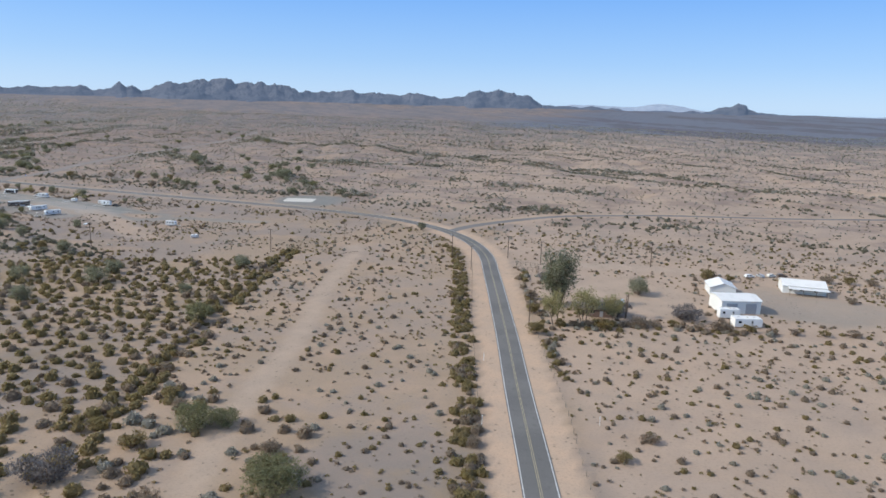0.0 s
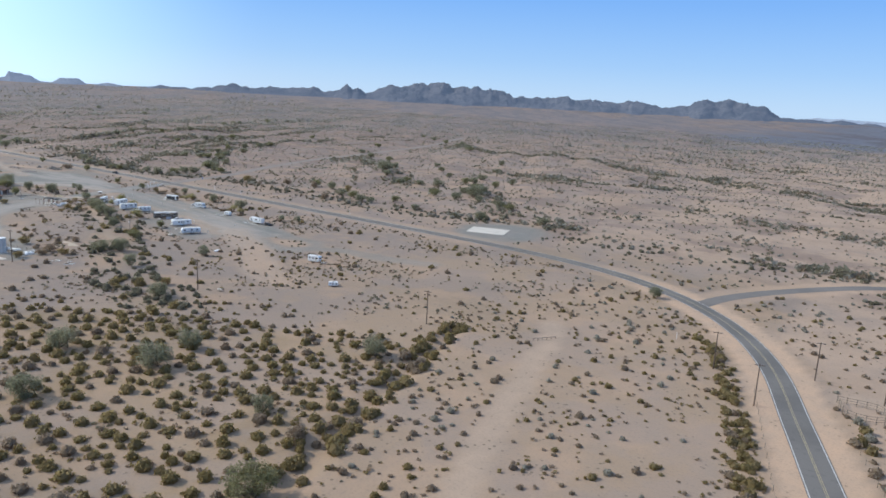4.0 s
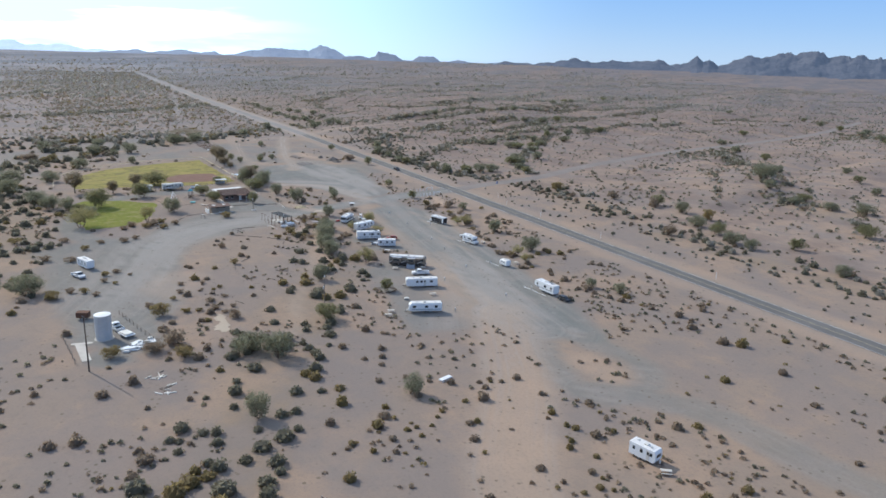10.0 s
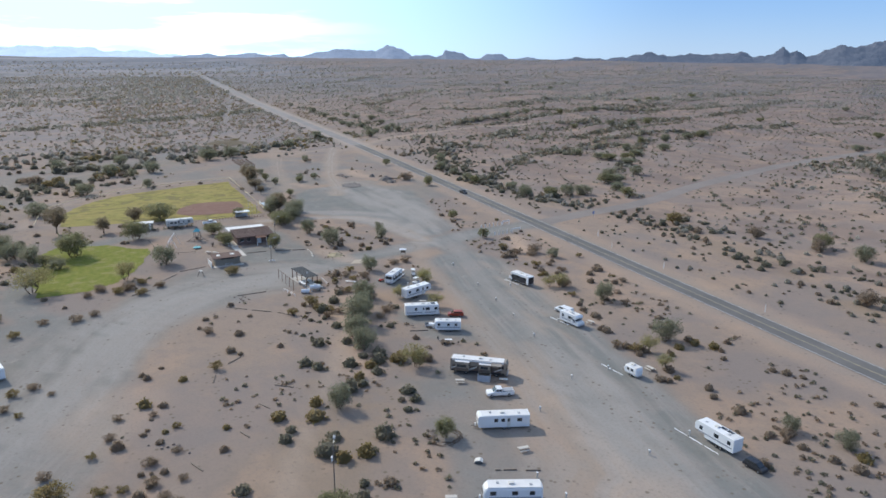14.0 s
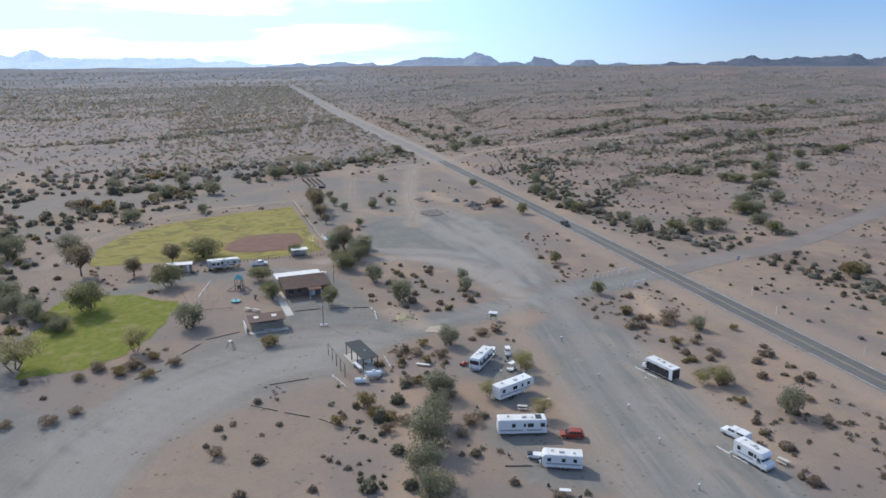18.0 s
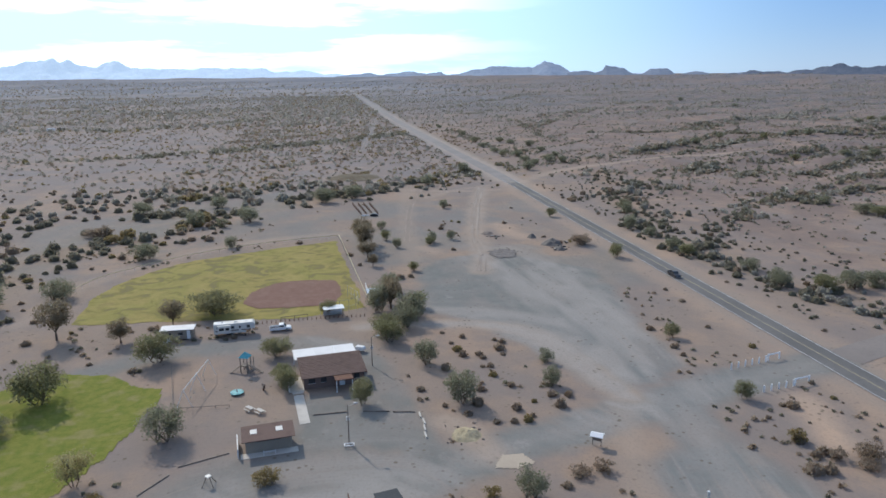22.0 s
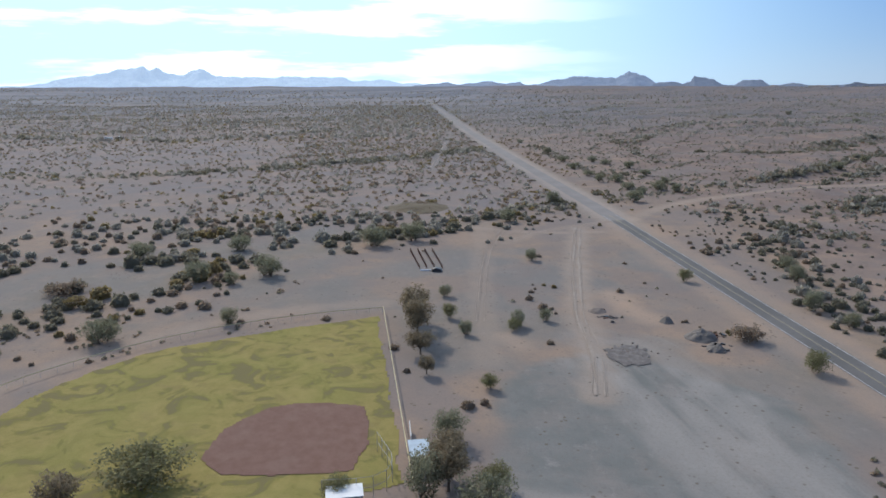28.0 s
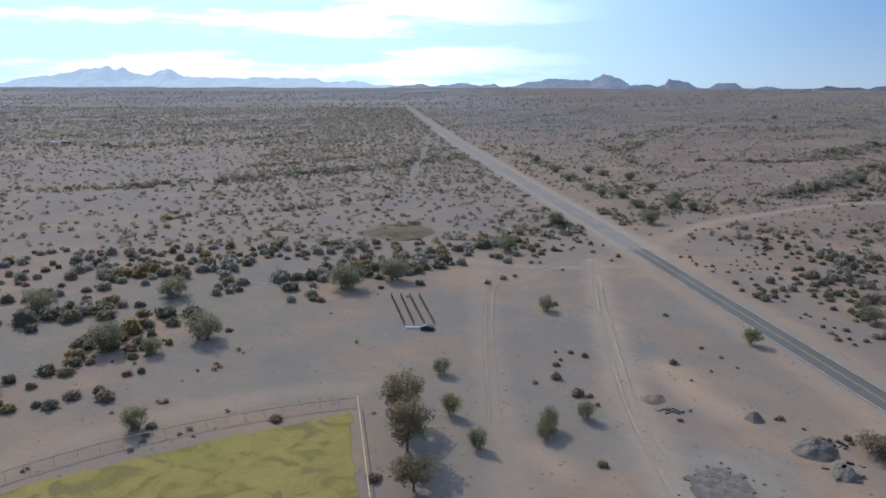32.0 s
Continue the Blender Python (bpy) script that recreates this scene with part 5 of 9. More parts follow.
# ---- trees ----
def tree(name, label, category, seed, crown_mat, leaves, clumps, low=0.25, spread=1.0, leaf=0.42, top=6.0, wide=4.0, stems=3, group="", lean=0.0):
    """A tree with trunk, limbs and a crown of leaf clumps; about top metres high and wide metres in radius."""
    r = np.random.default_rng(seed)
    rd = random.Random(seed)
    base = thing(name, label, category, Matrix.Identity(4), group)
    cz = top * (low + 1) / 2
    hz = top * (1 - low) / 2
    v = r.normal(size=(clumps, 3))
    v /= np.linalg.norm(v, axis=1)[:, None]
    centre = v * (0.25 + 0.55 * r.random((clumps, 1)) ** 0.6) * np.array([wide * spread, wide * spread, hz])
    centre *= 1 + 0.13 * np.sin(2.3 * np.arctan2(v[:, 1:2], v[:, :1]) + seed)
    centre[:, 2] += cz
    bm = bmesh.new()

    def limb(a, b, ra, rb):
        a, b = Vector(a), Vector(b)
        d = b - a
        m = bmesh.ops.create_cone(bm, segments=6, radius1=ra, radius2=rb, depth=d.length, cap_ends=True)
        turn = d.to_track_quat("Z", "Y").to_matrix().to_4x4()
        bmesh.ops.transform(bm, matrix=Matrix.Translation((a + b) / 2) @ turn, verts=m["verts"])

    for s in range(stems):
        a = s * 2 * math.pi / stems + rd.random()
        off = 0.25 if stems > 1 else 0.0
        foot = (math.cos(a) * off, math.sin(a) * off, -0.2)
        fork = (math.cos(a) * wide * 0.25 * (stems > 1), math.sin(a) * wide * 0.25 * (stems > 1), top * low * 1.1)
        limb(foot, fork, 0.05 * top * 0.55 / stems ** 0.4, 0.03 * top * 0.55 / stems ** 0.4)
        for c in centre[s::stems][:7]:
            mid = Vector(fork).lerp(Vector(c), 0.55) + Vector((0, 0, 0.05 * top))
            limb(fork, mid, 0.018 * top * 0.6, 0.012 * top * 0.6)
            limb(mid, c, 0.012 * top * 0.6, 0.004 * top)
    part("trunk", bm, MAT["bark"], base)
    per = leaves // clumps
    C = np.repeat(centre, per, axis=0)
    off = r.normal(size=C.shape)
    off /= np.linalg.norm(off, axis=1)[:, None]
    off *= (r.random((len(C), 1)) ** 0.45) * np.array([wide * 0.33, wide * 0.33, hz * 0.34])
    C = C + off
    C[:, 2] = np.maximum(C[:, 2], top * 0.06)
    a = r.normal(size=C.shape)
    a /= np.linalg.norm(a, axis=1)[:, None]
    b = np.cross(a, r.normal(size=C.shape))
    b /= np.linalg.norm(b, axis=1)[:, None]
    s = leaf * (0.5 + 0.8 * r.random((len(C), 1)))
    Q = np.stack([C - a * s * 1.1 - b * s * 0.5, C + a * s * 1.1 - b * s * 0.4, C + b * s], 1).reshape(-1, 3)
    crown = from_arrays("crown", Q, np.arange(len(Q)).reshape(-1, 3), crown_mat)
    crown.parent = base
    return base


TREES = {
    "ironwood": [tree("ironwood_tree", "rounded grey-green ironwood tree in the dry wash", "tree", 11 + k, MAT["ironwood"], 3600, 60, 0.0, leaf=0.15, group="desert trees") for k in range(3)],
    "mesquite": [tree("mesquite_tree", "spreading green mesquite tree with several stems", "tree", 31 + k, MAT["mesquite"], 4000, 64, 0.1, leaf=0.15, group="desert trees") for k in range(3)],
    "palo": [tree("palo_verde_tree", "airy yellow-green palo verde tree", "tree", 51 + k, MAT["palo_verde"], 2800, 60, 0.2, leaf=0.13, group="desert trees") for k in range(2)],
    "gum": [tree("eucalyptus_tree", "tall brownish eucalyptus tree with a ragged crown", "tree", 71 + k, MAT["gum"], 3800, 46, 0.18, leaf=0.16, top=9.0, wide=3.2, stems=1, group="planted trees") for k in range(2)],
    "tall": [tree("gum_tree", "tall airy grey-green gum tree with a pale trunk", "tree", 151, MAT["ironwood"], 9000, 60, 0.06, leaf=0.25, top=20.0, wide=6.6, stems=2, group="planted trees")],
    "brush": [tree("large_bush", "broad olive-brown desert bush", "bush", 91 + k, MAT[("creosote", "dry_brush")[k]], 1500, 34, 0.05, leaf=0.16, top=3.0, wide=3.0, stems=4, group="large bushes") for k in range(2)],
    "scrub": [tree("desert_shrub", "low dry brown-olive desert shrub", "shrub", 131 + k, MAT[m], 760, 26, 0.06, leaf=0.11, top=1.5, wide=1.6, stems=5, group="desert shrubs") for k, m in enumerate(("dry_brush", "creosote", "dry_brush"))],
    "grey": [tree("dry_bush", "leafless grey thorny bush", "bush", 111, MAT["grey_brush"], 2200, 30, 0.06, leaf=0.16, top=4.0, wide=4.0, stems=5, group="large bushes")],
}
SIZES = {"tall": (6.6, 20.0), "ironwood": (4.0, 6.0), "mesquite": (4.0, 6.0), "palo": (4.0, 6.0), "gum": (3.2, 9.0), "brush": (3.0, 3.0), "grey": (4.0, 4.0), "scrub": (1.6, 1.5)}
planted = {}


def plant(kind, rows):
    """Trees of one kind at (x, y, radius, height); the first copies use the patterns themselves."""
    wide, top = SIZES[kind]
    for x, y, rad, high in rows:
        k = planted.get(kind, 0)
        planted[kind] = k + 1
        src = TREES[kind][k % len(TREES[kind])]
        m = Matrix.Translation((x, y, gz(x, y) - 0.05)) @ Matrix.Rotation(k * 2.4, 4, "Z") @ Matrix.Diagonal((rad / wide, rad / wide, high / top, 1))
        if k < len(TREES[kind]):
            src.matrix_basis = m
            src["placed"] = 1
        else:
            ob = src.copy()
            scene.collection.objects.link(ob)
            ob.matrix_basis = m
            for child in src.children:
                c = child.copy()
                scene.collection.objects.link(c)
                c.parent = ob


# trees by the highway house and in the eastern desert
plant("tall", [(-38.9, 218.1, 6.6, 20.0)])
plant("palo", [(-35.7, 196.0, 4.2, 11.0), (-27.8, 201.2, 5.6, 11.3), (-20.5, 206.0, 4.4, 9.0)])
plant("ironwood", [(-16, 242, 4.8, 6.2), (-186, 175, 4.4, 6.2), (-210, 167, 4.0, 5.6), (-156, 214, 3.8, 5.2), (-151, 177, 2.5, 4.0), (-233, 205, 3.4, 5.0), (-190, 187, 3.4, 5.4), (-189, 150, 3.7, 5.6), (-126, 318, 2.6, 4.2)])
plant("mesquite", [(-129, 157, 4.6, 5.8), (-87, 103, 5.6, 4.4), (-60, 89, 6.0, 5.0), (-82, 106, 3.5, 3.6), (-64, 93, 4.0, 4.0)])
plant("brush", [(6, 273, 3.6, 4.6), (10, 212, 4.0, 3.0), (-39, 186, 3.0, 3.6), (-138, 174, 2.4, 3.0), (-243, 214, 2.2, 2.4), (-48, 220, 2.4, 3.5), (-44, 205, 2.4, 3.2), (-12, 205, 4.0, 3.0), (-22, 199, 4.0, 2.8)])
plant("grey", [(0, 219, 6.0, 4.6), (-97, 78, 5.4, 5.6), (-20, 214, 4.5, 5.0), (-48, 243, 3.6, 4.2)])
# washes and south side of the camp
plant("ironwood", [(-430, 161, 5.0, 8), (-488, 167, 4.2, 7.5), (-352, 180, 4.6, 5.6), (-347, 169, 3.2, 4.6), (-449, 188, 3.2, 6.0), (-465, 177, 4.6, 6.0), (-441, 195, 3.6, 3.4), (-299, 222, 3.9, 4.4),
                   (-294, 227, 3.6, 5.6), (-271, 218, 2.4, 5.0), (-269, 245, 2.2, 4.4), (-367, 259, 3.0, 6.0), (-508, 166, 5.0, 8), (-514, 180, 4.8, 5.6), (-455, 182, 4.2, 5.8), (-381, 264, 3.2, 5.8)])
plant("ironwood", [(-361, 259, 3.0, 5.4), (-339, 249, 2.4, 4.8), (-412, 274, 2.7, 4.6), (-391, 267, 3.2, 5.0), (-375, 261, 3.5, 7.0), (-344, 319, 3.3, 5.4), (-300, 318, 2.0, 3.4), (-307, 314, 1.8, 3.0), (-370, 321, 2.9, 5.0), (-407, 328, 2.1, 3.3)])
plant("mesquite", [(-324, 262, 2.0, 3.6), (-310, 242, 3.2, 4.4), (-434, 318, 2.0, 3.6)])
plant("palo", [(-350, 266, 3.1, 4.8), (-399, 285, 2.3, 3.2), (-395, 284, 2.5, 4.6), (-388, 275, 2.1, 3.4), (-379, 281, 2.4, 3.6), (-382, 316, 2.6, 4.0)])
plant("brush", [(-413, 325, 2.4, 2.8), (-390, 254, 2.1, 2.6)])
# park and ball field
plant("gum", [(-484, 190, 4.0, 10.0), (-480, 204, 3.0, 5.6), (-488, 213, 2.8, 7.4), (-496, 262, 3.2, 7.4), (-561, 258, 4.0, 9.6), (-551, 258.5, 4.2, 9.4), (-541, 259, 3.2, 5.6), (-531, 260, 1.9, 4.0), (-492, 262, 3.3, 8.0)])
plant("mesquite", [(-452.7, 198.0, 5.6, 7.6), (-445, 192, 2.8, 3.8), (-468, 214, 4.8, 6.4), (-495, 221, 7.0, 6.0), (-467, 237, 3.5, 4.6), (-451, 240, 2.8, 4.5), (-455, 239, 2.3, 3.6), (-491, 247, 2.4, 3.8),
                   (-471, 260, 3.6, 5.2), (-443, 253, 2.5, 5.0), (-476, 259, 3.6, 4.8), (-492, 268, 2.8, 4.2), (-524, 271, 1.9, 3.0)])
plant("palo", [(-424.7, 212.7, 3.4, 5.4), (-421, 192, 6.0, 7.0)])
plant("ironwood", [(-436, 222, 4.0, 6.2), (-491, 259, 3.6, 7.4), (-485, 266, 4.4, 7.0), (-458, 266, 2.8, 5.6), (-441, 270, 3.3, 6.4), (-445, 287, 2.0, 4.1), (-506, 263, 2.8, 5.6), (-479, 264, 3.2, 5.2), (-455, 289, 1.8, 3.2)])
# west end and the far side of the highway
plant("mesquite", [(-463, 319, 1.9, 3.6), (-528, 333, 2.9, 4.6), (-590, 332, 2.3, 3.8), (-554, 280, 1.9, 3.0), (-563, 266, 2.1, 3.8)])
plant("ironwood", [(-580, 266, 2.1, 3.4), (-616, 294, 2.5, 3.9), (-623, 174, 4.3, 6.4), (-597, 199, 4.3, 6.6), (-602, 217, 5.0, 6.4), (-594, 209, 2.4, 4.0), (-638, 245, 5.6, 7.2), (-645, 258, 4.6, 7.0), (-562, 216, 2.4, 4.4),
                   (-551, 192, 4.4, 5.6), (-564, 353, 3.0, 5.6), (-552, 355, 2.2, 4.0), (-588, 362, 2.6, 5.6), (-634, 202, 5.0, 5.4), (-677, 295, 3.5, 5.6), (-717, 321, 3.5, 6.4)])
plant("ironwood", [(-552, 269, 1.8, 3.6), (-557, 281, 1.9, 4.2), (-560, 288, 1.7, 3.4), (-720, 359, 4.4, 6.0), (-602, 367, 3.0, 4.3), (-298, 462, 7.0, 8.0), (-410, 503, 7.0, 9.0), (-303, 476, 6.0, 7.0), (-248, 395, 4, 5), (-218, 408, 4, 5)])
plant("brush", [(-587, 168, 6.0, 3.4), (-575, 176, 3.0, 3.0), (-405, 402, 3.0, 4.0), (-430, 390, 3.4, 4.2), (-385, 407, 3.0, 4.4), (-358, 410, 3.2, 4.6), (-345, 378, 3.0, 4.0)])
plant("brush", [(-92, 92, 3.0, 2.6), (-76, 78, 3.2, 2.6), (-104, 96, 3.0, 2.6), (-68, 100, 2.6, 2.2), (-100, 112, 2.6, 2.4), (-112, 124, 2.4, 2.2), (-52, 84, 2.6, 2.2), (-35, 117, 2.0, 1.8), (-8, 122, 2.2, 1.8), (-4, 132, 2.2, 1.8), (18, 108, 2.6, 1.8)])
plant("palo", [(-332.5, 309.6, 2.0, 3.4), (-340.5, 311.8, 2.2, 3.8), (-349.4, 266.4, 1.6, 2.4), (-383.4, 313.4, 2.2, 3.0)])
plant("scrub", [(-344.6, 307.2, 1.5, 1.5), (-341.6, 309.6, 1.7, 1.7), (-378.8, 189.5, 1.9, 1.6), (-381.7, 182.8, 2.2, 1.8), (-390.8, 192.9, 1.7, 1.5), (-396.9, 204.0, 1.9, 1.6), (-402.1, 187.2, 1.9, 1.5), (-404.8, 174.2, 2.2, 1.8),
                (-397.6, 197.4, 1.6, 1.2), (-399.4, 207.3, 1.5, 1.3), (-361.7, 197.5, 1.4, 1.3), (-363.7, 200.4, 1.4, 1.3), (-356.2, 197.3, 1.2, 1.2), (-353.3, 199.8, 0.9, 0.9), (-360.3, 203.6, 0.8, 0.8), (-350.0, 189.7, 1.4, 1.4),
                (-349.0, 192.7, 1.5, 1.4), (-345.8, 195.1, 1.3, 1.1), (-332.6, 206.2, 1.3, 1.3), (-326.5, 213.5, 1.5, 1.0), (-347.0, 214.7, 1.1, 1.0), (-341.0, 213.8, 1.2, 1.0), (-336.2, 211.7, 1.0, 1.0), (-331.6, 219.7, 1.3, 1.2),
                (-326.3, 219.9, 1.4, 1.1), (-326.0, 216.2, 1.2, 0.8), (-319.2, 216.4, 1.2, 0.8), (-322.7, 221.5, 1.1, 0.9), (-361.2, 230.7, 1.5, 1.7), (-380.3, 230.4, 1.5, 1.6), (-346.5, 220.0, 0.9, 0.8), (-341.4, 223.4, 1.0, 0.8),
                (-334.1, 223.3, 1.0, 0.8), (-326.2, 224.1, 1.0, 0.8), (-419.3, 317.9, 1.9, 2.0), (-413.9, 320.2, 1.7, 1.8), (-410.7, 323.1, 1.9, 1.4), (-401.2, 319.4, 1.8, 1.4), (-400.1, 323.0, 1.5, 1.1), (-394.0, 323.6, 1.5, 1.3),
                (-375.1, 315.4, 1.3, 1.2), (-373.0, 327.0, 1.2, 1.0), (-365.6, 323.8, 1.4, 1.3), (-404.7, 335.2, 1.3, 1.3), (-391.4, 332.1, 1.2, 1.1), (-380.4, 333.4, 1.4, 1.3)])
plant("brush", [(-545, 328, 4.0, 3.6), (-326.0, 208.0, 2.6, 3.0), (-318.7, 223.0, 1.9, 2.2), (-346.4, 185.7, 2.6, 2.0), (-382.3, 317.2, 2.2, 2.2), (-305.5, 197.0, 2.2, 2.4)])
plant("brush", [(-308.2, 208.9, 3.0, 3.2), (-300.8, 210.0, 2.4, 2.4), (-305.4, 204.8, 2.6, 2.4)])
plant("scrub", [(-34, 196, 2.0, 2.0), (-30, 198, 2.2, 1.8), (-26, 199, 2.0, 2.2), (-20, 201, 2.4, 2.0), (-16, 204, 2.0, 1.8), (-8, 207, 2.2, 2.0), (-3, 209, 2.2, 2.2), (4, 210, 2.4, 2.0), (12, 212, 2.0, 1.8), (18, 214, 2.4, 2.4), (24, 214, 2.0, 2.0), (30, 217, 2.2, 2.0),
                (38, 219, 2.2, 2.0), (46, 222, 2.4, 2.2), (8, 274, 2.6, 3.0), (14, 276, 2.2, 2.4), (52, 262, 2.4, 2.4), (48, 290, 3.0, 3.0), (56, 292, 3.0, 2.8), (64, 294, 3.0, 2.6)])
plant("brush", [(-421, 239, 2.4, 2.2), (-417.1, 207.3, 2.0, 1.8), (-413.8, 211.5, 1.9, 1.6), (-416.4, 213.6, 2.2, 2.0), (-411.3, 216.7, 1.8, 1.6), (-413.6, 204.7, 1.6, 1.4), (-420.0, 216.7, 1.7, 1.5), (-416.2, 221.0, 1.6, 1.6)])
plant("scrub", [(-409.1, 263.1, 1.3, 1.3), (-412.9, 268.8, 1.55, 1.5), (-406.8, 271.2, 1.8, 1.7000000000000002), (-396.7, 262.4, 2.05, 1.3), (-396.2, 264.4, 1.3, 1.5), (-395.9, 267.0, 1.55, 1.7000000000000002), (-389.4, 268.4, 1.8, 1.3), (-386.3, 255.1, 2.05, 1.5), (-380.9, 256.0, 1.3, 1.7000000000000002), (-382.9, 259.3, 1.55, 1.3), (-384.2, 257.2, 1.8, 1.5), (-380.1, 269.5, 2.05, 1.7000000000000002), (-376.6, 267.0, 1.3, 1.3), (-385.2, 248.8, 1.55, 1.5), (-416.5, 285.8, 1.8, 1.7000000000000002), (-416.2, 282.3, 2.05, 1.3), (-404.9, 267.8, 1.3, 1.5), (-408.6, 266.7, 1.55, 1.7000000000000002)])
plant("brush", [(-710, 257, 3.6, 1.6), (-716, 262, 4.0, 1.8), (-721, 267, 3.6, 1.6), (-708, 264, 3.4, 1.5), (-703, 259, 3.0, 1.3)])

plant("ironwood", [(-1031, 355, 3.0, 3.8), (-940, 361, 3.7, 5.3), (-883, 361, 4.4, 4.8), (-844, 359, 3.4, 4.3), (-809, 360, 4.0, 3.8), (-785, 360, 3.0, 5.3), (-783, 369, 3.7, 4.8), (-756, 367, 4.4, 4.3), (-743, 370, 3.4, 3.8), (-753, 381, 4.0, 5.3), (-746, 388, 3.0, 4.8), (-808, 393, 3.7, 4.3), (-865, 385, 4.4, 3.8), (-843, 394, 3.4, 5.3), (-879, 380, 4.0, 4.8), (-777, 393, 3.0, 4.3)])

# along the dry washes of the northern hills
plant("ironwood", [(-535, 355, 3.1, 3.9), (-492, 363, 3.8, 5.3), (-487, 388, 4.7, 4.9), (-490, 407, 3.5, 4.4), (-545, 452, 4.4, 4.0), (-590, 482, 3.3, 5.6), (-630, 559, 4.3, 5.3), (-579, 501, 5.0, 4.7), (-592, 450, 3.7, 4.1), (-719, 577, 4.9, 6.0), (-845, 607, 3.9, 5.7), (-815, 511, 4.6, 5.1), (-950, 750, 5.8, 5.0), (-1474, 834, 5.2, 6.9), (-352, 398, 4.1, 4.7), (-320, 390, 2.9, 4.2), (-367, 471, 3.9, 3.9), (-343, 483, 4.7, 5.4), (-393, 487, 3.5, 4.9), (-513, 598, 4.6, 4.7), (-415, 576, 3.3, 4.1), (-297, 441, 3.8, 5.3), (-344, 539, 4.8, 5.0), (-310, 468, 3.4, 4.3), (-267, 442, 4.2, 3.8), (-390, 639, 3.4, 5.7), (-658, 885, 4.9, 5.9), (-516, 763, 5.3, 5.0), (-691, 902, 4.5, 4.9)])
plant("mesquite", [(-526, 355, 3.1, 3.9), (-486, 372, 3.8, 5.3), (-506, 412, 4.7, 4.9), (-477, 403, 3.5, 4.4), (-561, 462, 4.5, 4.1), (-614, 510, 3.4, 5.7), (-641, 582, 4.4, 5.4), (-562, 451, 4.9, 4.6), (-720, 525, 4.0, 4.4), (-730, 601, 4.9, 6.0), (-840, 581, 3.9, 5.7), (-1000, 804, 5.2, 5.7), (-1020, 889, 6.1, 5.3), (-387, 411, 3.4, 5.3), (-340, 396, 4.1, 4.7), (-314, 404, 2.9, 4.2), (-371, 483, 3.9, 3.9), (-316, 444, 4.6, 5.3), (-469, 575, 3.7, 5.1), (-597, 702, 4.9, 5.0), (-393, 553, 3.2, 4.0), (-335, 505, 3.9, 5.4), (-315, 489, 4.7, 4.9), (-305, 482, 3.5, 4.4), (-256, 437, 4.2, 3.8), (-314, 511, 3.1, 5.4), (-615, 855, 4.8, 5.8), (-492, 734, 5.2, 4.9), (-727, 720, 4.3, 4.7)])
plant("ironwood", [(-508, 365, 3.1, 3.9), (-487, 380, 3.9, 5.4), (-505, 417, 4.7, 4.9), (-521, 423, 3.6, 4.5), (-569, 474, 4.5, 4.1), (-617, 531, 3.4, 5.7), (-521, 439, 4.0, 5.0), (-569, 450, 4.9, 4.6), (-718, 556, 4.0, 4.4), (-852, 628, 5.1, 6.2), (-851, 551, 3.9, 5.7), (-959, 785, 5.1, 5.6), (-1307, 834, 6.4, 5.4), (-372, 410, 3.4, 5.3), (-328, 390, 4.1, 4.7), (-288, 391, 2.9, 4.2), (-353, 475, 3.9, 3.9), (-421, 514, 4.8, 5.5), (-431, 540, 3.6, 5.0), (-554, 629, 4.7, 4.8), (-369, 531, 3.2, 4.0), (-335, 515, 3.9, 5.4), (-310, 486, 4.7, 4.9), (-284, 447, 3.4, 4.3), (-365, 592, 4.5, 4.1), (-311, 529, 3.2, 5.5), (-566, 814, 4.6, 5.6), (-586, 852, 5.5, 5.2), (-771, 876, 4.6, 5.0)])

# ---- small building kit ----
def box(bm, x0, x1, y0, y1, z0, z1, bev=0.0):
    m = Matrix.Translation(((x0 + x1) / 2, (y0 + y1) / 2, (z0 + z1) / 2)) @ Matrix.Diagonal((abs(x1 - x0), abs(y1 - y0), abs(z1 - z0), 1))
    made = bmesh.ops.create_cube(bm, size=1, matrix=m)["verts"]
    if bev:
        bmesh.ops.bevel(bm, geom=list({e for v in made for e in v.link_edges}), offset=bev, segments=2, affect="EDGES", profile=0.6)
    return bm


def slab(x0, x1, y0, y1, z0, z1, bev=0.0):
    return box(bmesh.new(), x0, x1, y0, y1, z0, z1, bev)


def tube(bm, a, b, ra, rb=None, seg=8):
    a, b = Vector(a), Vector(b)
    d = b - a
    m = Matrix.Translation((a + b) / 2) @ d.to_track_quat("Z", "Y").to_matrix().to_4x4()
    bmesh.ops.create_cone(bm, segments=seg, radius1=ra, radius2=ra if rb is None else rb, depth=d.length, cap_ends=True, matrix=m)
    return bm


def rod(a, b, ra, rb=None, seg=8):
    return tube(bmesh.new(), a, b, ra, rb, seg)


def prism(points, y0, y1, bev=0.0, seg=2):
    """A side outline in x and z, given width along y."""
    bm = bmesh.new()
    f = bm.faces.new([bm.verts.new((x, y0, z)) for x, z in points])
    up = bmesh.ops.extrude_face_region(bm, geom=[f])["geom"]
    bmesh.ops.translate(bm, verts=[v for v in up if isinstance(v, bmesh.types.BMVert)], vec=(0, y1 - y0, 0))
    bmesh.ops.recalc_face_normals(bm, faces=bm.faces)
    if bev:
        bmesh.ops.bevel(bm, geom=list(bm.edges), offset=bev, segments=seg, affect="EDGES", profile=0.5)
    return bm


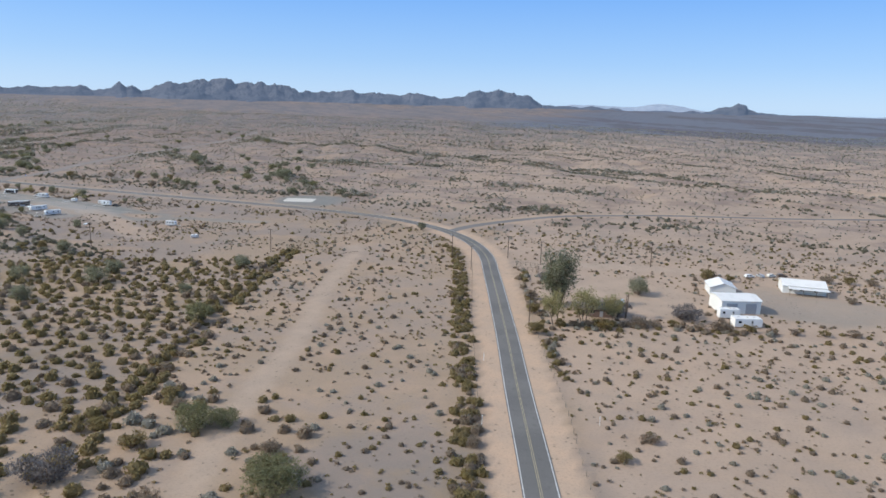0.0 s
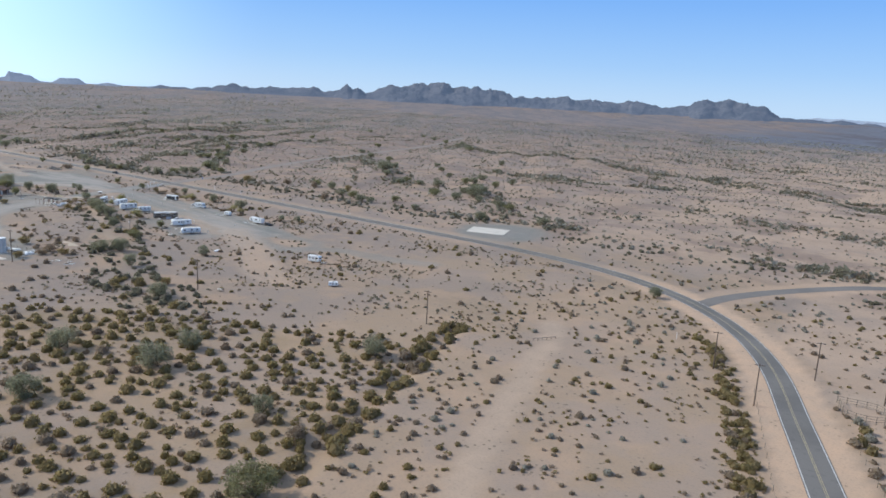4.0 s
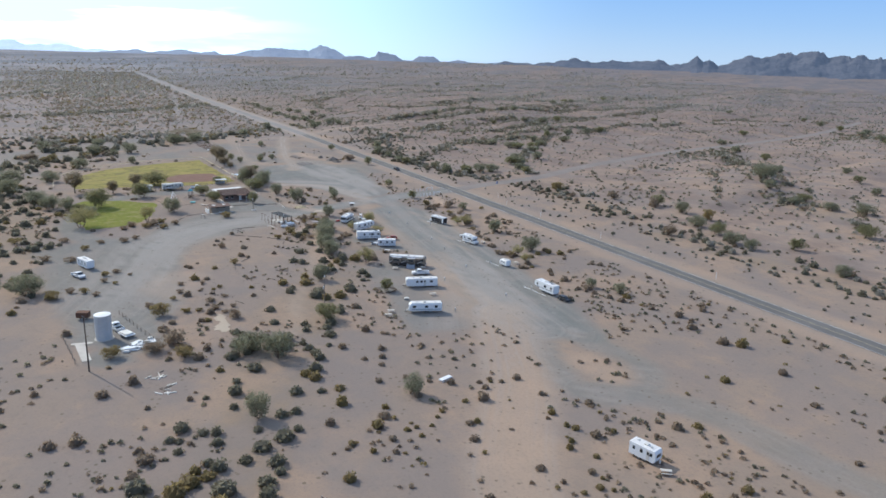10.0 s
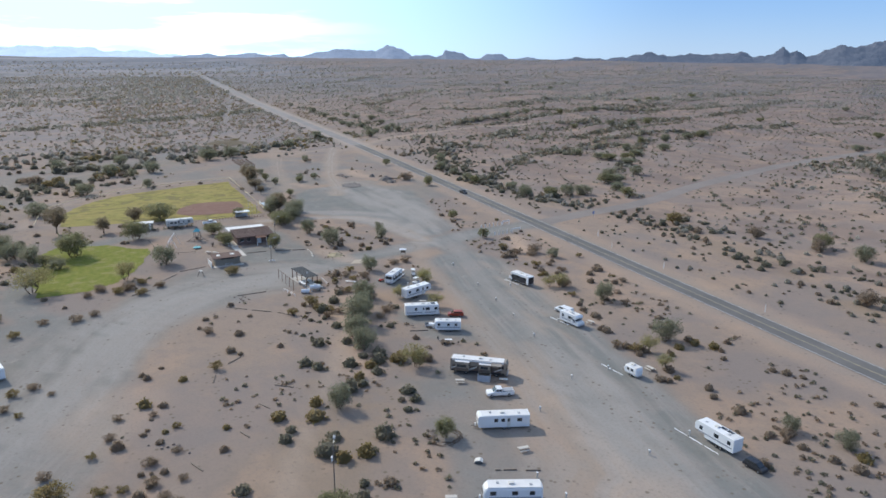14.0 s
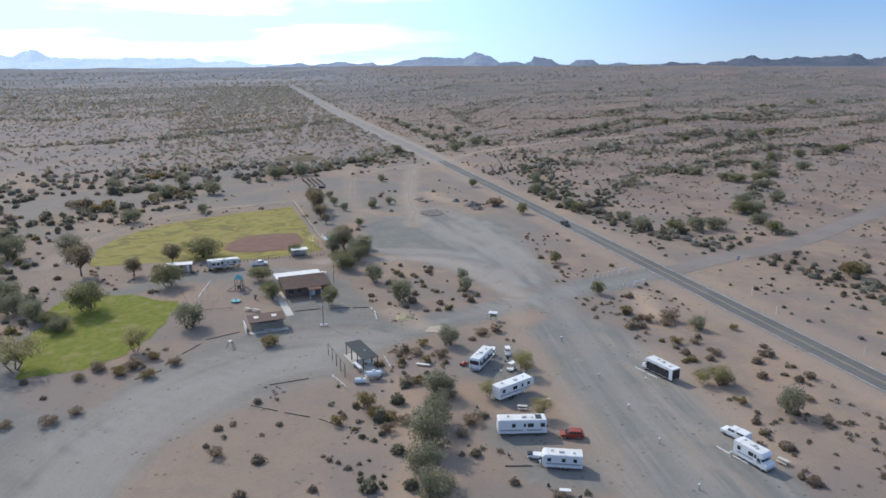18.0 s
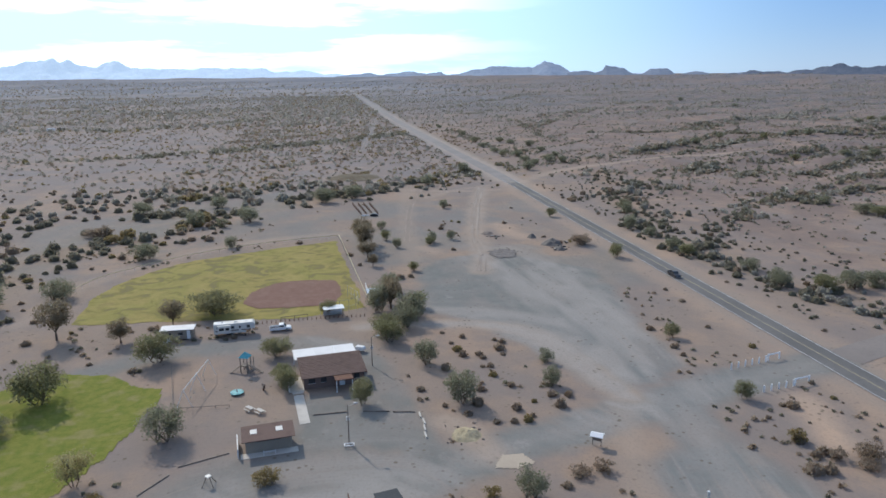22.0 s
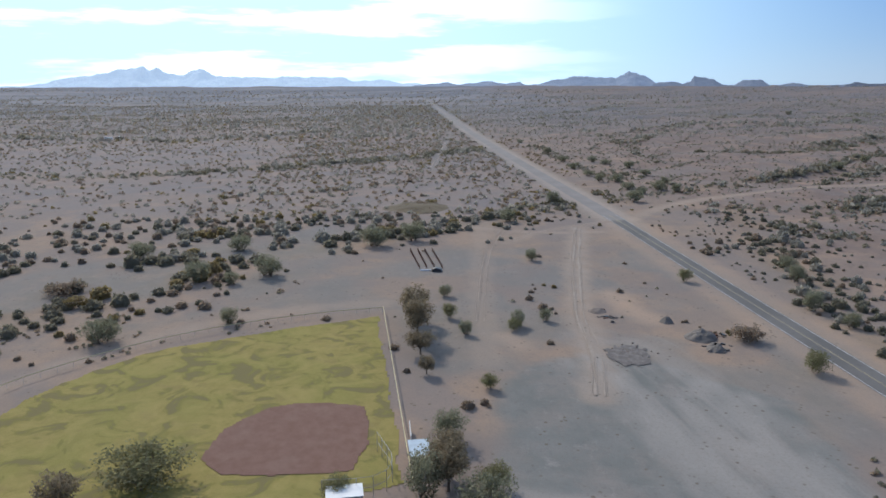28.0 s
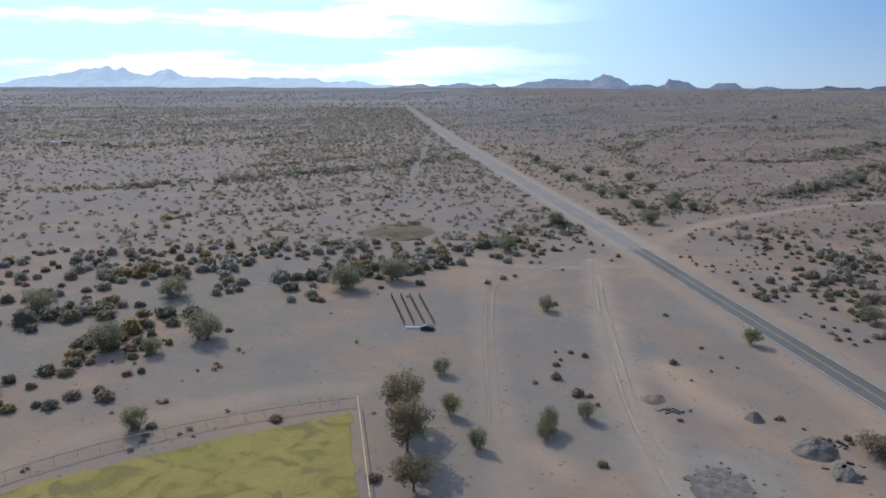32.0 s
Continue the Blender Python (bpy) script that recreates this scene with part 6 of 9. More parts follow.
def gable(x0, x1, y0, y1, z0, rise, over=0.4, thick=0.12):
    """A gable roof of two slabs with the ridge along x."""
    bm = bmesh.new()
    ym = (y0 + y1) / 2
    for ya, yb in ((y0 - over, ym), (y1 + over, ym)):
        v = [bm.verts.new((x, y, z + dz)) for dz in (0, thick) for x, y, z in ((x0 - over, ya, z0 - over * rise / (ym - y0)), (x1 + over, ya, z0 - over * rise / (ym - y0)), (x1 + over, yb, z0 + rise), (x0 - over, yb, z0 + rise))]
        for q in ((0, 1, 2, 3), (4, 5, 6, 7), (0, 1, 5, 4), (1, 2, 6, 5), (2, 3, 7, 6), (3, 0, 4, 7)):
            bm.faces.new([v[i] for i in q])
    bmesh.ops.recalc_face_normals(bm, faces=bm.faces)
    return bm


def on_ground(x, y, turn=0.0, lift=0.0):
    return pose(x, y, gz(x, y) + lift, 0, 0, turn)


MAT["white_paint"] = plain("white_fibreglass", (0.80, 0.80, 0.79), 0.35, wear=0.10, scale=0.8, dark=0.8)
MAT["cream_paint"] = plain("cream_fibreglass", (0.66, 0.63, 0.57), 0.4, wear=0.15, scale=0.8, dark=0.8)
MAT["tan_paint"] = plain("tan_motorhome_paint", (0.30, 0.245, 0.19), 0.35, wear=0.12, scale=0.8)
MAT["brown_paint"] = plain("brown_graphic_paint", (0.13, 0.095, 0.075), 0.4, wear=0.12)
MAT["grey_paint"] = plain("grey_graphic_paint", (0.36, 0.37, 0.39), 0.4, wear=0.12)
MAT["black_paint"] = plain("black_paint", (0.025, 0.026, 0.03), 0.35, wear=0.15, dark=1.8)
MAT["red_paint"] = plain("red_car_paint", (0.42, 0.035, 0.025), 0.3, wear=0.15)
MAT["tarp"] = plain("blue_grey_tarpaulin", (0.36, 0.40, 0.46), 0.6, wear=0.2)
MAT["maroon_paint"] = plain("faded_red_paint", (0.34, 0.055, 0.028), 0.35, wear=0.2)
MAT["blue_paint"] = plain("blue_sign_paint", (0.05, 0.16, 0.45), 0.5, wear=0.2)
MAT["roof_white"] = plain("dusty_white_roof", (0.72, 0.71, 0.69), 0.65, wear=0.25, scale=1.2, dark=0.75)
MAT["glass"] = plain("dark_window_glass", (0.03, 0.035, 0.04), 0.08, wear=0.05, gloss=0.8)
MAT["tyre"] = plain("black_rubber", (0.03, 0.03, 0.03), 0.85, wear=0.3, dark=1.8)
MAT["steel"] = plain("grey_steel", (0.45, 0.45, 0.45), 0.45, metal=0.8, wear=0.3)
MAT["galvanised"] = plain("galvanised_tank_steel", (0.55, 0.56, 0.57), 0.55, metal=0.35, wear=0.3, scale=0.7, dark=0.75)
MAT["rust"] = plain("rusty_steel", (0.16, 0.075, 0.045), 0.9, wear=0.4, scale=4, relief=0.01)
MAT["old_wood"] = plain("weathered_grey_wood", (0.24, 0.195, 0.155), 0.95, wear=0.4, scale=5, relief=0.01)
MAT["pole_wood"] = plain("dark_pole_wood", (0.12, 0.085, 0.065), 0.95, wear=0.35, scale=5)
MAT["brown_roof"] = plain("brown_shingle_roof", (0.155, 0.098, 0.078), 0.95, wear=0.3, scale=2.0, relief=0.02)
MAT["brown_wall"] = plain("brown_block_wall", (0.20, 0.135, 0.11), 0.9, wear=0.2, scale=2.0)
MAT["white_wall"] = plain("white_metal_wall", (0.72, 0.72, 0.70), 0.6, wear=0.15, scale=0.6, dark=0.8)
MAT["tan_wall"] = plain("tan_siding", (0.34, 0.28, 0.215), 0.85, wear=0.2, scale=1.0)
MAT["dark_roof"] = plain("dark_metal_roof", (0.045, 0.052, 0.058), 0.85, wear=0.3, scale=1.0, dark=1.5)
MAT["blue_roof"] = plain("pale_blue_metal_roof", (0.42, 0.52, 0.60), 0.5, wear=0.2)
MAT["teal"] = plain("teal_playground_paint", (0.10, 0.42, 0.44), 0.5, wear=0.25)
MAT["yellow_rail"] = plain("faded_yellow_pipe", (0.62, 0.52, 0.30), 0.6, wear=0.3)
MAT["rubble"] = plain("grey_rubble", (0.185, 0.16, 0.138), 0.95, wear=0.4, scale=1.5, relief=0.05)
MAT["stone"] = plain("brown_field_stone", (0.22, 0.175, 0.145), 0.95, wear=0.4, scale=2, relief=0.03)


def wheel(parent, x, y, r=0.36, w=0.24):
    s = 1 if y > 0 else -1
    tyre = part("wheel", rod((x, y - w / 2, r), (x, y + w / 2, r), r, seg=16), MAT["tyre"], parent)
    part("hub", rod((x, y + s * w * 0.42, r), (x, y + s * (w / 2 + 0.02), r), r * 0.5, seg=10), MAT["steel"], tyre)


def side_panel(parent, name, x0, x1, z0, z1, y, mat, proud=0.02, label=""):
    s = 1 if y > 0 else -1
    return part(name, slab(x0, x1, y - s * 0.01, y + s * proud, z0, z1), mat, parent, label)


def rv_extras(ob, L, W, z0, z1, skin, wins, doors, units, axles, stripe=None, stripe_z=None, r=0.36):
    """Windows (x0, x1), doors, roof units (x, y) and axles along a camper body."""
    h = z1 - z0
    for s in (-1, 1):
        y = s * W / 2
        for x0, x1 in wins:
            side_panel(ob, "window", x0, x1, z0 + h * 0.48, z0 + h * 0.76, y, MAT["glass"])
        if stripe:
            a, b = stripe_z or (0.25, 0.36)
            side_panel(ob, "stripe", -L * 0.46, L * 0.40, z0 + h * a, z0 + h * b, y, stripe, 0.012)
        for x in axles:
            wheel(ob, x, s * (W / 2 - 0.13), r)
    for x, s in doors:
        d = side_panel(ob, "door", x - 0.33, x + 0.33, z0 + 0.06, z0 + h * 0.85, s * W / 2, skin, 0.03)
        part("door_window", slab(x - 0.2, x + 0.2, s * (W / 2 + 0.028), s * (W / 2 + 0.045), z0 + h * 0.5, z0 + h * 0.75), MAT["glass"], d)
    part("roof_skin", slab(-L / 2 + 0.25, L / 2 - 0.75, -W / 2 + 0.12, W / 2 - 0.12, z1 - 0.01, z1 + 0.035), MAT["roof_white"], ob, "dusty white roof sheet")
    for k, (x, y) in enumerate(units):
        if k == 0:
            part("air_conditioner", slab(x - 0.4, x + 0.4, y - 0.35, y + 0.35, z1 + 0.03, z1 + 0.30, 0.06), MAT["cream_paint"], ob)
        else:
            part("roof_vent", slab(x - 0.22, x + 0.22, y - 0.22, y + 0.22, z1 + 0.03, z1 + 0.14, 0.03), MAT["grey_paint"], ob)


def hitch(ob, x, reach=1.1, z=0.45):
    bm = bmesh.new()
    for s in (-1, 1):
        tube(bm, (x - 0.1, s * 0.5, z), (x + reach, 0, z), 0.05, seg=6)
    part("hitch", bm, MAT["black_paint"], ob)
    part("jack", rod((x + reach * 0.9, 0, 0.02), (x + reach * 0.9, 0, 0.8), 0.04, seg=6), MAT["steel"], ob)
    part("gas_bottle", rod((x + 0.35, 0, z + 0.05), (x + 0.35, 0, z + 0.55), 0.16, seg=10), MAT["white_paint"], ob)


def travel_trailer(label, at, L=7.5, W=2.4, z0=0.5, z1=2.8, skin="white_paint", stripe=None, wins=None, doors=((1.2, -1),), units=None, rounded=False, name="travel_trailer", soft_edge=0.14):
    ob = thing(name, label, "trailer", at, "parked campers")
    a = L / 2
    nose = 0.55 if rounded else 0.28
    pts = [(-a, z0), (-a, z1 - (0.35 if rounded else 0.0)), (-a + (0.35 if rounded else 0.02), z1), (a - nose, z1), (a, z1 - nose * 1.6), (a, z0 + 0.45), (a - 0.35, z0)]
    part("body", prism(pts, -W / 2, W / 2, soft_edge if rounded else 0.05, 3), MAT[skin], ob)
    wins = wins or [(-L * 0.36, -L * 0.27), (-L * 0.08, L * 0.02), (L * 0.28, L * 0.38)]
    units = units or [(0.2, 0), (-L * 0.3, 0.3), (L * 0.25, -0.2)]
    rv_extras(ob, L, W, z0, z1, MAT["cream_paint"], wins, doors, units, (-L * 0.10, -L * 0.10 + 0.85) if L > 5.2 else (-L * 0.06,), MAT[stripe] if stripe else None)
    hitch(ob, a)
    part("bumper", slab(-a - 0.12, -a + 0.02, -W * 0.42, W * 0.42, z0 - 0.05, z0 + 0.08), MAT["steel"], ob)
    part("front_window", slab(a - 0.02, a + 0.015, -0.7, 0.7, z0 + (z1 - z0) * 0.46, z0 + (z1 - z0) * 0.70), MAT["glass"], ob)
    return ob


def fifth_wheel(label, at, L=9.0, W=2.45, skin="white_paint", stripe="grey_paint", slide=True, solar=False):
    ob = thing("fifth_wheel_trailer", label, "trailer", at, "parked campers")
    a, z0, z1 = L / 2, 0.75, 3.25
    pts = [(-a, z0), (-a, z1), (a - 0.5, z1 + 0.12), (a, z1 - 0.35), (a, z0 + 1.0), (a - 0.3, z0 + 0.85), (a - 2.1, z0 + 0.85), (a - 2.3, z0)]
    part("body", prism(pts, -W / 2, W / 2, 0.05), MAT[skin], ob)
    rv_extras(ob, L, W, z0, z1, MAT["cream_paint"], [(-L * 0.42, -L * 0.34), (-L * 0.12, 0.0), (L * 0.30, L * 0.38)], [(1.4, -1)], [(0.4, 0), (-L * 0.3, 0.3), (L * 0.3, 0.2)], (-1.6, -0.7), MAT[stripe])
    if slide:
        s = part("slide_out", slab(-L * 0.40, -L * 0.08, -W / 2 - 0.75, -W / 2 + 0.02, z0 + 0.35, z1 - 0.2, 0.03), MAT[skin], ob)
        part("slide_window", slab(-L * 0.36, -L * 0.25, -W / 2 - 0.77, -W / 2 - 0.74, z0 + 1.1, z0 + 1.8), MAT["glass"], s)
        part("slide_window", slab(-L * 0.21, -L * 0.12, -W / 2 - 0.77, -W / 2 - 0.74, z0 + 1.1, z0 + 1.8), MAT["glass"], s)
    if solar:
        for x in (-2.6, -1.2):
            part("solar_panel", slab(x, x + 1.2, -0.95, -0.3, z1 + 0.04, z1 + 0.09), MAT["black_paint"], ob)
    for y in (-0.7, 0.7):
        part("landing_leg", rod((a - 2.5, y, 0.0), (a - 2.5, y, z0 + 0.2), 0.05, seg=6), MAT["steel"], ob)
    return ob


def motorhome(label, at, L=9.0, W=2.45, z0=0.55, z1=3.15, skin="white_paint", stripe="grey_paint", stripe_z=None, awning=False, panels=False, slides=False):
    ob = thing("motorhome", label, "motorhome", at, "parked campers")
    a = L / 2
    pts = [(-a, z0), (-a, z1), (a - 0.25, z1), (a - 0.02, z1 - 0.4), (a + 0.05, z0 + 0.9), (a, z0 + 0.1), (a - 0.2, z0)]
    part("body", prism(pts, -W / 2, W / 2, 0.07, 3), MAT[skin], ob)
    rv_extras(ob, L, W, z0, z1, MAT[skin], [(-L * 0.22, -L * 0.15), (L * 0.10, L * 0.22), (L * 0.36, L * 0.45)], [(L * 0.04, -1)], [(0.3, 0), (-L * 0.28, 0.3), (L * 0.2, -0.3)], (-L * 0.22, L * 0.32), MAT[stripe], stripe_z, 0.42)
    part("windscreen", slab(a - 0.02, a + 0.05, -W * 0.43, W * 0.43, z0 + 1.15, z1 - 0.5), MAT["glass"], ob)
    part("bumper", slab(a - 0.05, a + 0.16, -W * 0.47, W * 0.47, z0 - 0.1, z0 + 0.22, 0.04), MAT["grey_paint"], ob)
    for s in (-1, 1):
        part("mirror", slab(a - 0.15, a + 0.05, s * (W / 2 + 0.08), s * (W / 2 + 0.25), z0 + 1.3, z0 + 1.75), MAT["black_paint"], ob)
        part("headlight", slab(a + 0.03, a + 0.08, s * 0.75 - 0.18, s * 0.75 + 0.18, z0 + 0.35, z0 + 0.55), MAT["steel"], ob)
    if panels:
        part("solar_panel", slab(a - 2.1, a - 1.0, -0.75, 0.75, z1 + 0.04, z1 + 0.09), MAT["black_paint"], ob)
    if slides:
        side_panel(ob, "top_band", -L * 0.47, L * 0.44, z1 - 0.34, z1 - 0.06, -W / 2, MAT["white_paint"], 0.016)
        side_panel(ob, "skirt", -L * 0.48, L * 0.46, z0, z0 + 0.42, -W / 2, MAT["black_paint"], 0.016)
        for x0, x1, drop in ((-L * 0.40, -L * 0.16, 0.3), (L * 0.02, L * 0.22, 0.5)):
            s = part("slide_out", slab(x0, x1, -W / 2 - 0.8, -W / 2 + 0.02, z0 + 0.55, z1 - drop, 0.03), MAT["tan_paint"], ob, "tan and brown room slide-out")
            part("slide_roof", slab(x0 - 0.05, x1 + 0.05, -W / 2 - 0.88, -W / 2, z1 - drop, z1 - drop + 0.06), MAT["roof_white"], s)
            part("slide_stripe", slab(x0 + 0.1, x1 - 0.1, -W / 2 - 0.815, -W / 2 - 0.795, z0 + 0.65, z0 + 1.2), MAT["brown_paint"], s)
            part("slide_window", slab(x0 + 0.4, x1 - 0.5, -W / 2 - 0.82, -W / 2 - 0.79, z0 + 1.35, z0 + 1.95), MAT["glass"], s)
        for x0, tilt in ((-L * 0.14, 24), (L * 0.30, 24), (-L * 0.46, 20)):
            part("swoosh", slab(-0.9, 0.9, -0.01, 0.012, -0.12, 0.12), MAT["cream_paint"], ob, "pale curved side graphic", at=pose(x0 + 0.6, -W / 2 - 0.02, z0 + 1.0, 0, -tilt, 0))
    if awning:
        aw = part("awning", prism([(L * 0.23, z1 - 0.2), (L * 0.42, z1 - 0.2), (L * 0.42, z1 - 0.24), (L * 0.23, z1 - 0.24)], -W / 2 - 1.5, -W / 2), MAT["tan_paint"], ob, "tan fabric side awning")
        for x in (L * 0.24, L * 0.41):
            part("awning_arm", rod((x, -W / 2 - 1.4, z1 - 0.22), (x, -W / 2 - 0.05, z0 + 0.4), 0.03, seg=6), MAT["steel"], aw)
    return ob


def camper_van(label, at, L=7.5, W=2.35, skin="white_paint", stripe="grey_paint", stripe_z=None, rear=None):
    """A cab-over motorhome on a van chassis."""
    ob = thing("motorhome", label, "motorhome", at, "parked campers")
    a, z0, z1 = L / 2, 0.55, 3.05
    pts = [(-a, z0), (-a, z1), (a - 1.15, z1), (a - 0.75, z1 - 0.45), (a - 0.8, z1 - 0.85), (a - 1.35, z1 - 0.95), (a - 1.0, z0 + 0.95), (a - 0.05, z0 + 0.75), (a, z0)]
    part("body", prism(pts, -W / 2, W / 2, 0.04), MAT[skin], ob)
    rv_extras(ob, L - 1.2, W, z0, z1, MAT[skin], [(-L * 0.38, -L * 0.28), (-L * 0.05, L * 0.10)], [(L * 0.16, -1)], [(-0.4, 0), (-L * 0.33, 0.3), (L * 0.1, -0.3)], (-L * 0.22, L * 0.36), MAT[stripe], stripe_z, 0.38)
    # dark cover over the rear end, its shade put into colour
    if rear:
        part("rear_panel", slab(-a - 0.015, -a + 0.02, -W * 0.45, W * 0.45, z0 + 0.1, z1 - 0.3), MAT[rear], ob)
    part("windscreen", prism([(a - 1.38, z1 - 0.99), (a - 1.02, z0 + 1.0), (a - 0.98, z0 + 1.0), (a - 1.34, z1 - 0.99)], -W * 0.42, W * 0.42), MAT["glass"], ob)
    for s in (-1, 1):
        side_panel(ob, "cab_window", a - 2.0, a - 1.4, z0 + 0.95, z0 + 1.5, s * W / 2, MAT["glass"])
        part("mirror", slab(a - 1.3, a - 1.15, s * (W / 2 + 0.05), s * (W / 2 + 0.22), z0 + 0.95, z0 + 1.3), MAT["black_paint"], ob)
    part("bumper", slab(a - 0.03, a + 0.14, -W * 0.45, W * 0.45, z0 - 0.08, z0 + 0.2, 0.03), MAT["steel"], ob)
    return ob


def pickup(label, at, L=5.6, W=1.95, skin="white_paint", shell=False, load=False):
    ob = thing("pickup_truck", label, "pickup truck", at, "parked trucks")
    a, z0 = L / 2, 0.42
    part("body", prism([(-0.35, z0), (-0.35, 1.12), (a - 1.25, 1.14), (a - 0.08, 1.02), (a, 0.85), (a, z0)], -W / 2, W / 2, 0.06), MAT[skin], ob)
    part("cab", prism([(-0.42, 1.08), (-0.30, 1.80), (0.85, 1.84), (1.55, 1.10)], -W / 2 + 0.1, W / 2 - 0.1, 0.07), MAT[skin], ob)
    bed = part("bed", slab(-a, -0.36, -W / 2, W / 2, z0, 0.62), MAT[skin], ob)
    for s in (-1, 1):
        part("bed_side", slab(-a, -0.36, s * (W / 2 - 0.08), s * W / 2, 0.62, 1.14), MAT[skin], bed)
    part("tailgate", slab(-a, -a + 0.07, -W / 2 + 0.08, W / 2 - 0.08, 0.62, 1.14), MAT[skin], bed)
    part("bed_floor", slab(-a + 0.08, -0.37, -W / 2 + 0.09, W / 2 - 0.09, 0.625, 0.66), MAT["black_paint"], bed)
    if shell:
        part("canopy_shell", prism([(-a + 0.02, 1.12), (-a + 0.15, 1.75), (-0.45, 1.82), (-0.38, 1.12)], -W / 2 + 0.03, W / 2 - 0.03, 0.06), MAT[skin], ob)
        for s in (-1, 1):
            side_panel(ob, "shell_window", -a + 0.4, -0.7, 1.32, 1.65, s * (W / 2 - 0.02), MAT["glass"])
    if load:
        part("load", slab(-a + 0.2, -0.5, -0.7, 0.7, 0.66, 1.25, 0.1), MAT["grey_paint"], ob)
    part("windscreen", prism([(0.90, 1.80), (1.52, 1.16), (1.56, 1.16), (0.94, 1.80)], -W / 2 + 0.2, W / 2 - 0.2), MAT["glass"], ob)
    part("rear_window", slab(-0.42, -0.38, -0.6, 0.6, 1.28, 1.66), MAT["glass"], ob)
    for s in (-1, 1):
        for x0, x1 in ((-0.2, 0.35), (0.42, 1.0)):
            side_panel(ob, "window", x0, x1, 1.24, 1.66, s * (W / 2 - 0.11), MAT["glass"], 0.025)
        part("headlight", slab(a - 0.03, a + 0.02, s * 0.68 - 0.15, s * 0.68 + 0.15, 0.72, 0.90), MAT["steel"], ob)
        for x in (-a + 1.05, a - 0.95):
            wheel(ob, x, s * (W / 2 - 0.12), 0.38)
    part("bumper", slab(a - 0.02, a + 0.1, -W / 2 + 0.05, W / 2 - 0.05, 0.42, 0.62, 0.03), MAT["steel"], ob)
    return ob


def estate_car(label, at, L=4.6, W=1.8, skin="red_paint", category="car"):
    ob = thing("car", label, category, at, "parked cars")
    a = L / 2
    part("body", prism([(-a, 0.35), (-a, 0.95), (a - 1.2, 1.0), (a - 0.1, 0.85), (a, 0.6), (a, 0.35)], -W / 2, W / 2, 0.07), MAT[skin], ob)
    part("cabin", prism([(-a + 0.1, 0.92), (-a + 0.45, 1.52), (0.5, 1.55), (1.25, 0.95)], -W / 2 + 0.1, W / 2 - 0.1, 0.07), MAT[skin], ob)
    part("windscreen", prism([(0.56, 1.50), (1.2, 0.99), (1.25, 0.99), (0.61, 1.50)], -W / 2 + 0.2, W / 2 - 0.2), MAT["glass"], ob)
    for s in (-1, 1):
        for x0, x1 in ((-a + 0.55, -0.75), (-0.65, 0.0), (0.08, 0.6)):
            side_panel(ob, "window", x0, x1, 1.08, 1.40, s * (W / 2 - 0.11), MAT["glass"], 0.025)
        for x in (-a + 0.85, a - 0.85):
            wheel(ob, x, s * (W / 2 - 0.1), 0.32, 0.2)
    return ob


def golf_cart(label, at):
    ob = thing("golf_cart", label, "golf cart", at, "golf carts")
    part("chassis", prism([(-1.15, 0.3), (-1.15, 0.75), (-0.2, 0.78), (-0.15, 0.42), (0.7, 0.42), (0.85, 0.85), (1.15, 0.7), (1.2, 0.3)], -0.55, 0.55, 0.04), MAT["white_paint"], ob)
    part("seat", slab(-0.75, -0.25, -0.5, 0.5, 0.78, 0.92, 0.04), MAT["black_paint"], ob)
    part("roof", slab(-0.95, 0.85, -0.6, 0.6, 1.82, 1.90, 0.03), MAT["white_paint"], ob)
    for x in (-0.85, 0.75):
        for y in (-0.5, 0.5):
            part("post", rod((x, y, 0.7), (x, y, 1.84), 0.025, seg=6), MAT["steel"], ob)
    for x in (-0.75, 0.8):
        for y in (-0.5, 0.5):
            wheel(ob, x, y, 0.22, 0.18)
    return ob


def picnic_table(label, at, mat="concrete", group="picnic tables"):
    ob = thing("picnic_table", label, "picnic table", at, group)
    part("tabletop", slab(-0.95, 0.95, -0.38, 0.38, 0.70, 0.77, 0.015), MAT[mat], ob)
    for y in (-0.68, 0.68):
        part("bench", slab(-0.95, 0.95, y - 0.14, y + 0.14, 0.41, 0.47, 0.015), MAT[mat], ob)
    for x in (-0.6, 0.6):
        bm = bmesh.new()
        tube(bm, (x, -0.7, 0.0), (x, 0.25, 0.7), 0.04, seg=6)
        tube(bm, (x, 0.7, 0.0), (x, -0.25, 0.7), 0.04, seg=6)
        tube(bm, (x, -0.7, 0.40), (x, 0.7, 0.40), 0.035, seg=6)
        part("leg_frame", bm, MAT["steel"], ob)
    return ob


def utility_pole(at, high=9.6, turn=0.0, arms=1):
    ob = thing("utility_pole", "dark weathered wooden utility pole with a crossarm", "utility pole", at, "utility poles")
    part("pole", rod((0, 0, -0.3), (0, 0, high), 0.16, 0.10), MAT["pole_wood"], ob)
    for k in range(arms):
        z = high - 0.35 - 0.9 * k
        arm = part("crossarm", slab(-0.06, 0.06, -1.1, 1.1, z - 0.06, z + 0.06), MAT["pole_wood"], ob)
        for y in (-0.95, -0.4, 0.4, 0.95):
            part("insulator", rod((0, y, z + 0.06), (0, y, z + 0.24), 0.05, 0.035, 6), MAT["grey_paint"], arm)
    return ob


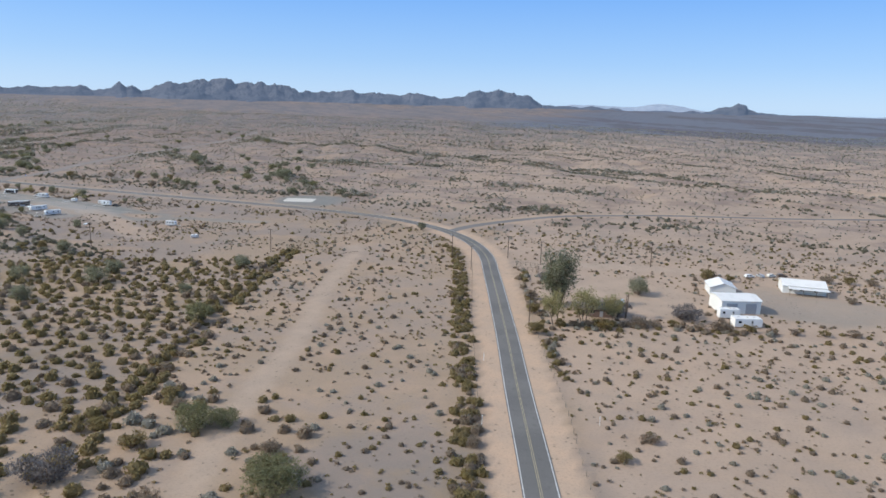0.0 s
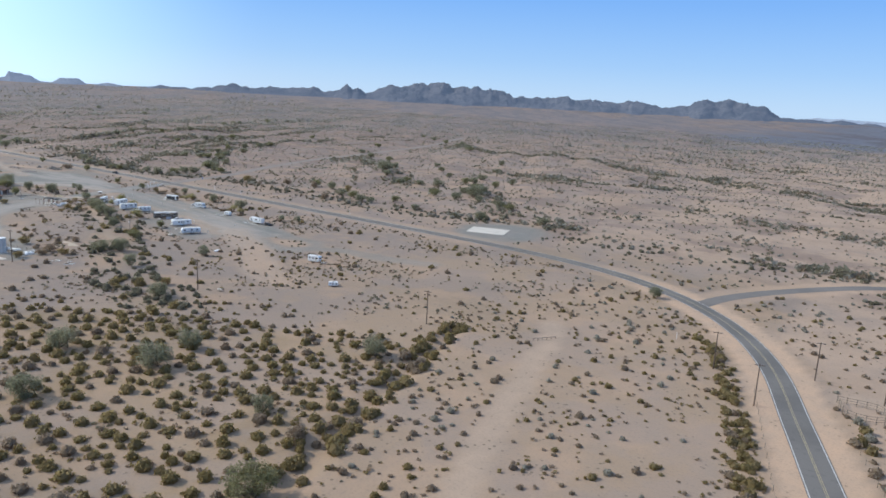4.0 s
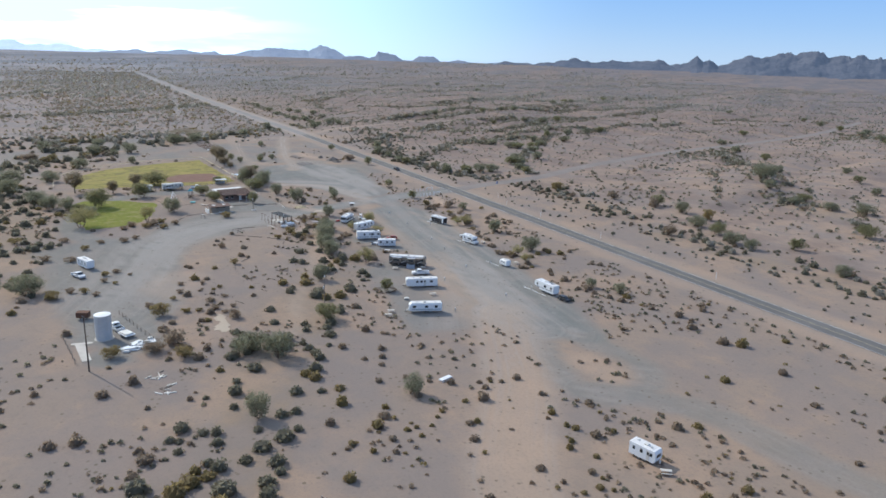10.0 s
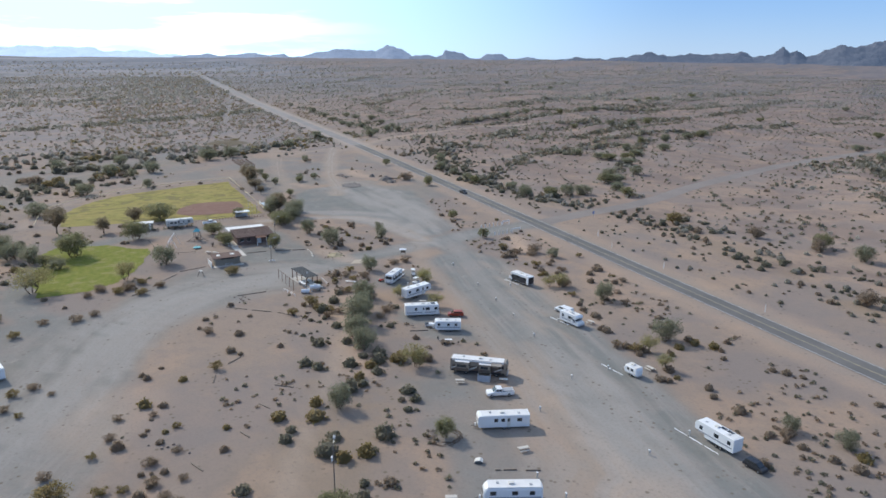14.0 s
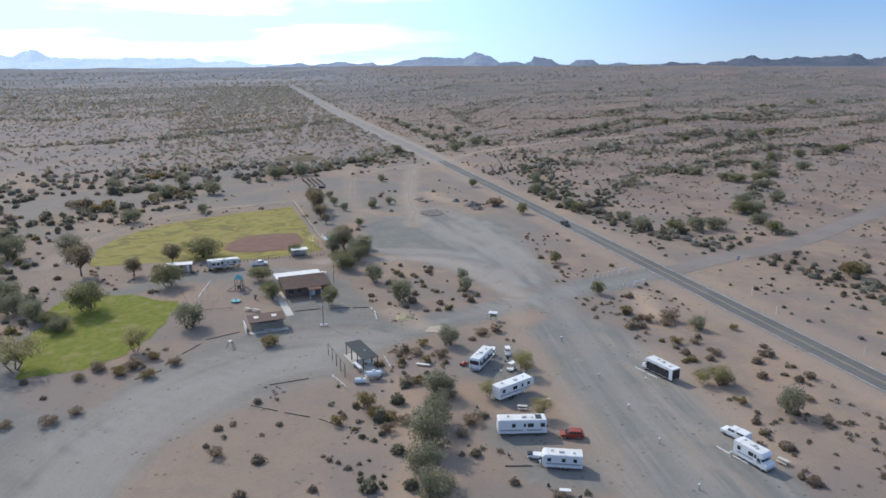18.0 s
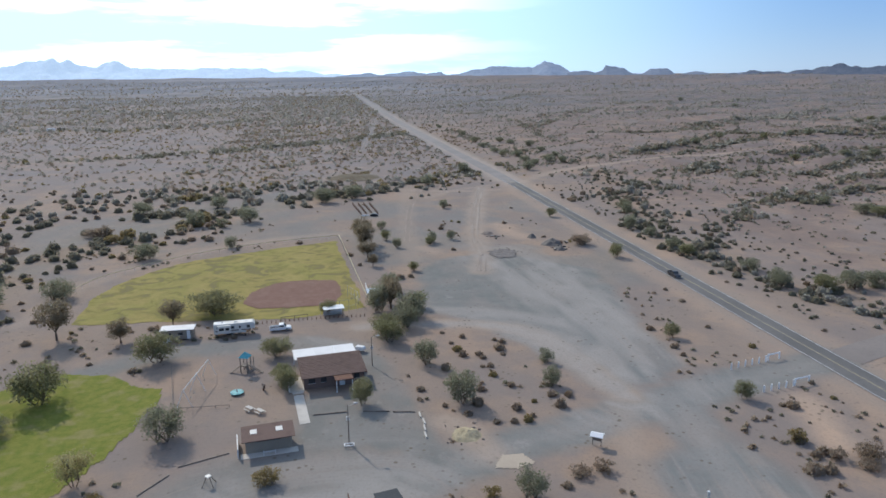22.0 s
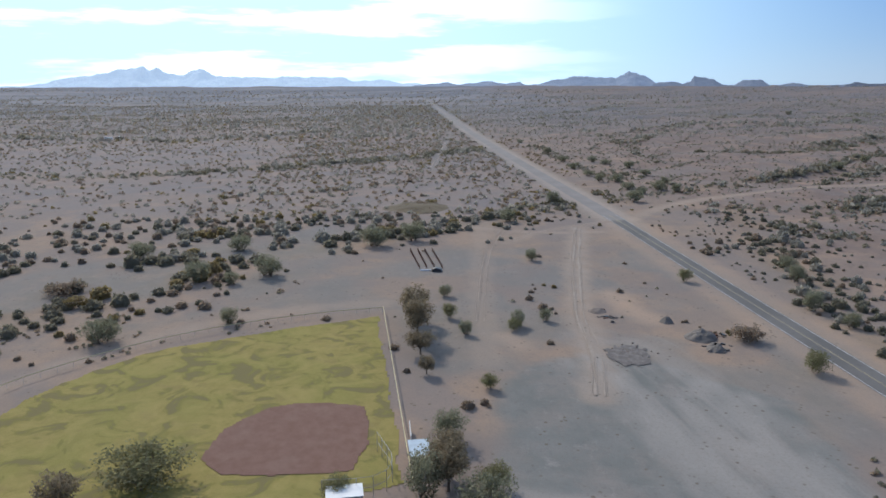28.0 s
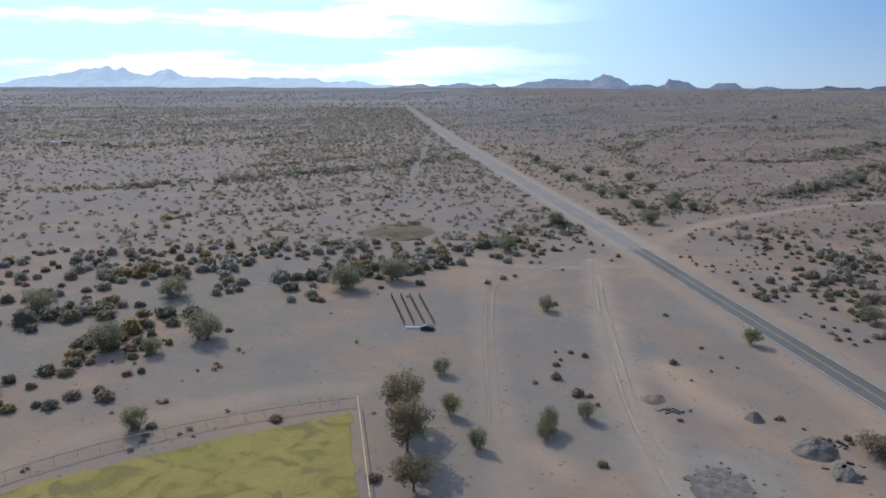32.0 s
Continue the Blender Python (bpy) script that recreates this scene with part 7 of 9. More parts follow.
def log(x0, y0, x1, y1, r=0.09, mat="old_wood", label="weathered railroad tie lying on the ground", group="ground logs"):
    z = (gz(x0, y0) + gz(x1, y1)) / 2
    L = math.hypot(x1 - x0, y1 - y0)
    ob = part("log", slab(-L / 2, L / 2, -r, r, -0.04, 2 * r - 0.03, 0.03), MAT[mat], at=pose((x0 + x1) / 2, (y0 + y1) / 2, z, 0, 0, math.degrees(math.atan2(y1 - y0, x1 - x0))))
    return tagged(ob, label, "log", group)


def post_line(name, label, category, pts, gap, high, mat, rails=(), r=0.05, rail_r=0.02, rail_mat=None, group=""):
    """A fence: posts every gap metres along the plan line and rails or wires at the given heights."""
    p = spline(pts, 1.0) if len(pts) > 2 else np.array([np.array(pts[0]) + (np.array(pts[1]) - np.array(pts[0])) * s for s in np.linspace(0, 1, 60)])
    run = np.concatenate([[0], np.cumsum(np.linalg.norm(np.diff(p, axis=0), axis=1))])
    k = max(2, int(run[-1] / gap) + 1)
    at = np.linspace(0, run[-1], k)
    xs, ys = np.interp(at, run, p[:, 0]), np.interp(at, run, p[:, 1])
    zs = ground_z(xs, ys)
    ob = thing(name, label, category, pose(0, 0, 0), group)
    mesh = None
    for x, y, z in zip(xs, ys, zs):
        if mesh is None:
            first = part("post", rod((0, 0, -0.15), (0, 0, high), r, seg=6), MAT[mat], ob, at=pose(x, y, z))
            mesh = first.data
        else:
            q = new("post", mesh)
            q.parent = ob
            q.location = (x, y, z)
    for h in rails:
        bm = bmesh.new()
        for i in range(k - 1):
            tube(bm, (xs[i], ys[i], zs[i] + h), (xs[i + 1], ys[i + 1], zs[i + 1] + h), rail_r, seg=5)
        part("rail" if rail_r > 0.015 else "wire", bm, MAT[rail_mat or mat], ob)
    return ob

# ---- the camp: campers and trucks ----
def P(x, y, turn):
    """A place of the plan for a thing built in true metres."""
    return on_ground(x, y, turn) @ Matrix.Diagonal((1 / PLAN, 1 / PLAN, 1 / PLAN, 1))


travel_trailer("old white camper with rounded ends and a grey stripe", P(-306.2, 264.6, 251), 9.4, 2.4, 0.5, 2.95, "white_paint", "grey_paint", rounded=True, soft_edge=0.5)
travel_trailer("square white box travel trailer with two windows", P(-324.0, 271.8, 254), 9.7, 2.4, 0.5, 2.85, "white_paint", None, wins=[(-3.4, -2.5), (-0.2, 0.5), (1.1, 1.8)], doors=((-0.9, 1),))
motorhome("large tan and brown motorhome with its awning out", P(-343.2, 276.2, 57), 12.4, 2.5, 0.55, 3.4, "tan_paint", "brown_paint", (0.1, 0.55), awning=True, slides=True)
pickup("white crew-cab pickup beside the tan motorhome", P(-333.8, 276.0, 258), 5.6, skin="white_paint", load=True)
travel_trailer("short white travel trailer with grey stripe", P(-364.8, 278.4, 249), 6.6, 2.4, 0.5, 2.75, "white_paint", "grey_paint")
motorhome("white class A motorhome with roof solar panels", P(-375.2, 276.2, 78), 9.0, 2.45, 0.5, 3.15, "white_paint", "grey_paint", (0.2, 0.3), panels=True)
fifth_wheel("white fifth wheel trailer with a low side stripe", P(-387.6, 279.2, 112), 9.2, slide=False)
motorhome("white motorhome with dark windscreen under the trees", P(-401.0, 277.6, 320), 7.8, 2.4, 0.5, 3.05, "white_paint", "black_paint", (0.25, 0.5))
# rear: the end away from the sun is blackened to show its shade
camper_van("white motorhome with black side graphics", P(-388.6, 308.2, 195), 8.7, stripe="black_paint", stripe_z=(0.04, 0.74), rear="black_paint")
camper_van("white cab-over motorhome at an outer site", P(-358.8, 305.4, 15), 6.6)
pickup("white pickup with a canopy shell behind a camper", P(-365.6, 307.4, 200), 5.2, shell=True)
travel_trailer("tiny rounded white camper trailer", P(-332.6, 302.6, 190), 4.0, 2.0, 0.4, 2.35, "white_paint", None, wins=[(-0.9, -0.3), (0.3, 0.8)], doors=((0.0, -1),), units=[(0.1, 0)], rounded=True, soft_edge=0.34)
fifth_wheel("long white fifth wheel trailer with solar roof", P(-307.8, 300.2, 188), 8.5, stripe="grey_paint", slide=False, solar=True)
estate_car("small black car with a white stripe behind a trailer", P(-300.6, 300.6, 10), 3.9, 1.65, "black_paint")
travel_trailer("white travel trailer alone on the bare ground", P(-235.6, 268.9, 16), 5.4, 2.3, 0.5, 2.85, "white_paint", None)
travel_trailer("low white folding camper trailer", P(-207.2, 250.6, 43), 3.5, 2.0, 0.4, 1.7, "white_paint", None, units=[(0, 0)])
travel_trailer("white camper trailer with its slide toward the lot", P(-371.8, 193.2, 203), 7.1, 2.4, 0.5, 2.85, "white_paint", "grey_paint")
pickup("white pickup with a loaded bed beside a trailer", P(-362.8, 191.4, 26), 5.6, load=True)
pickup("white work pickup parked by the water tank", P(-321.0, 198.6, 200), 5.6)
fifth_wheel("cream fifth wheel trailer with an open slide by the ball field", P(-481.2, 227.2, 94), 10.1, skin="cream_paint", stripe="brown_paint")
pickup("white pickup with a dark bed on the park lane", P(-481.8, 236.8, 92), 5.4)
estate_car("faded red estate car under the palo verde trees", P(-372.0, 283.2, 250), 4.2, 1.75, "maroon_paint")
pickup("dark pickup driving on the highway", on_ground(-505.5, 340.7, 0, 0.06) @ Matrix.Diagonal((1 / PLAN, 1 / PLAN, 1 / PLAN, 1)), 5.8, skin="black_paint")
travel_trailer("far white trailer alone on the southern plain", P(-1096, -27, 60), 10.6, 2.6, 0.5, 3.2, "white_paint", None)
travel_trailer("far dark trailer on the southern plain", P(-1104, -20, 70), 9.4, 2.6, 0.5, 3.0, "brown_paint", None)
for x, y, turn in ((-404.6, 281.0, 330), (-404.2, 284.0, 350), (-397.2, 282.4, 300)):
    golf_cart("small white golf cart with a flat roof", P(x, y, turn))
quad = thing("quad_bike", "small red quad bike on four fat tyres", "quad bike", P(-401.6, 274.4, 300))
part("body", prism([(-0.7, 0.4), (-0.75, 0.75), (-0.1, 0.72), (0.2, 0.95), (0.75, 0.7), (0.75, 0.4)], -0.4, 0.4, 0.05), MAT["red_paint"], quad)
part("seat", slab(-0.55, 0.05, -0.2, 0.2, 0.75, 0.86, 0.03), MAT["black_paint"], quad)
part("handlebar", rod((0.3, -0.4, 1.02), (0.3, 0.4, 1.02), 0.025, seg=6), MAT["steel"], quad)
for qx in (-0.55, 0.55):
    for qy in (-0.45, 0.45):
        wheel(quad, qx, qy, 0.28, 0.24)

for x, y, turn in ((-316.4, 271.6, 88), (-308.9, 257.0, 71), (-306.6, 255.4, 74), (-333.2, 306.9, 8), (-231.0, 268.9, 57), (-226.4, 221.6, 45), (-357.6, 309.4, 20), (-382.4, 279.0, 70), (-340.6, 271.3, 70), (-443.8, 234.2, 40), (-442.6, 236.0, 40)):
    picnic_table("pale concrete picnic table with two benches", P(x, y, turn))


def hookup_post(at):
    ob = thing("hookup_post", "short pale camp site hookup post", "post", at, "site posts")
    part("post", slab(-0.13, 0.13, -0.13, 0.13, -0.1, 1.1, 0.01), MAT["concrete"], ob)
    part("cap", slab(-0.18, 0.18, -0.18, 0.18, 1.1, 1.2, 0.01), MAT["white_paint"], ob)
    part("meter_box", slab(0.13, 0.22, -0.14, 0.14, 0.55, 0.95), MAT["grey_paint"], ob)
    return ob


site = hookup_post(P(-408.0, 297.0, 20))
for x, y in ((-390, 296.6), (-378, 296.0), (-367, 295.2), (-355, 294.0), (-335, 291.0), (-309, 288.6), (-326.4, 279.8), (-309.6, 270.2), (-304.0, 271.5), (-396.0, 279.8), (-386.5, 304.0), (-361.0, 303.2), (-336.2, 299.6), (-311.5, 298.0)):
    copy_thing(site, P(x, y, 15))


def bollard_line(x, y, turn, n=3, L=2.6):
    for k in range(n):
        u = k * (L + 0.4)
        a = radians(turn)
        log(x + u * math.cos(a), y + u * math.sin(a), x + (u + L) * math.cos(a), y + (u + L) * math.sin(a), 0.065, "white_paint", "white painted parking kerb log", "site kerbs")


bollard_line(-392.6, 305.4, 15, 2)
bollard_line(-364.0, 303.0, 15, 2)
bollard_line(-338.6, 299.8, 10, 2)
bollard_line(-314.0, 297.2, 8, 3)

# camp gear in front of the campers
screen = thing("tarp_screen", "blue-grey tarpaulin windbreak on thin poles", "windbreak", P(-339.4, 275.4, 57))
for a, (x0, x1, y0, y1) in enumerate(((-1.3, 1.3, -0.02, 0.02), (-1.32, -1.28, 0, 1.5), (1.28, 1.32, 0, 1.5))):
    part("cloth", slab(x0, x1, y0, y1, 0.05, 1.5), MAT["tarp"], screen)
for x, y in ((-1.3, 0), (1.3, 0), (-1.3, 1.5), (1.3, 1.5)):
    part("pole", rod((x, y, 0), (x, y, 1.65), 0.03, seg=6), MAT["steel"], screen)


def camp_table(label, x, y, turn, cloth):
    ob = thing("folding_table", label, "table", P(x, y, turn), "folding tables")
    part("tabletop", slab(-0.9, 0.9, -0.38, 0.38, 0.70, 0.75, 0.01), MAT[cloth], ob)
    for px in (-0.8, 0.8):
        for py in (-0.3, 0.3):
            part("leg", rod((px, py, 0), (px, py, 0.70), 0.02, seg=6), MAT["steel"], ob)
    return ob


def camp_chair(x, y, turn):
    ob = thing("folding_chair", "small dark folding camp chair", "chair", P(x, y, turn), "camp chairs")
    part("seat", slab(-0.25, 0.25, -0.25, 0.25, 0.40, 0.45, 0.01), MAT["black_paint"], ob)
    part("backrest", slab(-0.27, -0.22, -0.25, 0.25, 0.45, 0.90, 0.01), MAT["black_paint"], ob)
    for px in (-0.22, 0.22):
        for py in (-0.22, 0.22):
            part("leg", rod((px, py, 0), (px, py, 0.40), 0.015, seg=5), MAT["steel"], ob)


camp_table("folding table with a cream cloth beside the pickup", -338.2, 278.8, 57, "cream_paint")
camp_table("white folding table in front of a trailer", -358.6, 276.2, 70, "white_paint")
for x, y, turn in ((-356.9, 277.5, 200), (-357.2, 274.9, 120), (-360.2, 274.6, 30), (-368.9, 272.0, 60), (-401.5, 283.2, 10), (-400.4, 282.4, 90), (-384.0, 271.8, 40)):
    camp_chair(x, y, turn)
buggy = thing("utility_buggy", "white utility buggy with a black front", "buggy", P(-367.8, 275.6, 250))
part("body", prism([(-1.4, 0.35), (-1.4, 0.9), (0.2, 0.95), (1.3, 0.8), (1.4, 0.35)], -0.65, 0.65, 0.05), MAT["white_paint"], buggy)
part("hood", slab(0.5, 1.42, -0.6, 0.6, 0.8, 1.05, 0.05), MAT["black_paint"], buggy)
for x in (-0.9, 0.9):
    for y in (-0.6, 0.6):
        wheel(buggy, x, y, 0.3, 0.2)
log(-366.9, 270.6, -366.0, 274.4, 0.11)

shelter = thing("pet_shelter", "low pale pet shelter with an open front", "shelter", P(-315.9, 264.0, 60))
part("roof", prism([(-0.7, 0.15), (-0.5, 0.55), (0.3, 0.75), (0.8, 0.5), (0.75, 0.42), (0.28, 0.66), (-0.44, 0.48), (-0.62, 0.15)], -0.5, 0.5), MAT["cream_paint"], shelter)
part("floor", slab(-0.65, 0.75, -0.45, 0.45, 0.0, 0.05), MAT["black_paint"], shelter)
sticks, twig = bmesh.new(), random.Random(12)
for k in range(46):
    a, ring_r = twig.uniform(0, 6.28), twig.uniform(1.9, 3.2)
    bx, by, turn_a, half = ring_r * math.cos(a), ring_r * math.sin(a), a + 1.57 + twig.uniform(-0.7, 0.7), twig.uniform(0.5, 1.2)
    tube(sticks, (bx - half * math.cos(turn_a), by - half * math.sin(turn_a), twig.uniform(0.02, 0.3)), (bx + half * math.cos(turn_a), by + half * math.sin(turn_a), twig.uniform(0.05, 0.6)), 0.07, 0.03, 5)
brush_ring = part("branch_ring", sticks, MAT["bark"], at=P(-324.1, 262.0, 0))
tagged(brush_ring, "ring of dead grey branches round a small tree", "branches")

# yellow kayak and white boards among the campers
kayak = part("kayak", prism([(-1.7, 0.18), (-1.2, 0.02), (1.2, 0.02), (1.7, 0.18), (1.2, 0.32), (-1.2, 0.32)], -0.32, 0.32, 0.08), MAT["yellow_rail"], at=P(-384.2, 283.4, 100))
tagged(kayak, "faded yellow kayak lying beside a trailer", "kayak")
board = thing("cable_reel_bench", "long white bench board on low feet", "bench", P(-403.4, 266.8, 60))
part("seat", slab(-1.6, 1.6, -0.3, 0.3, 0.40, 0.48), MAT["white_paint"], board)
for x in (-1.2, 1.2):
    part("foot", slab(x - 0.06, x + 0.06, -0.25, 0.25, 0.0, 0.40), MAT["concrete"], board)
skiff = part("skiff", prism([(-1.6, 0.1), (-1.4, 0.0), (1.0, 0.0), (1.8, 0.4), (1.5, 0.5), (-1.6, 0.5)], -0.6, 0.6, 0.08), MAT["white_paint"], at=P(-271.9, 252.9, 110))
tagged(skiff, "small white upturned skiff on the ground", "boat")

# ---- logs, kerb ties and low walls ----
for row in ((-427.5, 225.8, -430.3, 232.6), (-421.0, 221.8, -425.6, 225.0), (-416.4, 219.2, -420.4, 221.4), (-413.9, 218.9, -411.0, 214.6), (-395.2, 235.2, -392.0, 239.6), (-391.2, 240.6, -388.6, 244.6), (-387.6, 246.0, -384.0, 249.5),
            (-402.4, 238.4, -403.3, 245.4), (-365.5, 235.6, -363.0, 233.0), (-358.7, 230.4, -355.6, 229.8), (-330.0, 225.2, -327.4, 226.6), (-336.5, 232.7, -334.4, 233.8), (-351, 240, -349, 243), (-345, 236.5, -342.6, 238)):
    log(*row)
for row in ((-309.8, 263.5, -310.4, 265.4), (-313.3, 265.5, -313.0, 266.2), (-312.9, 266.6, -312.3, 268.4), (-311.7, 269.5, -311.0, 271.5), (-440.4, 244.7, -440.6, 250.5), (-440.3, 253.0, -439.6, 257.4), (-439.3, 257.9, -438.7, 261.6)):
    log(*row, 0.11)
for k, (x, y) in enumerate(((-438.3, 262.2), (-436.0, 262.5), (-433.8, 262.4), (-431.6, 262.2))):
    log(x, y, x + 1.8, y + 0.1 * (k % 2), 0.14, "concrete", "pale concrete kerb block", "kerb blocks")

# ---- light poles, utility poles, signs ----
for x, y in ((-232, 217.6), (-162.2, 242.2), (-91.5, 265.4), (-56.0, 270.2), (-15.0, 286.6), (-42.0, 191.6), (-300.5, 193.2), (-70.8, 275.6), (-78.2, 249.4)):
    utility_pole(on_ground(x, y, 110), 9.6 if x != -300.5 else 11.0)
utility_pole(on_ground(-17.0, 211.5, 20), 7.5)


def light_pole(at, high=8.5):
    ob = thing("light_pole", "grey steel light pole with a lamp arm", "light pole", at, "light poles")
    part("pole", rod((0, 0, -0.2), (0, 0, high), 0.11, 0.07), MAT["old_wood"], ob)
    part("arm", rod((0, 0, high - 0.2), (1.1, 0, high + 0.1), 0.035, seg=6), MAT["steel"], ob)
    part("lamp_head", prism([(0.9, high + 0.02), (1.6, high + 0.08), (1.55, high + 0.25), (0.95, high + 0.2)], -0.15, 0.15, 0.03), MAT["grey_paint"], ob)
    part("junction_box", slab(-0.2, 0.2, 0.1, 0.3, high - 2.6, high - 2.0), MAT["white_paint"], ob)
    return ob


light_pole(on_ground(-314.3, 242.6, 160))
light_pole(on_ground(-430.1, 250.4, 100), 6.5)
light_pole(on_ground(-459.0, 255.6, 90), 6.0)

kiosk = thing("notice_kiosk", "small roofed notice kiosk by the camp entrance", "kiosk", P(-423.4, 287.4, 58))
part("roof", gable(-0.9, 0.9, -0.7, 0.7, 2.1, 0.25, 0.25, 0.06), MAT["white_paint"], kiosk, "white sheet roof")
part("board", slab(-0.7, 0.7, -0.05, 0.05, 0.9, 1.9), MAT["old_wood"], kiosk)
for x in (-0.75, 0.75):
    part("post", slab(x - 0.06, x + 0.06, -0.06, 0.06, -0.1, 2.15), MAT["old_wood"], kiosk)
sign = thing("road_sign", "blue road sign on a steel post", "road sign", on_ground(-447.6, 367.8, 30))
part("plate", slab(-0.03, 0.0, -0.6, 0.6, 1.4, 2.4, 0.01), MAT["blue_paint"], sign)
part("lettering", slab(-0.035, 0.004, -0.4, 0.4, 1.75, 1.95), MAT["white_paint"], sign)
part("post", rod((0.03, 0, -0.1), (0.03, 0, 2.3), 0.035, seg=6), MAT["steel"], sign)


def marker(at, high=1.3):
    ob = thing("marker_post", "thin white roadside marker post", "post", at, "marker posts")
    part("post", slab(-0.05, 0.05, -0.05, 0.05, -0.1, high), MAT["white_paint"], ob)
    part("reflector", slab(0.05, 0.06, -0.04, 0.04, high - 0.25, high - 0.1), MAT["red_paint"], ob)
    return ob


mark = marker(on_ground(-423.3, 354.0, 0), 2.0)
for x, y in ((-410.2, 350.4), (-386, 351.0), (-350, 351.5), (-300, 352.6), (-95, 392), (-66, 408), (-106, 281), (-36, 126), (-46, 160), (-14, 135)):
    copy_thing(mark, on_ground(x, y, 10))


def entrance_rail(pts, gate):
    ob = post_line("entrance_fence", "row of short white posts beside the camp entrance", "fence", pts, 1.5, 1.2, "white_paint", r=0.15, group="entrance fences")
    (x0, y0), (x1, y1) = gate
    part("gate_rail", tube(bmesh.new(), (x0, y0, gz(x0, y0) + 1.25), (x1, y1, gz(x1, y1) + 1.25), 0.13, seg=6), MAT["white_paint"], ob)
    for x, y in gate:
        part("gate_post", rod((x, y, gz(x, y) - 0.1), (x, y, gz(x, y) + 1.4), 0.14, seg=8), MAT["white_paint"], ob)
    return ob


entrance_rail([(-445.8, 322.5), (-448.0, 331.0)], ((-448.2, 331.6), (-448.9, 334.4)))
entrance_rail([(-435.8, 322.8), (-437.2, 329.4)], ((-437.3, 329.8), (-438.0, 333.0)))

# ---- pavilion with its yard ----
pav = thing("pavilion", "open pavilion with a dark metal roof on posts", "pavilion", on_ground(-408.1, 255.8, 14))
part("roof", prism([(-4.7, 2.55), (4.7, 2.55), (4.7, 2.65), (-4.7, 2.65)], -1.6, 1.6, 0.02), MAT["dark_roof"], pav)
for k in range(9):
    part("roof_seam", slab(-4.7, 4.7, -1.5 + k * 0.37, -1.46 + k * 0.37, 2.65, 2.69), MAT["dark_roof"], pav)
for x in (-4.4, -1.5, 1.5, 4.4):
    for y in (-1.45, 1.45):
        part("post", slab(x - 0.08, x + 0.08, y - 0.08, y + 0.08, -0.1, 2.55), MAT["rust"], pav)
part("floor_slab", slab(-4.9, 6.6, -1.9, 2.0, -0.1, 0.06), MAT["concrete"], pav, "stained concrete floor slab")
part("roof_vent", rod((1.2, 0.2, 2.65), (1.2, 0.2, 2.95), 0.2, 0.1), MAT["galvanised"], pav)
post_line("yard_posts", "row of dark steel posts beside the pavilion", "fence", [(-413.0, 249.9), (-402.0, 251.9)], 2.4, 2.6, "rust", (2.5,), 0.06, 0.04)
post_line("yard_rail", "low white rail round the pavilion yard", "fence", [(-402.5, 249.6), (-397.2, 251.4)], 1.4, 0.7, "white_paint", (0.65,), 0.05, 0.04)
post_line("yard_rail", "low white rail round the pavilion yard", "fence", [(-408.4, 260.2), (-402.8, 260.6)], 1.6, 0.7, "white_paint", (0.65,), 0.05, 0.04)
tank_box = thing("propane_tank", "white horizontal propane tank on a stand", "tank", on_ground(-400.2, 256.9, 80))
part("vessel", rod((-1.3, 0, 1.0), (1.3, 0, 1.0), 0.55, seg=16), MAT["white_paint"], tank_box)
part("dome", slab(-0.25, 0.25, -0.25, 0.25, 1.5, 1.75, 0.05), MAT["white_paint"], tank_box)
for x in (-0.8, 0.8):
    part("stand", slab(x - 0.12, x + 0.12, -0.5, 0.5, 0.0, 0.62), MAT["concrete"], tank_box)
dump = thing("dump_tank", "stained white sewage dump tank", "tank", on_ground(-399.0, 254.3, 80))
part("vessel", rod((-1.0, 0, 0.55), (1.0, 0, 0.55), 0.5, seg=14), MAT["white_paint"], dump)
part("inlet", rod((0.3, 0, 1.0), (0.3, 0, 1.35), 0.12, seg=8), MAT["grey_paint"], dump)
bench = thing("work_counter", "white counter under the pavilion roof", "counter", on_ground(-404.8, 254.6, 14))
part("counter", slab(-1.6, 1.6, -0.35, 0.35, 0.85, 0.95), MAT["white_paint"], bench)
for x in (-1.4, 1.4):
    part("leg", slab(x - 0.05, x + 0.05, -0.3, 0.3, 0.0, 0.85), MAT["steel"], bench)


# ---- club house, wash house and park ----
def window_set(ob, name, spots, z0, z1, y, out):
    for x0, x1 in spots:
        w = part(name, slab(x0, x1, y, y + out, z0, z1), MAT["glass"], ob)
        part("frame", slab(x0 - 0.06, x1 + 0.06, y - out * 0.2, y + out * 0.6, z0 - 0.06, z0), MAT["white_paint"], w)


club = thing("club_house", "brown camp club house with a white flat rear roof", "building", on_ground(-455.2, 247.8, 98))
part("wall", slab(-5.4, 5.4, -4.0, 4.6, -0.1, 2.45), MAT["brown_wall"], club)
roof = part("roof", prism([(3.0, 3.3), (3.0, 3.44), (-5.0, 2.49), (-5.0, 2.35)], -5.9, 5.9), MAT["brown_roof"], club, at=pose(0, 0, 0, 0, 0, 90))
for k in range(16):
    u = k / 16
    part("shingle_course", slab(2.95 - 8 * u - 0.50, 2.95 - 8 * u, -5.9, 5.9, 3.435 - 0.95 * u - 0.045, 3.435 - 0.95 * u + 0.025), MAT["brown_roof"], roof)
part("rear_roof", slab(-6.3, 5.4, 3.0, 8.1, 2.86, 2.98, 0.02), MAT["roof_white"], club, "white coated flat metal roof")
for x in (-2.5, 1.4):
    part("roof_joint", slab(x - 0.06, x + 0.06, 3.1, 8.0, 2.98, 3.04), MAT["white_paint"], club)
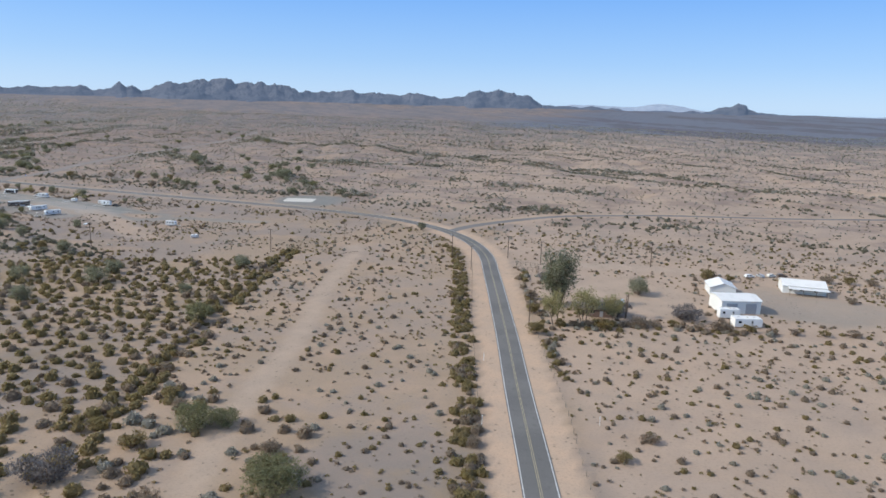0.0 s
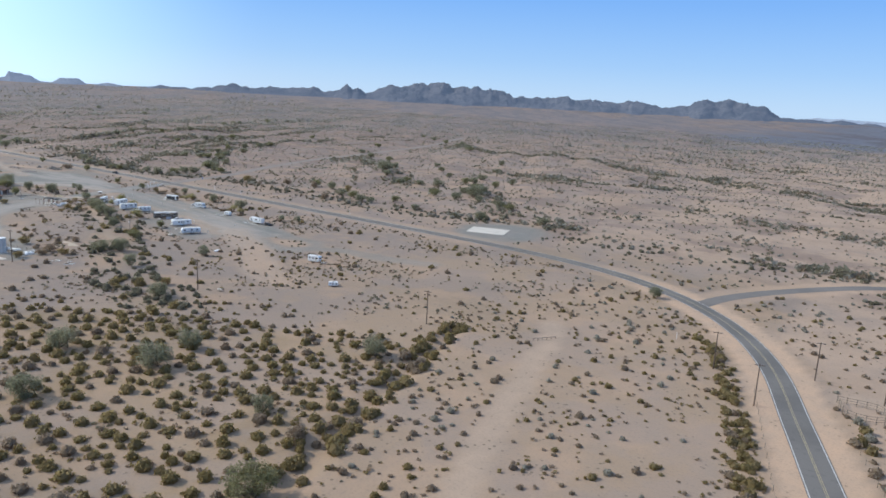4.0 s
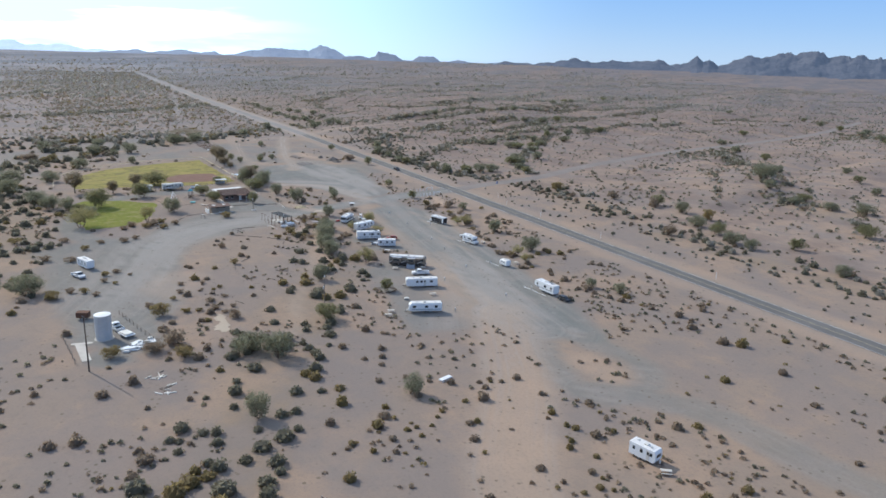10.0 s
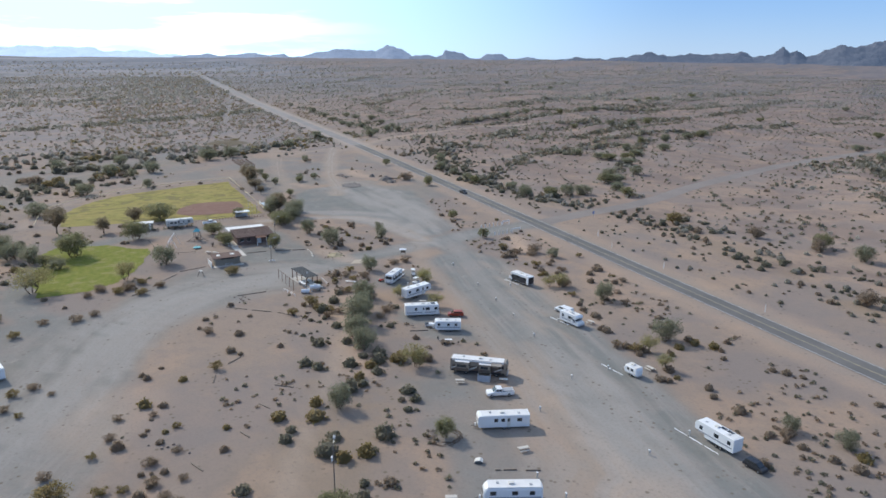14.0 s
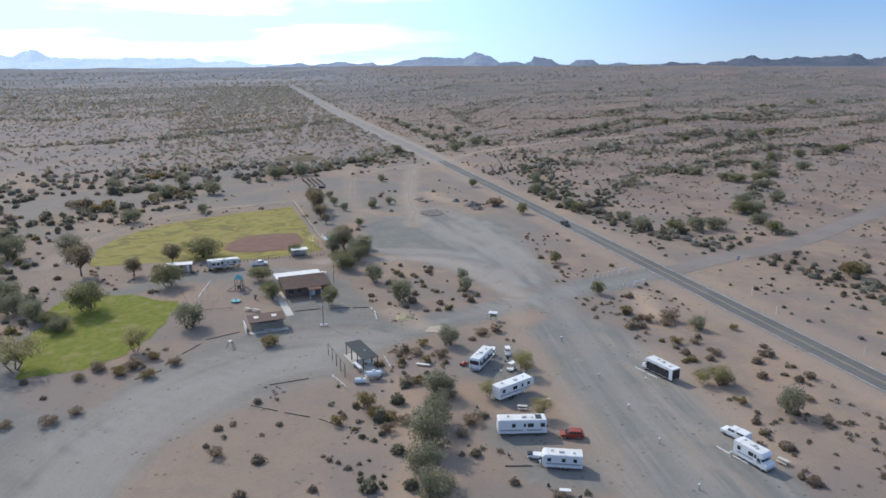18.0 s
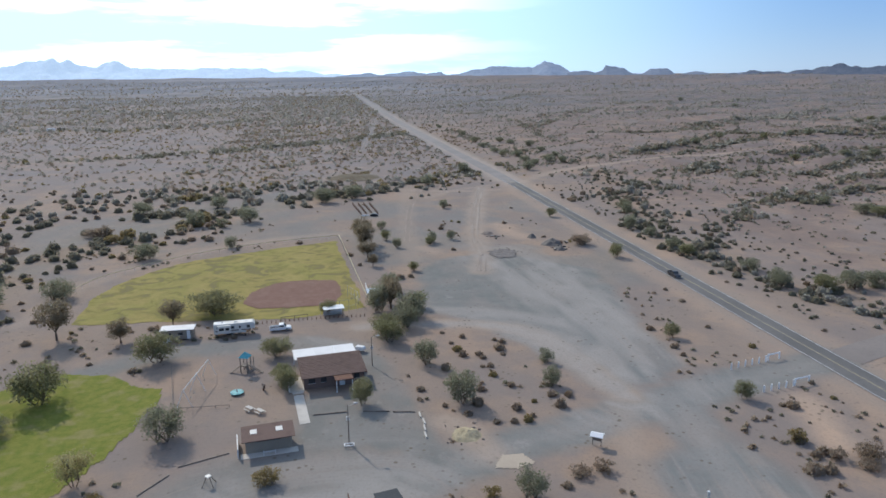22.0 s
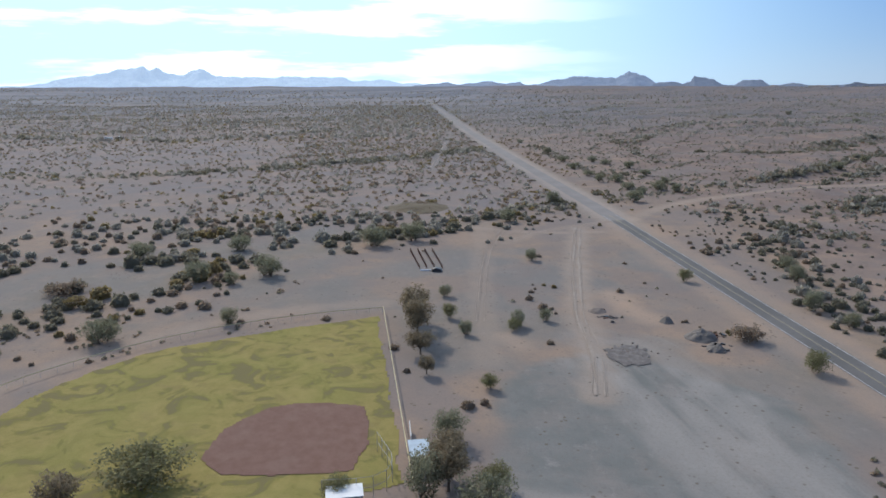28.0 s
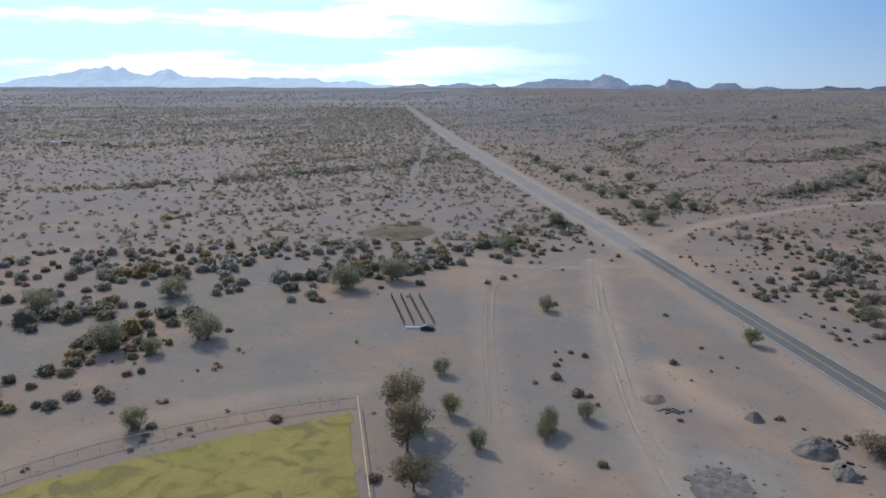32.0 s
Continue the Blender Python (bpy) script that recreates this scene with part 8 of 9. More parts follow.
for x in (-6.1, -2.4, 1.5, 5.2):
    part("roof_post", slab(x - 0.07, x + 0.07, 7.75, 7.9, -0.1, 2.86), MAT["white_paint"], club)
part("rear_wall", slab(-5.4, 5.2, 4.62, 6.4, -0.1, 2.85), MAT["tan_wall"], club)
porch = part("porch_roof", prism([(-0.2, 2.35), (3.0, 2.35), (3.0, 2.47), (-0.2, 2.47)], -7.2, -4.0, 0.02), MAT["rust"], club, "small rust-brown porch roof")
for x in (0.0, 2.8):
    part("porch_post", slab(x - 0.07, x + 0.07, -7.05, -6.9, -0.1, 2.35), MAT["white_paint"], porch)
window_set(club, "window", [(-4.6, -3.4), (-2.4, -1.4), (3.6, 4.6)], 1.0, 1.9, -4.0, -0.05)
part("door", slab(0.9, 1.9, -4.06, -3.98, 0.0, 2.05), MAT["white_paint"], club, "white entrance door")
part("end_deck", slab(-8.2, -5.42, -4.5, 1.6, -0.1, 0.12), MAT["concrete"], club, "pale concrete side deck")
for y in (-4.2, -1.4, 1.4):
    part("deck_post", slab(-8.1, -7.96, y - 0.07, y + 0.07, 0.12, 1.0), MAT["white_paint"], club)
part("deck_rail", slab(-8.1, -7.98, -4.3, 1.5, 0.92, 1.02), MAT["white_paint"], club)
part("step", slab(-7.6, -5.6, -5.4, -4.52, -0.1, 0.06), MAT["concrete"], club)
footway = part("footpath", slab(-5.4, 5.4, -0.85, 0.85, -0.05, 0.05), MAT["concrete"], at=on_ground(-443.0, 242.8, 8))
tagged(footway, "pale concrete footpath from the club house to the lot", "path", kind="structure")
grill = thing("club_sign_frame", "pale steel frame stand beside the parking lot", "frame", on_ground(-429.2, 250.4, 90))
for x in (-0.7, 0.7):
    part("side_rail", slab(x - 0.06, x + 0.06, -0.4, 0.4, 0.35, 0.45), MAT["white_paint"], grill)
for y in (-0.35, 0.35):
    part("end_rail", slab(-0.7, 0.7, y - 0.05, y + 0.05, 0.35, 0.45), MAT["white_paint"], grill)
for x in (-0.65, 0.65):
    for y in (-0.35, 0.35):
        part("leg", rod((x, y, 0), (x, y, 0.36), 0.04, seg=6), MAT["steel"], grill)
wash = thing("wash_house", "low brown wash house with two pale skylights", "building", on_ground(-431.6, 238.3, 98))
part("wall", slab(-3.4, 3.4, -1.5, 1.7, -0.1, 2.3), MAT["tan_wall"], wash)
wr = part("roof", slab(-3.9, 3.9, -2.2, 2.3, 2.4, 2.52), MAT["brown_roof"], wash)
wr.matrix_basis = pose(0, 0, 0, 4, 0, 0)
for x in (-2.1, 1.7):
    part("skylight", slab(x - 0.5, x + 0.5, -0.2, 1.0, 2.52, 2.58, 0.02), MAT["cream_paint"], wr)
for x0, x1 in ((-3.0, -2.1), (2.0, 2.9)):
    part("door", slab(x0, x1, -1.56, -1.48, 0.0, 2.0), MAT["tan_wall"], wash)
part("vent_band", slab(-1.8, 1.8, -1.54, -1.48, 1.7, 2.1), MAT["black_paint"], wash)
part("screen_wall", slab(-4.6, -4.45, -2.4, 2.2, -0.1, 1.5), MAT["white_wall"], wash, "white screen wall")
part("floor_slab", slab(-4.2, 4.2, -3.0, -1.52, -0.1, 0.06), MAT["concrete"], wash)
part("bike_rack", slab(-0.9, 0.9, -2.9, -2.82, 0.6, 0.68), MAT["white_paint"], wash)
for x in (-0.85, 0.85):
    part("rack_leg", slab(x - 0.04, x + 0.04, -2.9, -2.82, 0.0, 0.9), MAT["white_paint"], wash)

shed = thing("park_trailer", "tan park trailer with a sloping white roof", "cabin", on_ground(-480.6, 215.6, 90))
part("wall", prism([(-3.2, 0.3), (-3.2, 2.35), (3.2, 2.35), (3.2, 0.3)], -1.3, 1.3, 0.02), MAT["tan_wall"], shed)
part("roof", slab(-3.5, 3.5, -1.6, 1.6, 2.38, 2.5, 0.02), MAT["roof_white"], shed)
window_set(shed, "window", [(-2.2, -1.2), (0.2, 1.2)], 1.2, 1.8, -1.3, -0.04)
part("door", slab(2.0, 2.7, -1.36, -1.28, 0.35, 2.2), MAT["white_paint"], shed)
for x in (-2.4, 0.0, 2.4):
    part("pier", slab(x - 0.2, x + 0.2, -1.1, 1.1, -0.05, 0.3), MAT["concrete"], shed)
for k, (x, y) in enumerate(((-478.2, 212.2), (-477.4, 213.3), (-478.6, 213.9))):
    crate = part("storage_box", slab(-0.5, 0.5, -0.4, 0.4, 0, 0.5 + 0.15 * k, 0.03), MAT["white_paint"], at=on_ground(x, y, 30 * k))
    tagged(crate, "white plastic storage box on the ground", "box", "storage boxes")
bin_ob = thing("waste_trailer", "small white trailer with a canvas cover", "trailer", on_ground(-466.6, 253.6, 60))
part("bed", slab(-1.0, 1.0, -0.6, 0.6, 0.45, 0.95, 0.04), MAT["white_paint"], bin_ob)
part("cover", prism([(-0.95, 0.95), (-0.8, 1.2), (0.8, 1.2), (0.95, 0.95)], -0.55, 0.55, 0.05), MAT["roof_white"], bin_ob)
for y in (-0.6, 0.6):
    wheel(bin_ob, 0.0, y, 0.28, 0.18)

# playground
play = thing("playground_tower", "climbing tower with a pointed roof and slides", "playground", on_ground(-460.4, 231.8, 70))
for x in (-0.7, 0.7):
    for y in (-0.7, 0.7):
        part("post", slab(x - 0.07, x + 0.07, y - 0.07, y + 0.07, -0.1, 3.1), MAT["old_wood"], play)
part("deck", slab(-0.8, 0.8, -0.8, 0.8, 1.35, 1.45), MAT["old_wood"], play)
cap = bmesh.new()
bmesh.ops.create_cone(cap, segments=4, radius1=1.35, radius2=0.05, depth=1.0, cap_ends=True, matrix=Matrix.Translation((0, 0, 3.55)) @ Matrix.Rotation(radians(45), 4, "Z"))
part("roof", cap, MAT["teal"], play, "faded teal pointed roof")
for turn, reach in ((0, 3.0), (205, 2.6)):
    sl = part("slide", prism([(0.8, 1.4), (reach, 0.15), (reach + 0.4, 0.12), (reach + 0.4, 0.2), (reach, 0.25), (0.8, 1.5)], -0.28, 0.28), MAT["old_wood"], play, at=pose(0, 0, 0, 0, 0, turn))
part("ladder", prism([(0.8, 1.4), (1.6, 0.0), (1.7, 0.0), (0.9, 1.45)], -0.3, 0.3), MAT["old_wood"], play, at=pose(0, 0, 0, 0, 0, 110))
part("bridge", slab(-0.3, 0.3, 0.8, 2.6, 1.0, 1.1), MAT["old_wood"], play)
for x in (-0.35, 0.35):
    part("bridge_post", rod((x, 2.6, -0.1), (x, 2.6, 2.1), 0.07, seg=6), MAT["old_wood"], play)
merry = thing("merry_go_round", "round teal merry-go-round platform with rails", "playground", on_ground(-450.8, 231.3, 20))
part("platform", rod((0, 0, 0.28), (0, 0, 0.42), 1.15, seg=24), MAT["teal"], merry)
part("hub", rod((0, 0, 0), (0, 0, 0.95), 0.09, seg=8), MAT["steel"], merry)
for k in range(4):
    a = k * math.pi / 2
    part("rail", rod((0.15 * math.cos(a), 0.15 * math.sin(a), 0.9), (1.05 * math.cos(a), 1.05 * math.sin(a), 0.45), 0.03, seg=6), MAT["steel"], merry)
swing = thing("swing_set", "long white steel swing set on A-frames", "swing", on_ground(-453.2, 224.2, 171))
part("top_bar", rod((-6.5, 0, 3.3), (6.5, 0, 3.3), 0.06), MAT["white_paint"], swing)
for x in (-6.5, 0.0, 6.5):
    for y in (-1.4, 1.4):
        part("leg", rod((x, 0, 3.3), (x, y, -0.1), 0.05), MAT["white_paint"], swing)
for x in (-3.6, -1.8, 1.8, 3.6):
    s = part("swing_seat", slab(x - 0.25, x + 0.25, -0.1, 0.1, 0.5, 0.55), MAT["black_paint"], swing)
    for u in (-0.22, 0.22):
        part("chain", rod((x + u, 0, 0.55), (x + u, 0, 3.3), 0.012, seg=4), MAT["steel"], s)
rider = thing("spring_rider", "brown spring rider on a coil", "playground", on_ground(-451.6, 235.8, 20))
part("spring", rod((0, 0, 0), (0, 0, 0.5), 0.18, seg=10), MAT["rust"], rider)
part("seat", prism([(-0.6, 0.5), (-0.7, 1.0), (-0.3, 0.75), (0.3, 0.75), (0.6, 1.4), (0.8, 1.3), (0.6, 0.5)], -0.16, 0.16, 0.04), MAT["brown_paint"], rider)
climber = thing("climbing_frame", "low pale pipe climbing frame on the lot", "playground", on_ground(-422.2, 231.0, 40))
for k in range(4):
    a = k * math.pi / 2
    part("leg", rod((1.1 * math.cos(a), 1.1 * math.sin(a), 0), (0.3 * math.cos(a), 0.3 * math.sin(a), 1.3), 0.06, seg=6), MAT["old_wood"], climber)
part("top", slab(-0.35, 0.35, -0.35, 0.35, 1.3, 1.4), MAT["cream_paint"], climber)
post_line("play_fence", "low timber edge of the playground", "fence", [(-446.0, 221.4), (-445.8, 230.6)], 2.0, 0.5, "old_wood", (0.42,), 0.05, 0.05)
post_line("play_fence", "low timber edge of the playground", "fence", [(-446.0, 221.4), (-464.6, 217.4)], 2.4, 0.6, "old_wood", (0.5,), 0.05, 0.05)

# ball field fences and dugouts
OUTFIELD = [(-568.0, 250.4), (-566.0, 240.6), (-562.0, 228), (-556.0, 215), (-548, 203), (-538, 192.6), (-527, 184.6), (-512, 181.6), (-495, 182)]
post_line("outfield_fence", "chain-link outfield fence with a faded yellow top rail", "fence", OUTFIELD, 3.0, 1.25, "steel", (1.22,), 0.035, 0.085, "yellow_rail")
post_line("side_fence", "chain-link foul line fence with a yellow top rail", "fence", [(-568.0, 250.6), (-492.4, 257.2)], 3.0, 1.5, "steel", (1.47,), 0.035, 0.085, "yellow_rail")
post_line("backstop_fence", "tall chain-link backstop of the softball field", "fence", [(-503, 252), (-495.5, 254.5), (-491.2, 252.4), (-490.4, 245.4)], 2.2, 3.2, "steel", (1.6, 3.15), 0.045, 0.03)
post_line("parking_posts", "row of short dark posts along the ball field", "fence", [(-486.6, 231.5), (-487.6, 243.0), (-487.8, 255.5)], 1.0, 0.6, "rust", (), 0.07)
post_line("south_rail", "low rail in front of the ball field", "fence", [(-488.4, 236.5), (-489.4, 242.5)], 3.0, 0.8, "old_wood", (0.75,), 0.06, 0.07)


def dugout(x, y, turn, roof_mat, label):
    ob = thing("dugout", label, "dugout", on_ground(x, y, turn), "dugouts")
    part("roof", slab(-2.4, 2.4, -1.5, 1.5, 2.15, 2.25, 0.02), MAT[roof_mat], ob)
    for x0 in (-2.2, 2.2):
        for y0 in (-1.3, 1.3):
            part("post", slab(x0 - 0.06, x0 + 0.06, y0 - 0.06, y0 + 0.06, -0.1, 2.15), MAT["steel"], ob)
    part("back_wall", slab(-2.2, 2.2, 1.24, 1.32, 0.0, 1.2), MAT["white_wall"], ob)
    part("bench", slab(-2.0, 2.0, 0.7, 1.1, 0.42, 0.48), MAT["concrete"], ob)
    for x0 in (-1.6, 1.6):
        part("bench_leg", slab(x0 - 0.05, x0 + 0.05, 0.75, 1.05, 0.0, 0.42), MAT["steel"], ob)
    return ob


dugout(-499.8, 258.2, 5, "blue_roof", "dugout with a pale blue metal roof")
dugout(-489.2, 248.4, 97, "white_paint", "dugout with a white flat roof")
backboard = thing("score_board", "narrow white board on posts by the fence", "board", on_ground(-507.0, 256.9, 3))
part("panel", slab(-2.4, 2.4, -0.04, 0.04, 0.5, 1.6), MAT["white_paint"], backboard)
for x in (-2.0, 2.0):
    part("post", rod((x, 0.08, -0.1), (x, 0.08, 1.7), 0.05, seg=6), MAT["steel"], backboard)

# horseshoe pits on the western flat
for y0, y1 in ((257.2, 259.8), (259.6, 261.9), (261.8, 264.2), (264.2, 266.5)):
    post_line("horseshoe_court", "row of rusty red stakes of a horseshoe court", "fence", [(-628.4, y0), (-607.2, y1)], 1.9, 1.25, "rust", (), 0.11, 0.1, "rust", "horseshoe courts")
log(-605.4, 260.0, -605.0, 263.0, 0.2, "white_paint", "white board at the end of the courts", "court boards")
log(-605.2, 263.6, -604.8, 266.4, 0.2, "white_paint", "white board at the end of the courts", "court boards")
heap = part("tarp_bundle", prism([(-1.6, 0), (-1.3, 0.9), (-0.2, 1.2), (1.2, 0.8), (1.6, 0)], -0.9, 0.9, 0.2, 3), MAT["black_paint"], at=on_ground(-604.2, 264.8, 80))
tagged(heap, "dark tarpaulin bundle at the end of the courts", "bundle")

# ---- water tank and its yard ----
tank = thing("water_tank", "round galvanised water tank with a white roof", "water tank", on_ground(-316.4, 196.2, 0))
shell = part("shell", rod((0, 0, 0.1), (0, 0, 5.3), 1.58, seg=48), MAT["galvanised"], tank)
part("roof", rod((0, 0, 5.3), (0, 0, 5.5), 1.64, 0.15, 48), MAT["white_paint"], tank, "white shallow cone roof")
part("footing", rod((0, 0, -0.1), (0, 0, 0.1), 1.9, seg=32), MAT["concrete"], tank)
for z in (1.4, 2.7, 4.0):
    part("seam", rod((0, 0, z - 0.03), (0, 0, z + 0.03), 1.6, seg=48), MAT["galvanised"], tank)
for k in range(12):
    a = k * math.pi / 6
    part("rib", slab(1.56, 1.61, -0.02, 0.02, 0.1, 5.3), MAT["galvanised"], tank, at=pose(0, 0, 0, 0, 0, math.degrees(a)))
lad = bmesh.new()
for y in (-0.22, 0.22):
    tube(lad, (1.75, y, 0.3), (1.75, y, 5.6), 0.025, seg=5)
for k in range(17):
    tube(lad, (1.75, -0.22, 0.5 + 0.3 * k), (1.75, 0.22, 0.5 + 0.3 * k), 0.018, seg=5)
part("ladder", lad, MAT["steel"], tank, at=pose(0, 0, 0, 0, 0, 250))
for (x, y, turn, L, W) in ((-310.2, 192.2, 8, 9.6, 1.7), (-315.0, 192.0, 82, 4.0, 0.9)):
    pad_ob = part("concrete_strip", slab(-L / 2, L / 2, -W / 2, W / 2, -0.05, 0.07, 0.01), MAT["concrete"], at=on_ground(x, y, turn))
    tagged(pad_ob, "pale concrete strip beside the water tank", "paving", kind="structure")
flat = thing("flatbed_trailer", "white flatbed trailer with sheets beside the tank", "trailer", on_ground(-316.0, 200.4, 24))
part("bed", slab(-1.7, 1.7, -1.1, 1.1, 0.55, 0.7), MAT["white_paint"], flat)
part("sheets", slab(-1.4, 1.3, -0.9, 0.9, 0.7, 0.95, 0.04), MAT["cream_paint"], flat)
for y in (-1.0, 1.0):
    wheel(flat, 0.0, y, 0.32, 0.2)
rnd = random.Random(5)
for k in range(34):
    u = rnd.random()
    x, y = -307.8 - 3.8 * u + rnd.gauss(0, 0.7), 199.6 + 5.4 * u + rnd.gauss(0, 0.7)
    L, W, H = rnd.uniform(0.5, 2.6), rnd.uniform(0.12, 0.9), rnd.uniform(0.08, 0.6)
    ob = part("scrap_piece", slab(-L / 2, L / 2, -W / 2, W / 2, 0, H, 0.01), MAT[rnd.choice(["white_paint", "white_paint", "white_paint", "cream_paint", "grey_paint"])], at=on_ground(x, y, rnd.uniform(0, 180)))
    tagged(ob, "scrap of white sheet and pipe in the tank yard", "scrap", "scrap in the yard")
for k in range(16):
    cx, cy = ((-293.5, 204.2), (-287.4, 205.4))[k % 2]
    x, y, L = cx + rnd.uniform(-1.8, 1.8), cy + rnd.uniform(-1.5, 1.5), rnd.uniform(0.8, 2.2)
    ob = part("scrap_board", slab(-L / 2, L / 2, -0.12, 0.12, 0.0, 0.14), MAT[rnd.choice(["concrete", "cream_paint", "old_wood"])], at=on_ground(x, y, rnd.uniform(0, 180)))
    tagged(ob, "pale scrap board in a heap on the ground", "board", "scrap heaps")
post_line("yard_fence", "sagging dark wire fence round the tank yard", "fence", [(-330.0, 199.6), (-321.0, 202.2), (-311.0, 205.2)], 2.2, 1.2, "old_wood", (0.6, 1.1), 0.06, 0.02)
post_line("yard_fence", "sagging dark wire fence round the tank yard", "fence", [(-318.0, 188.7), (-305.0, 190.8)], 2.2, 1.2, "old_wood", (0.6, 1.1), 0.06, 0.02)
wreck = thing("rusty_trailer", "rusty stock trailer near the water tank", "trailer", on_ground(-330.0, 192.4, 70))
part("box", slab(-1.3, 1.3, -0.8, 0.8, 0.5, 1.7, 0.03), MAT["rust"], wreck)
for y in (-0.8, 0.8):
    wheel(wreck, 0.0, y, 0.33, 0.2)

# ---- concrete pad beyond the highway, barrier by the track ----
pad = part("concrete_pad", slab(-9.0, 9.0, -7.2, 7.2, -0.1, 0.10, 0.03), MAT["concrete"], at=on_ground(-228.4, 373.0, 20))
tagged(pad, "large pale concrete pad on grey gravel", "concrete pad", kind="structure")
post_line("track_barrier", "short wooden barrier posts across a track", "fence", [(-133.8, 251.6), (-130.2, 257.2)], 1.2, 0.7, "old_wood", (0.6,), 0.08, 0.07)

# roadside fences
post_line("roadside_fence", "wire fence on dark posts along the highway", "fence", [(-2, 25), (-29, 102), (-41, 139), (-60, 194), (-80, 257)], 4.0, 1.2, "old_wood", (0.5, 1.05), 0.06, 0.012)
post_line("roadside_fence", "wire fence on dark posts along the highway", "fence", [(16, 30), (-12, 110), (-22, 141), (-37, 182), (-57, 240)], 4.0, 1.2, "old_wood", (0.5, 1.05), 0.06, 0.012)


# ---- houses east of the highway ----
def barn(name, label, x, y, turn, L, D, H, rise, wall, roof_mat, doors=(), wins=()):
    ob = thing(name, label, "building", on_ground(x, y, turn))
    part("wall", prism([(-D / 2, -0.1), (-D / 2, H), (0, H + rise), (D / 2, H), (D / 2, -0.1)], -L / 2, L / 2), MAT[wall], ob, at=pose(0, 0, 0, 0, 0, 90))
    part("roof", gable(-L / 2, L / 2, -D / 2, D / 2, H + 0.03, rise, 0.35, 0.1), MAT[roof_mat], ob)
    for x0, x1, z1 in doors:
        part("door", slab(x0, x1, -D / 2 - 0.05, -D / 2 + 0.02, 0, z1), MAT["grey_paint"], ob)
    window_set(ob, "window", wins, 1.1, 2.0, -D / 2, -0.05)
    return ob


barn("metal_barn", "large white metal barn with a low gable roof", 14.4, 236.8, 22, 12.5, 9.5, 4.2, 0.9, "white_wall", "roof_white", doors=[(-4.6, -1.2, 3.4), (1.5, 4.9, 3.4)])
barn("white_house", "white house with a steep pale roof behind the barn", 10.5, 257.5, 100, 9.0, 8.5, 2.8, 1.6, "white_wall", "roof_white", wins=[(-3, -2), (0.5, 1.6)])
ranch = barn("ranch_house", "long white-roofed house with a shaded veranda", 38.0, 273.0, 4, 14.0, 9.0, 2.7, 1.5, "white_wall", "roof_white", wins=[(-5, -3.8), (-1.5, -0.4), (3, 4.2)])
part("veranda_roof", slab(-5.5, 7.4, -8.2, -4.55, 2.35, 2.45), MAT["roof_white"], ranch)
for x in (-5.2, -1.0, 3.2, 7.1):
    part("veranda_post", slab(x - 0.08, x + 0.08, -8.0, -7.84, -0.1, 2.35), MAT["old_wood"], ranch)
barn("shaded_house", "low house with a dark roof among the trees", -24.5, 213.0, 10, 9.0, 6.5, 2.6, 1.2, "brown_wall", "dark_roof", doors=[(-0.5, 0.5, 2.1)], wins=[(-3.2, -2.0), (1.8, 3.0)])
travel_trailer("long white storage trailer beside the barn", P(17.2, 219.8, 20), 9.6, 4.2, 0.3, 3.3, "white_paint", None, wins=[(-3.6, -2.6)])
travel_trailer("white box trailer behind the storage trailer", P(12.4, 226.6, 20), 7.4, 3.0, 0.4, 3.6, "white_paint", None, wins=[(-2.6, -1.8)])
for x, y, turn, skin in ((21.5, 286.6, 30, "white_paint"), (25.5, 289.2, 120, "grey_paint"), (29.5, 291.4, 40, "cream_paint"), (33.4, 293.4, 20, "brown_paint")):
    estate_car("old dusty car parked in the house yard", P(x, y, turn), 4.4, 1.8, skin)
estate_car("small white utility cart in the house yard", P(-19.8, 228.4, 100), 3.2, 1.6, "white_paint")
post_line("corral", "weathered grey timber corral with three rails", "corral", [(-64.5, 264.6), (-61.4, 257.4), (-55.0, 258.6), (-56.4, 265.2), (-64.5, 264.6)], 1.8, 1.7, "old_wood", (0.5, 1.0, 1.55), 0.08, 0.05)
palm = thing("palm_tree", "thin tall palm with a small ragged head", "palm", on_ground(-16.9, 212.7, 0))
part("trunk", rod((0, 0, -0.2), (0.3, 0.2, 7.4), 0.2, 0.13), MAT["bark"], palm)
fr = bmesh.new()
for k in range(16):
    a, droop = k * 2.399, -0.5 + 1.1 * ((k * 0.37) % 1)
    tip = Vector((math.cos(a) * 1.7, math.sin(a) * 1.7, droop))
    base_v = Vector((0.3, 0.2, 7.4))
    side = Vector((-math.sin(a), math.cos(a), 0)) * 0.22
    mid = base_v + tip * 0.55 + Vector((0, 0, 0.35))
    fr.faces.new([fr.verts.new(v) for v in (base_v, mid - side, base_v + tip, mid + side)])
part("fronds", fr, MAT["mesquite"], palm)

# ---- rubble and stones ----
MAT["straw_pile"] = plain("pale_dry_brush_pile", (0.42, 0.35, 0.22), 0.95, wear=0.5, scale=2.0, dark=0.5, relief=0.06)
MAT["ash"] = plain("dark_burnt_gravel", (0.125, 0.11, 0.1), 0.95, wear=0.6, scale=2.4, dark=1.7, relief=0.05)

MAT["dug_earth"] = plain("brown_dug_earth", (0.14, 0.105, 0.06), 0.95, wear=0.5, scale=0.6, dark=0.5, relief=0.1)


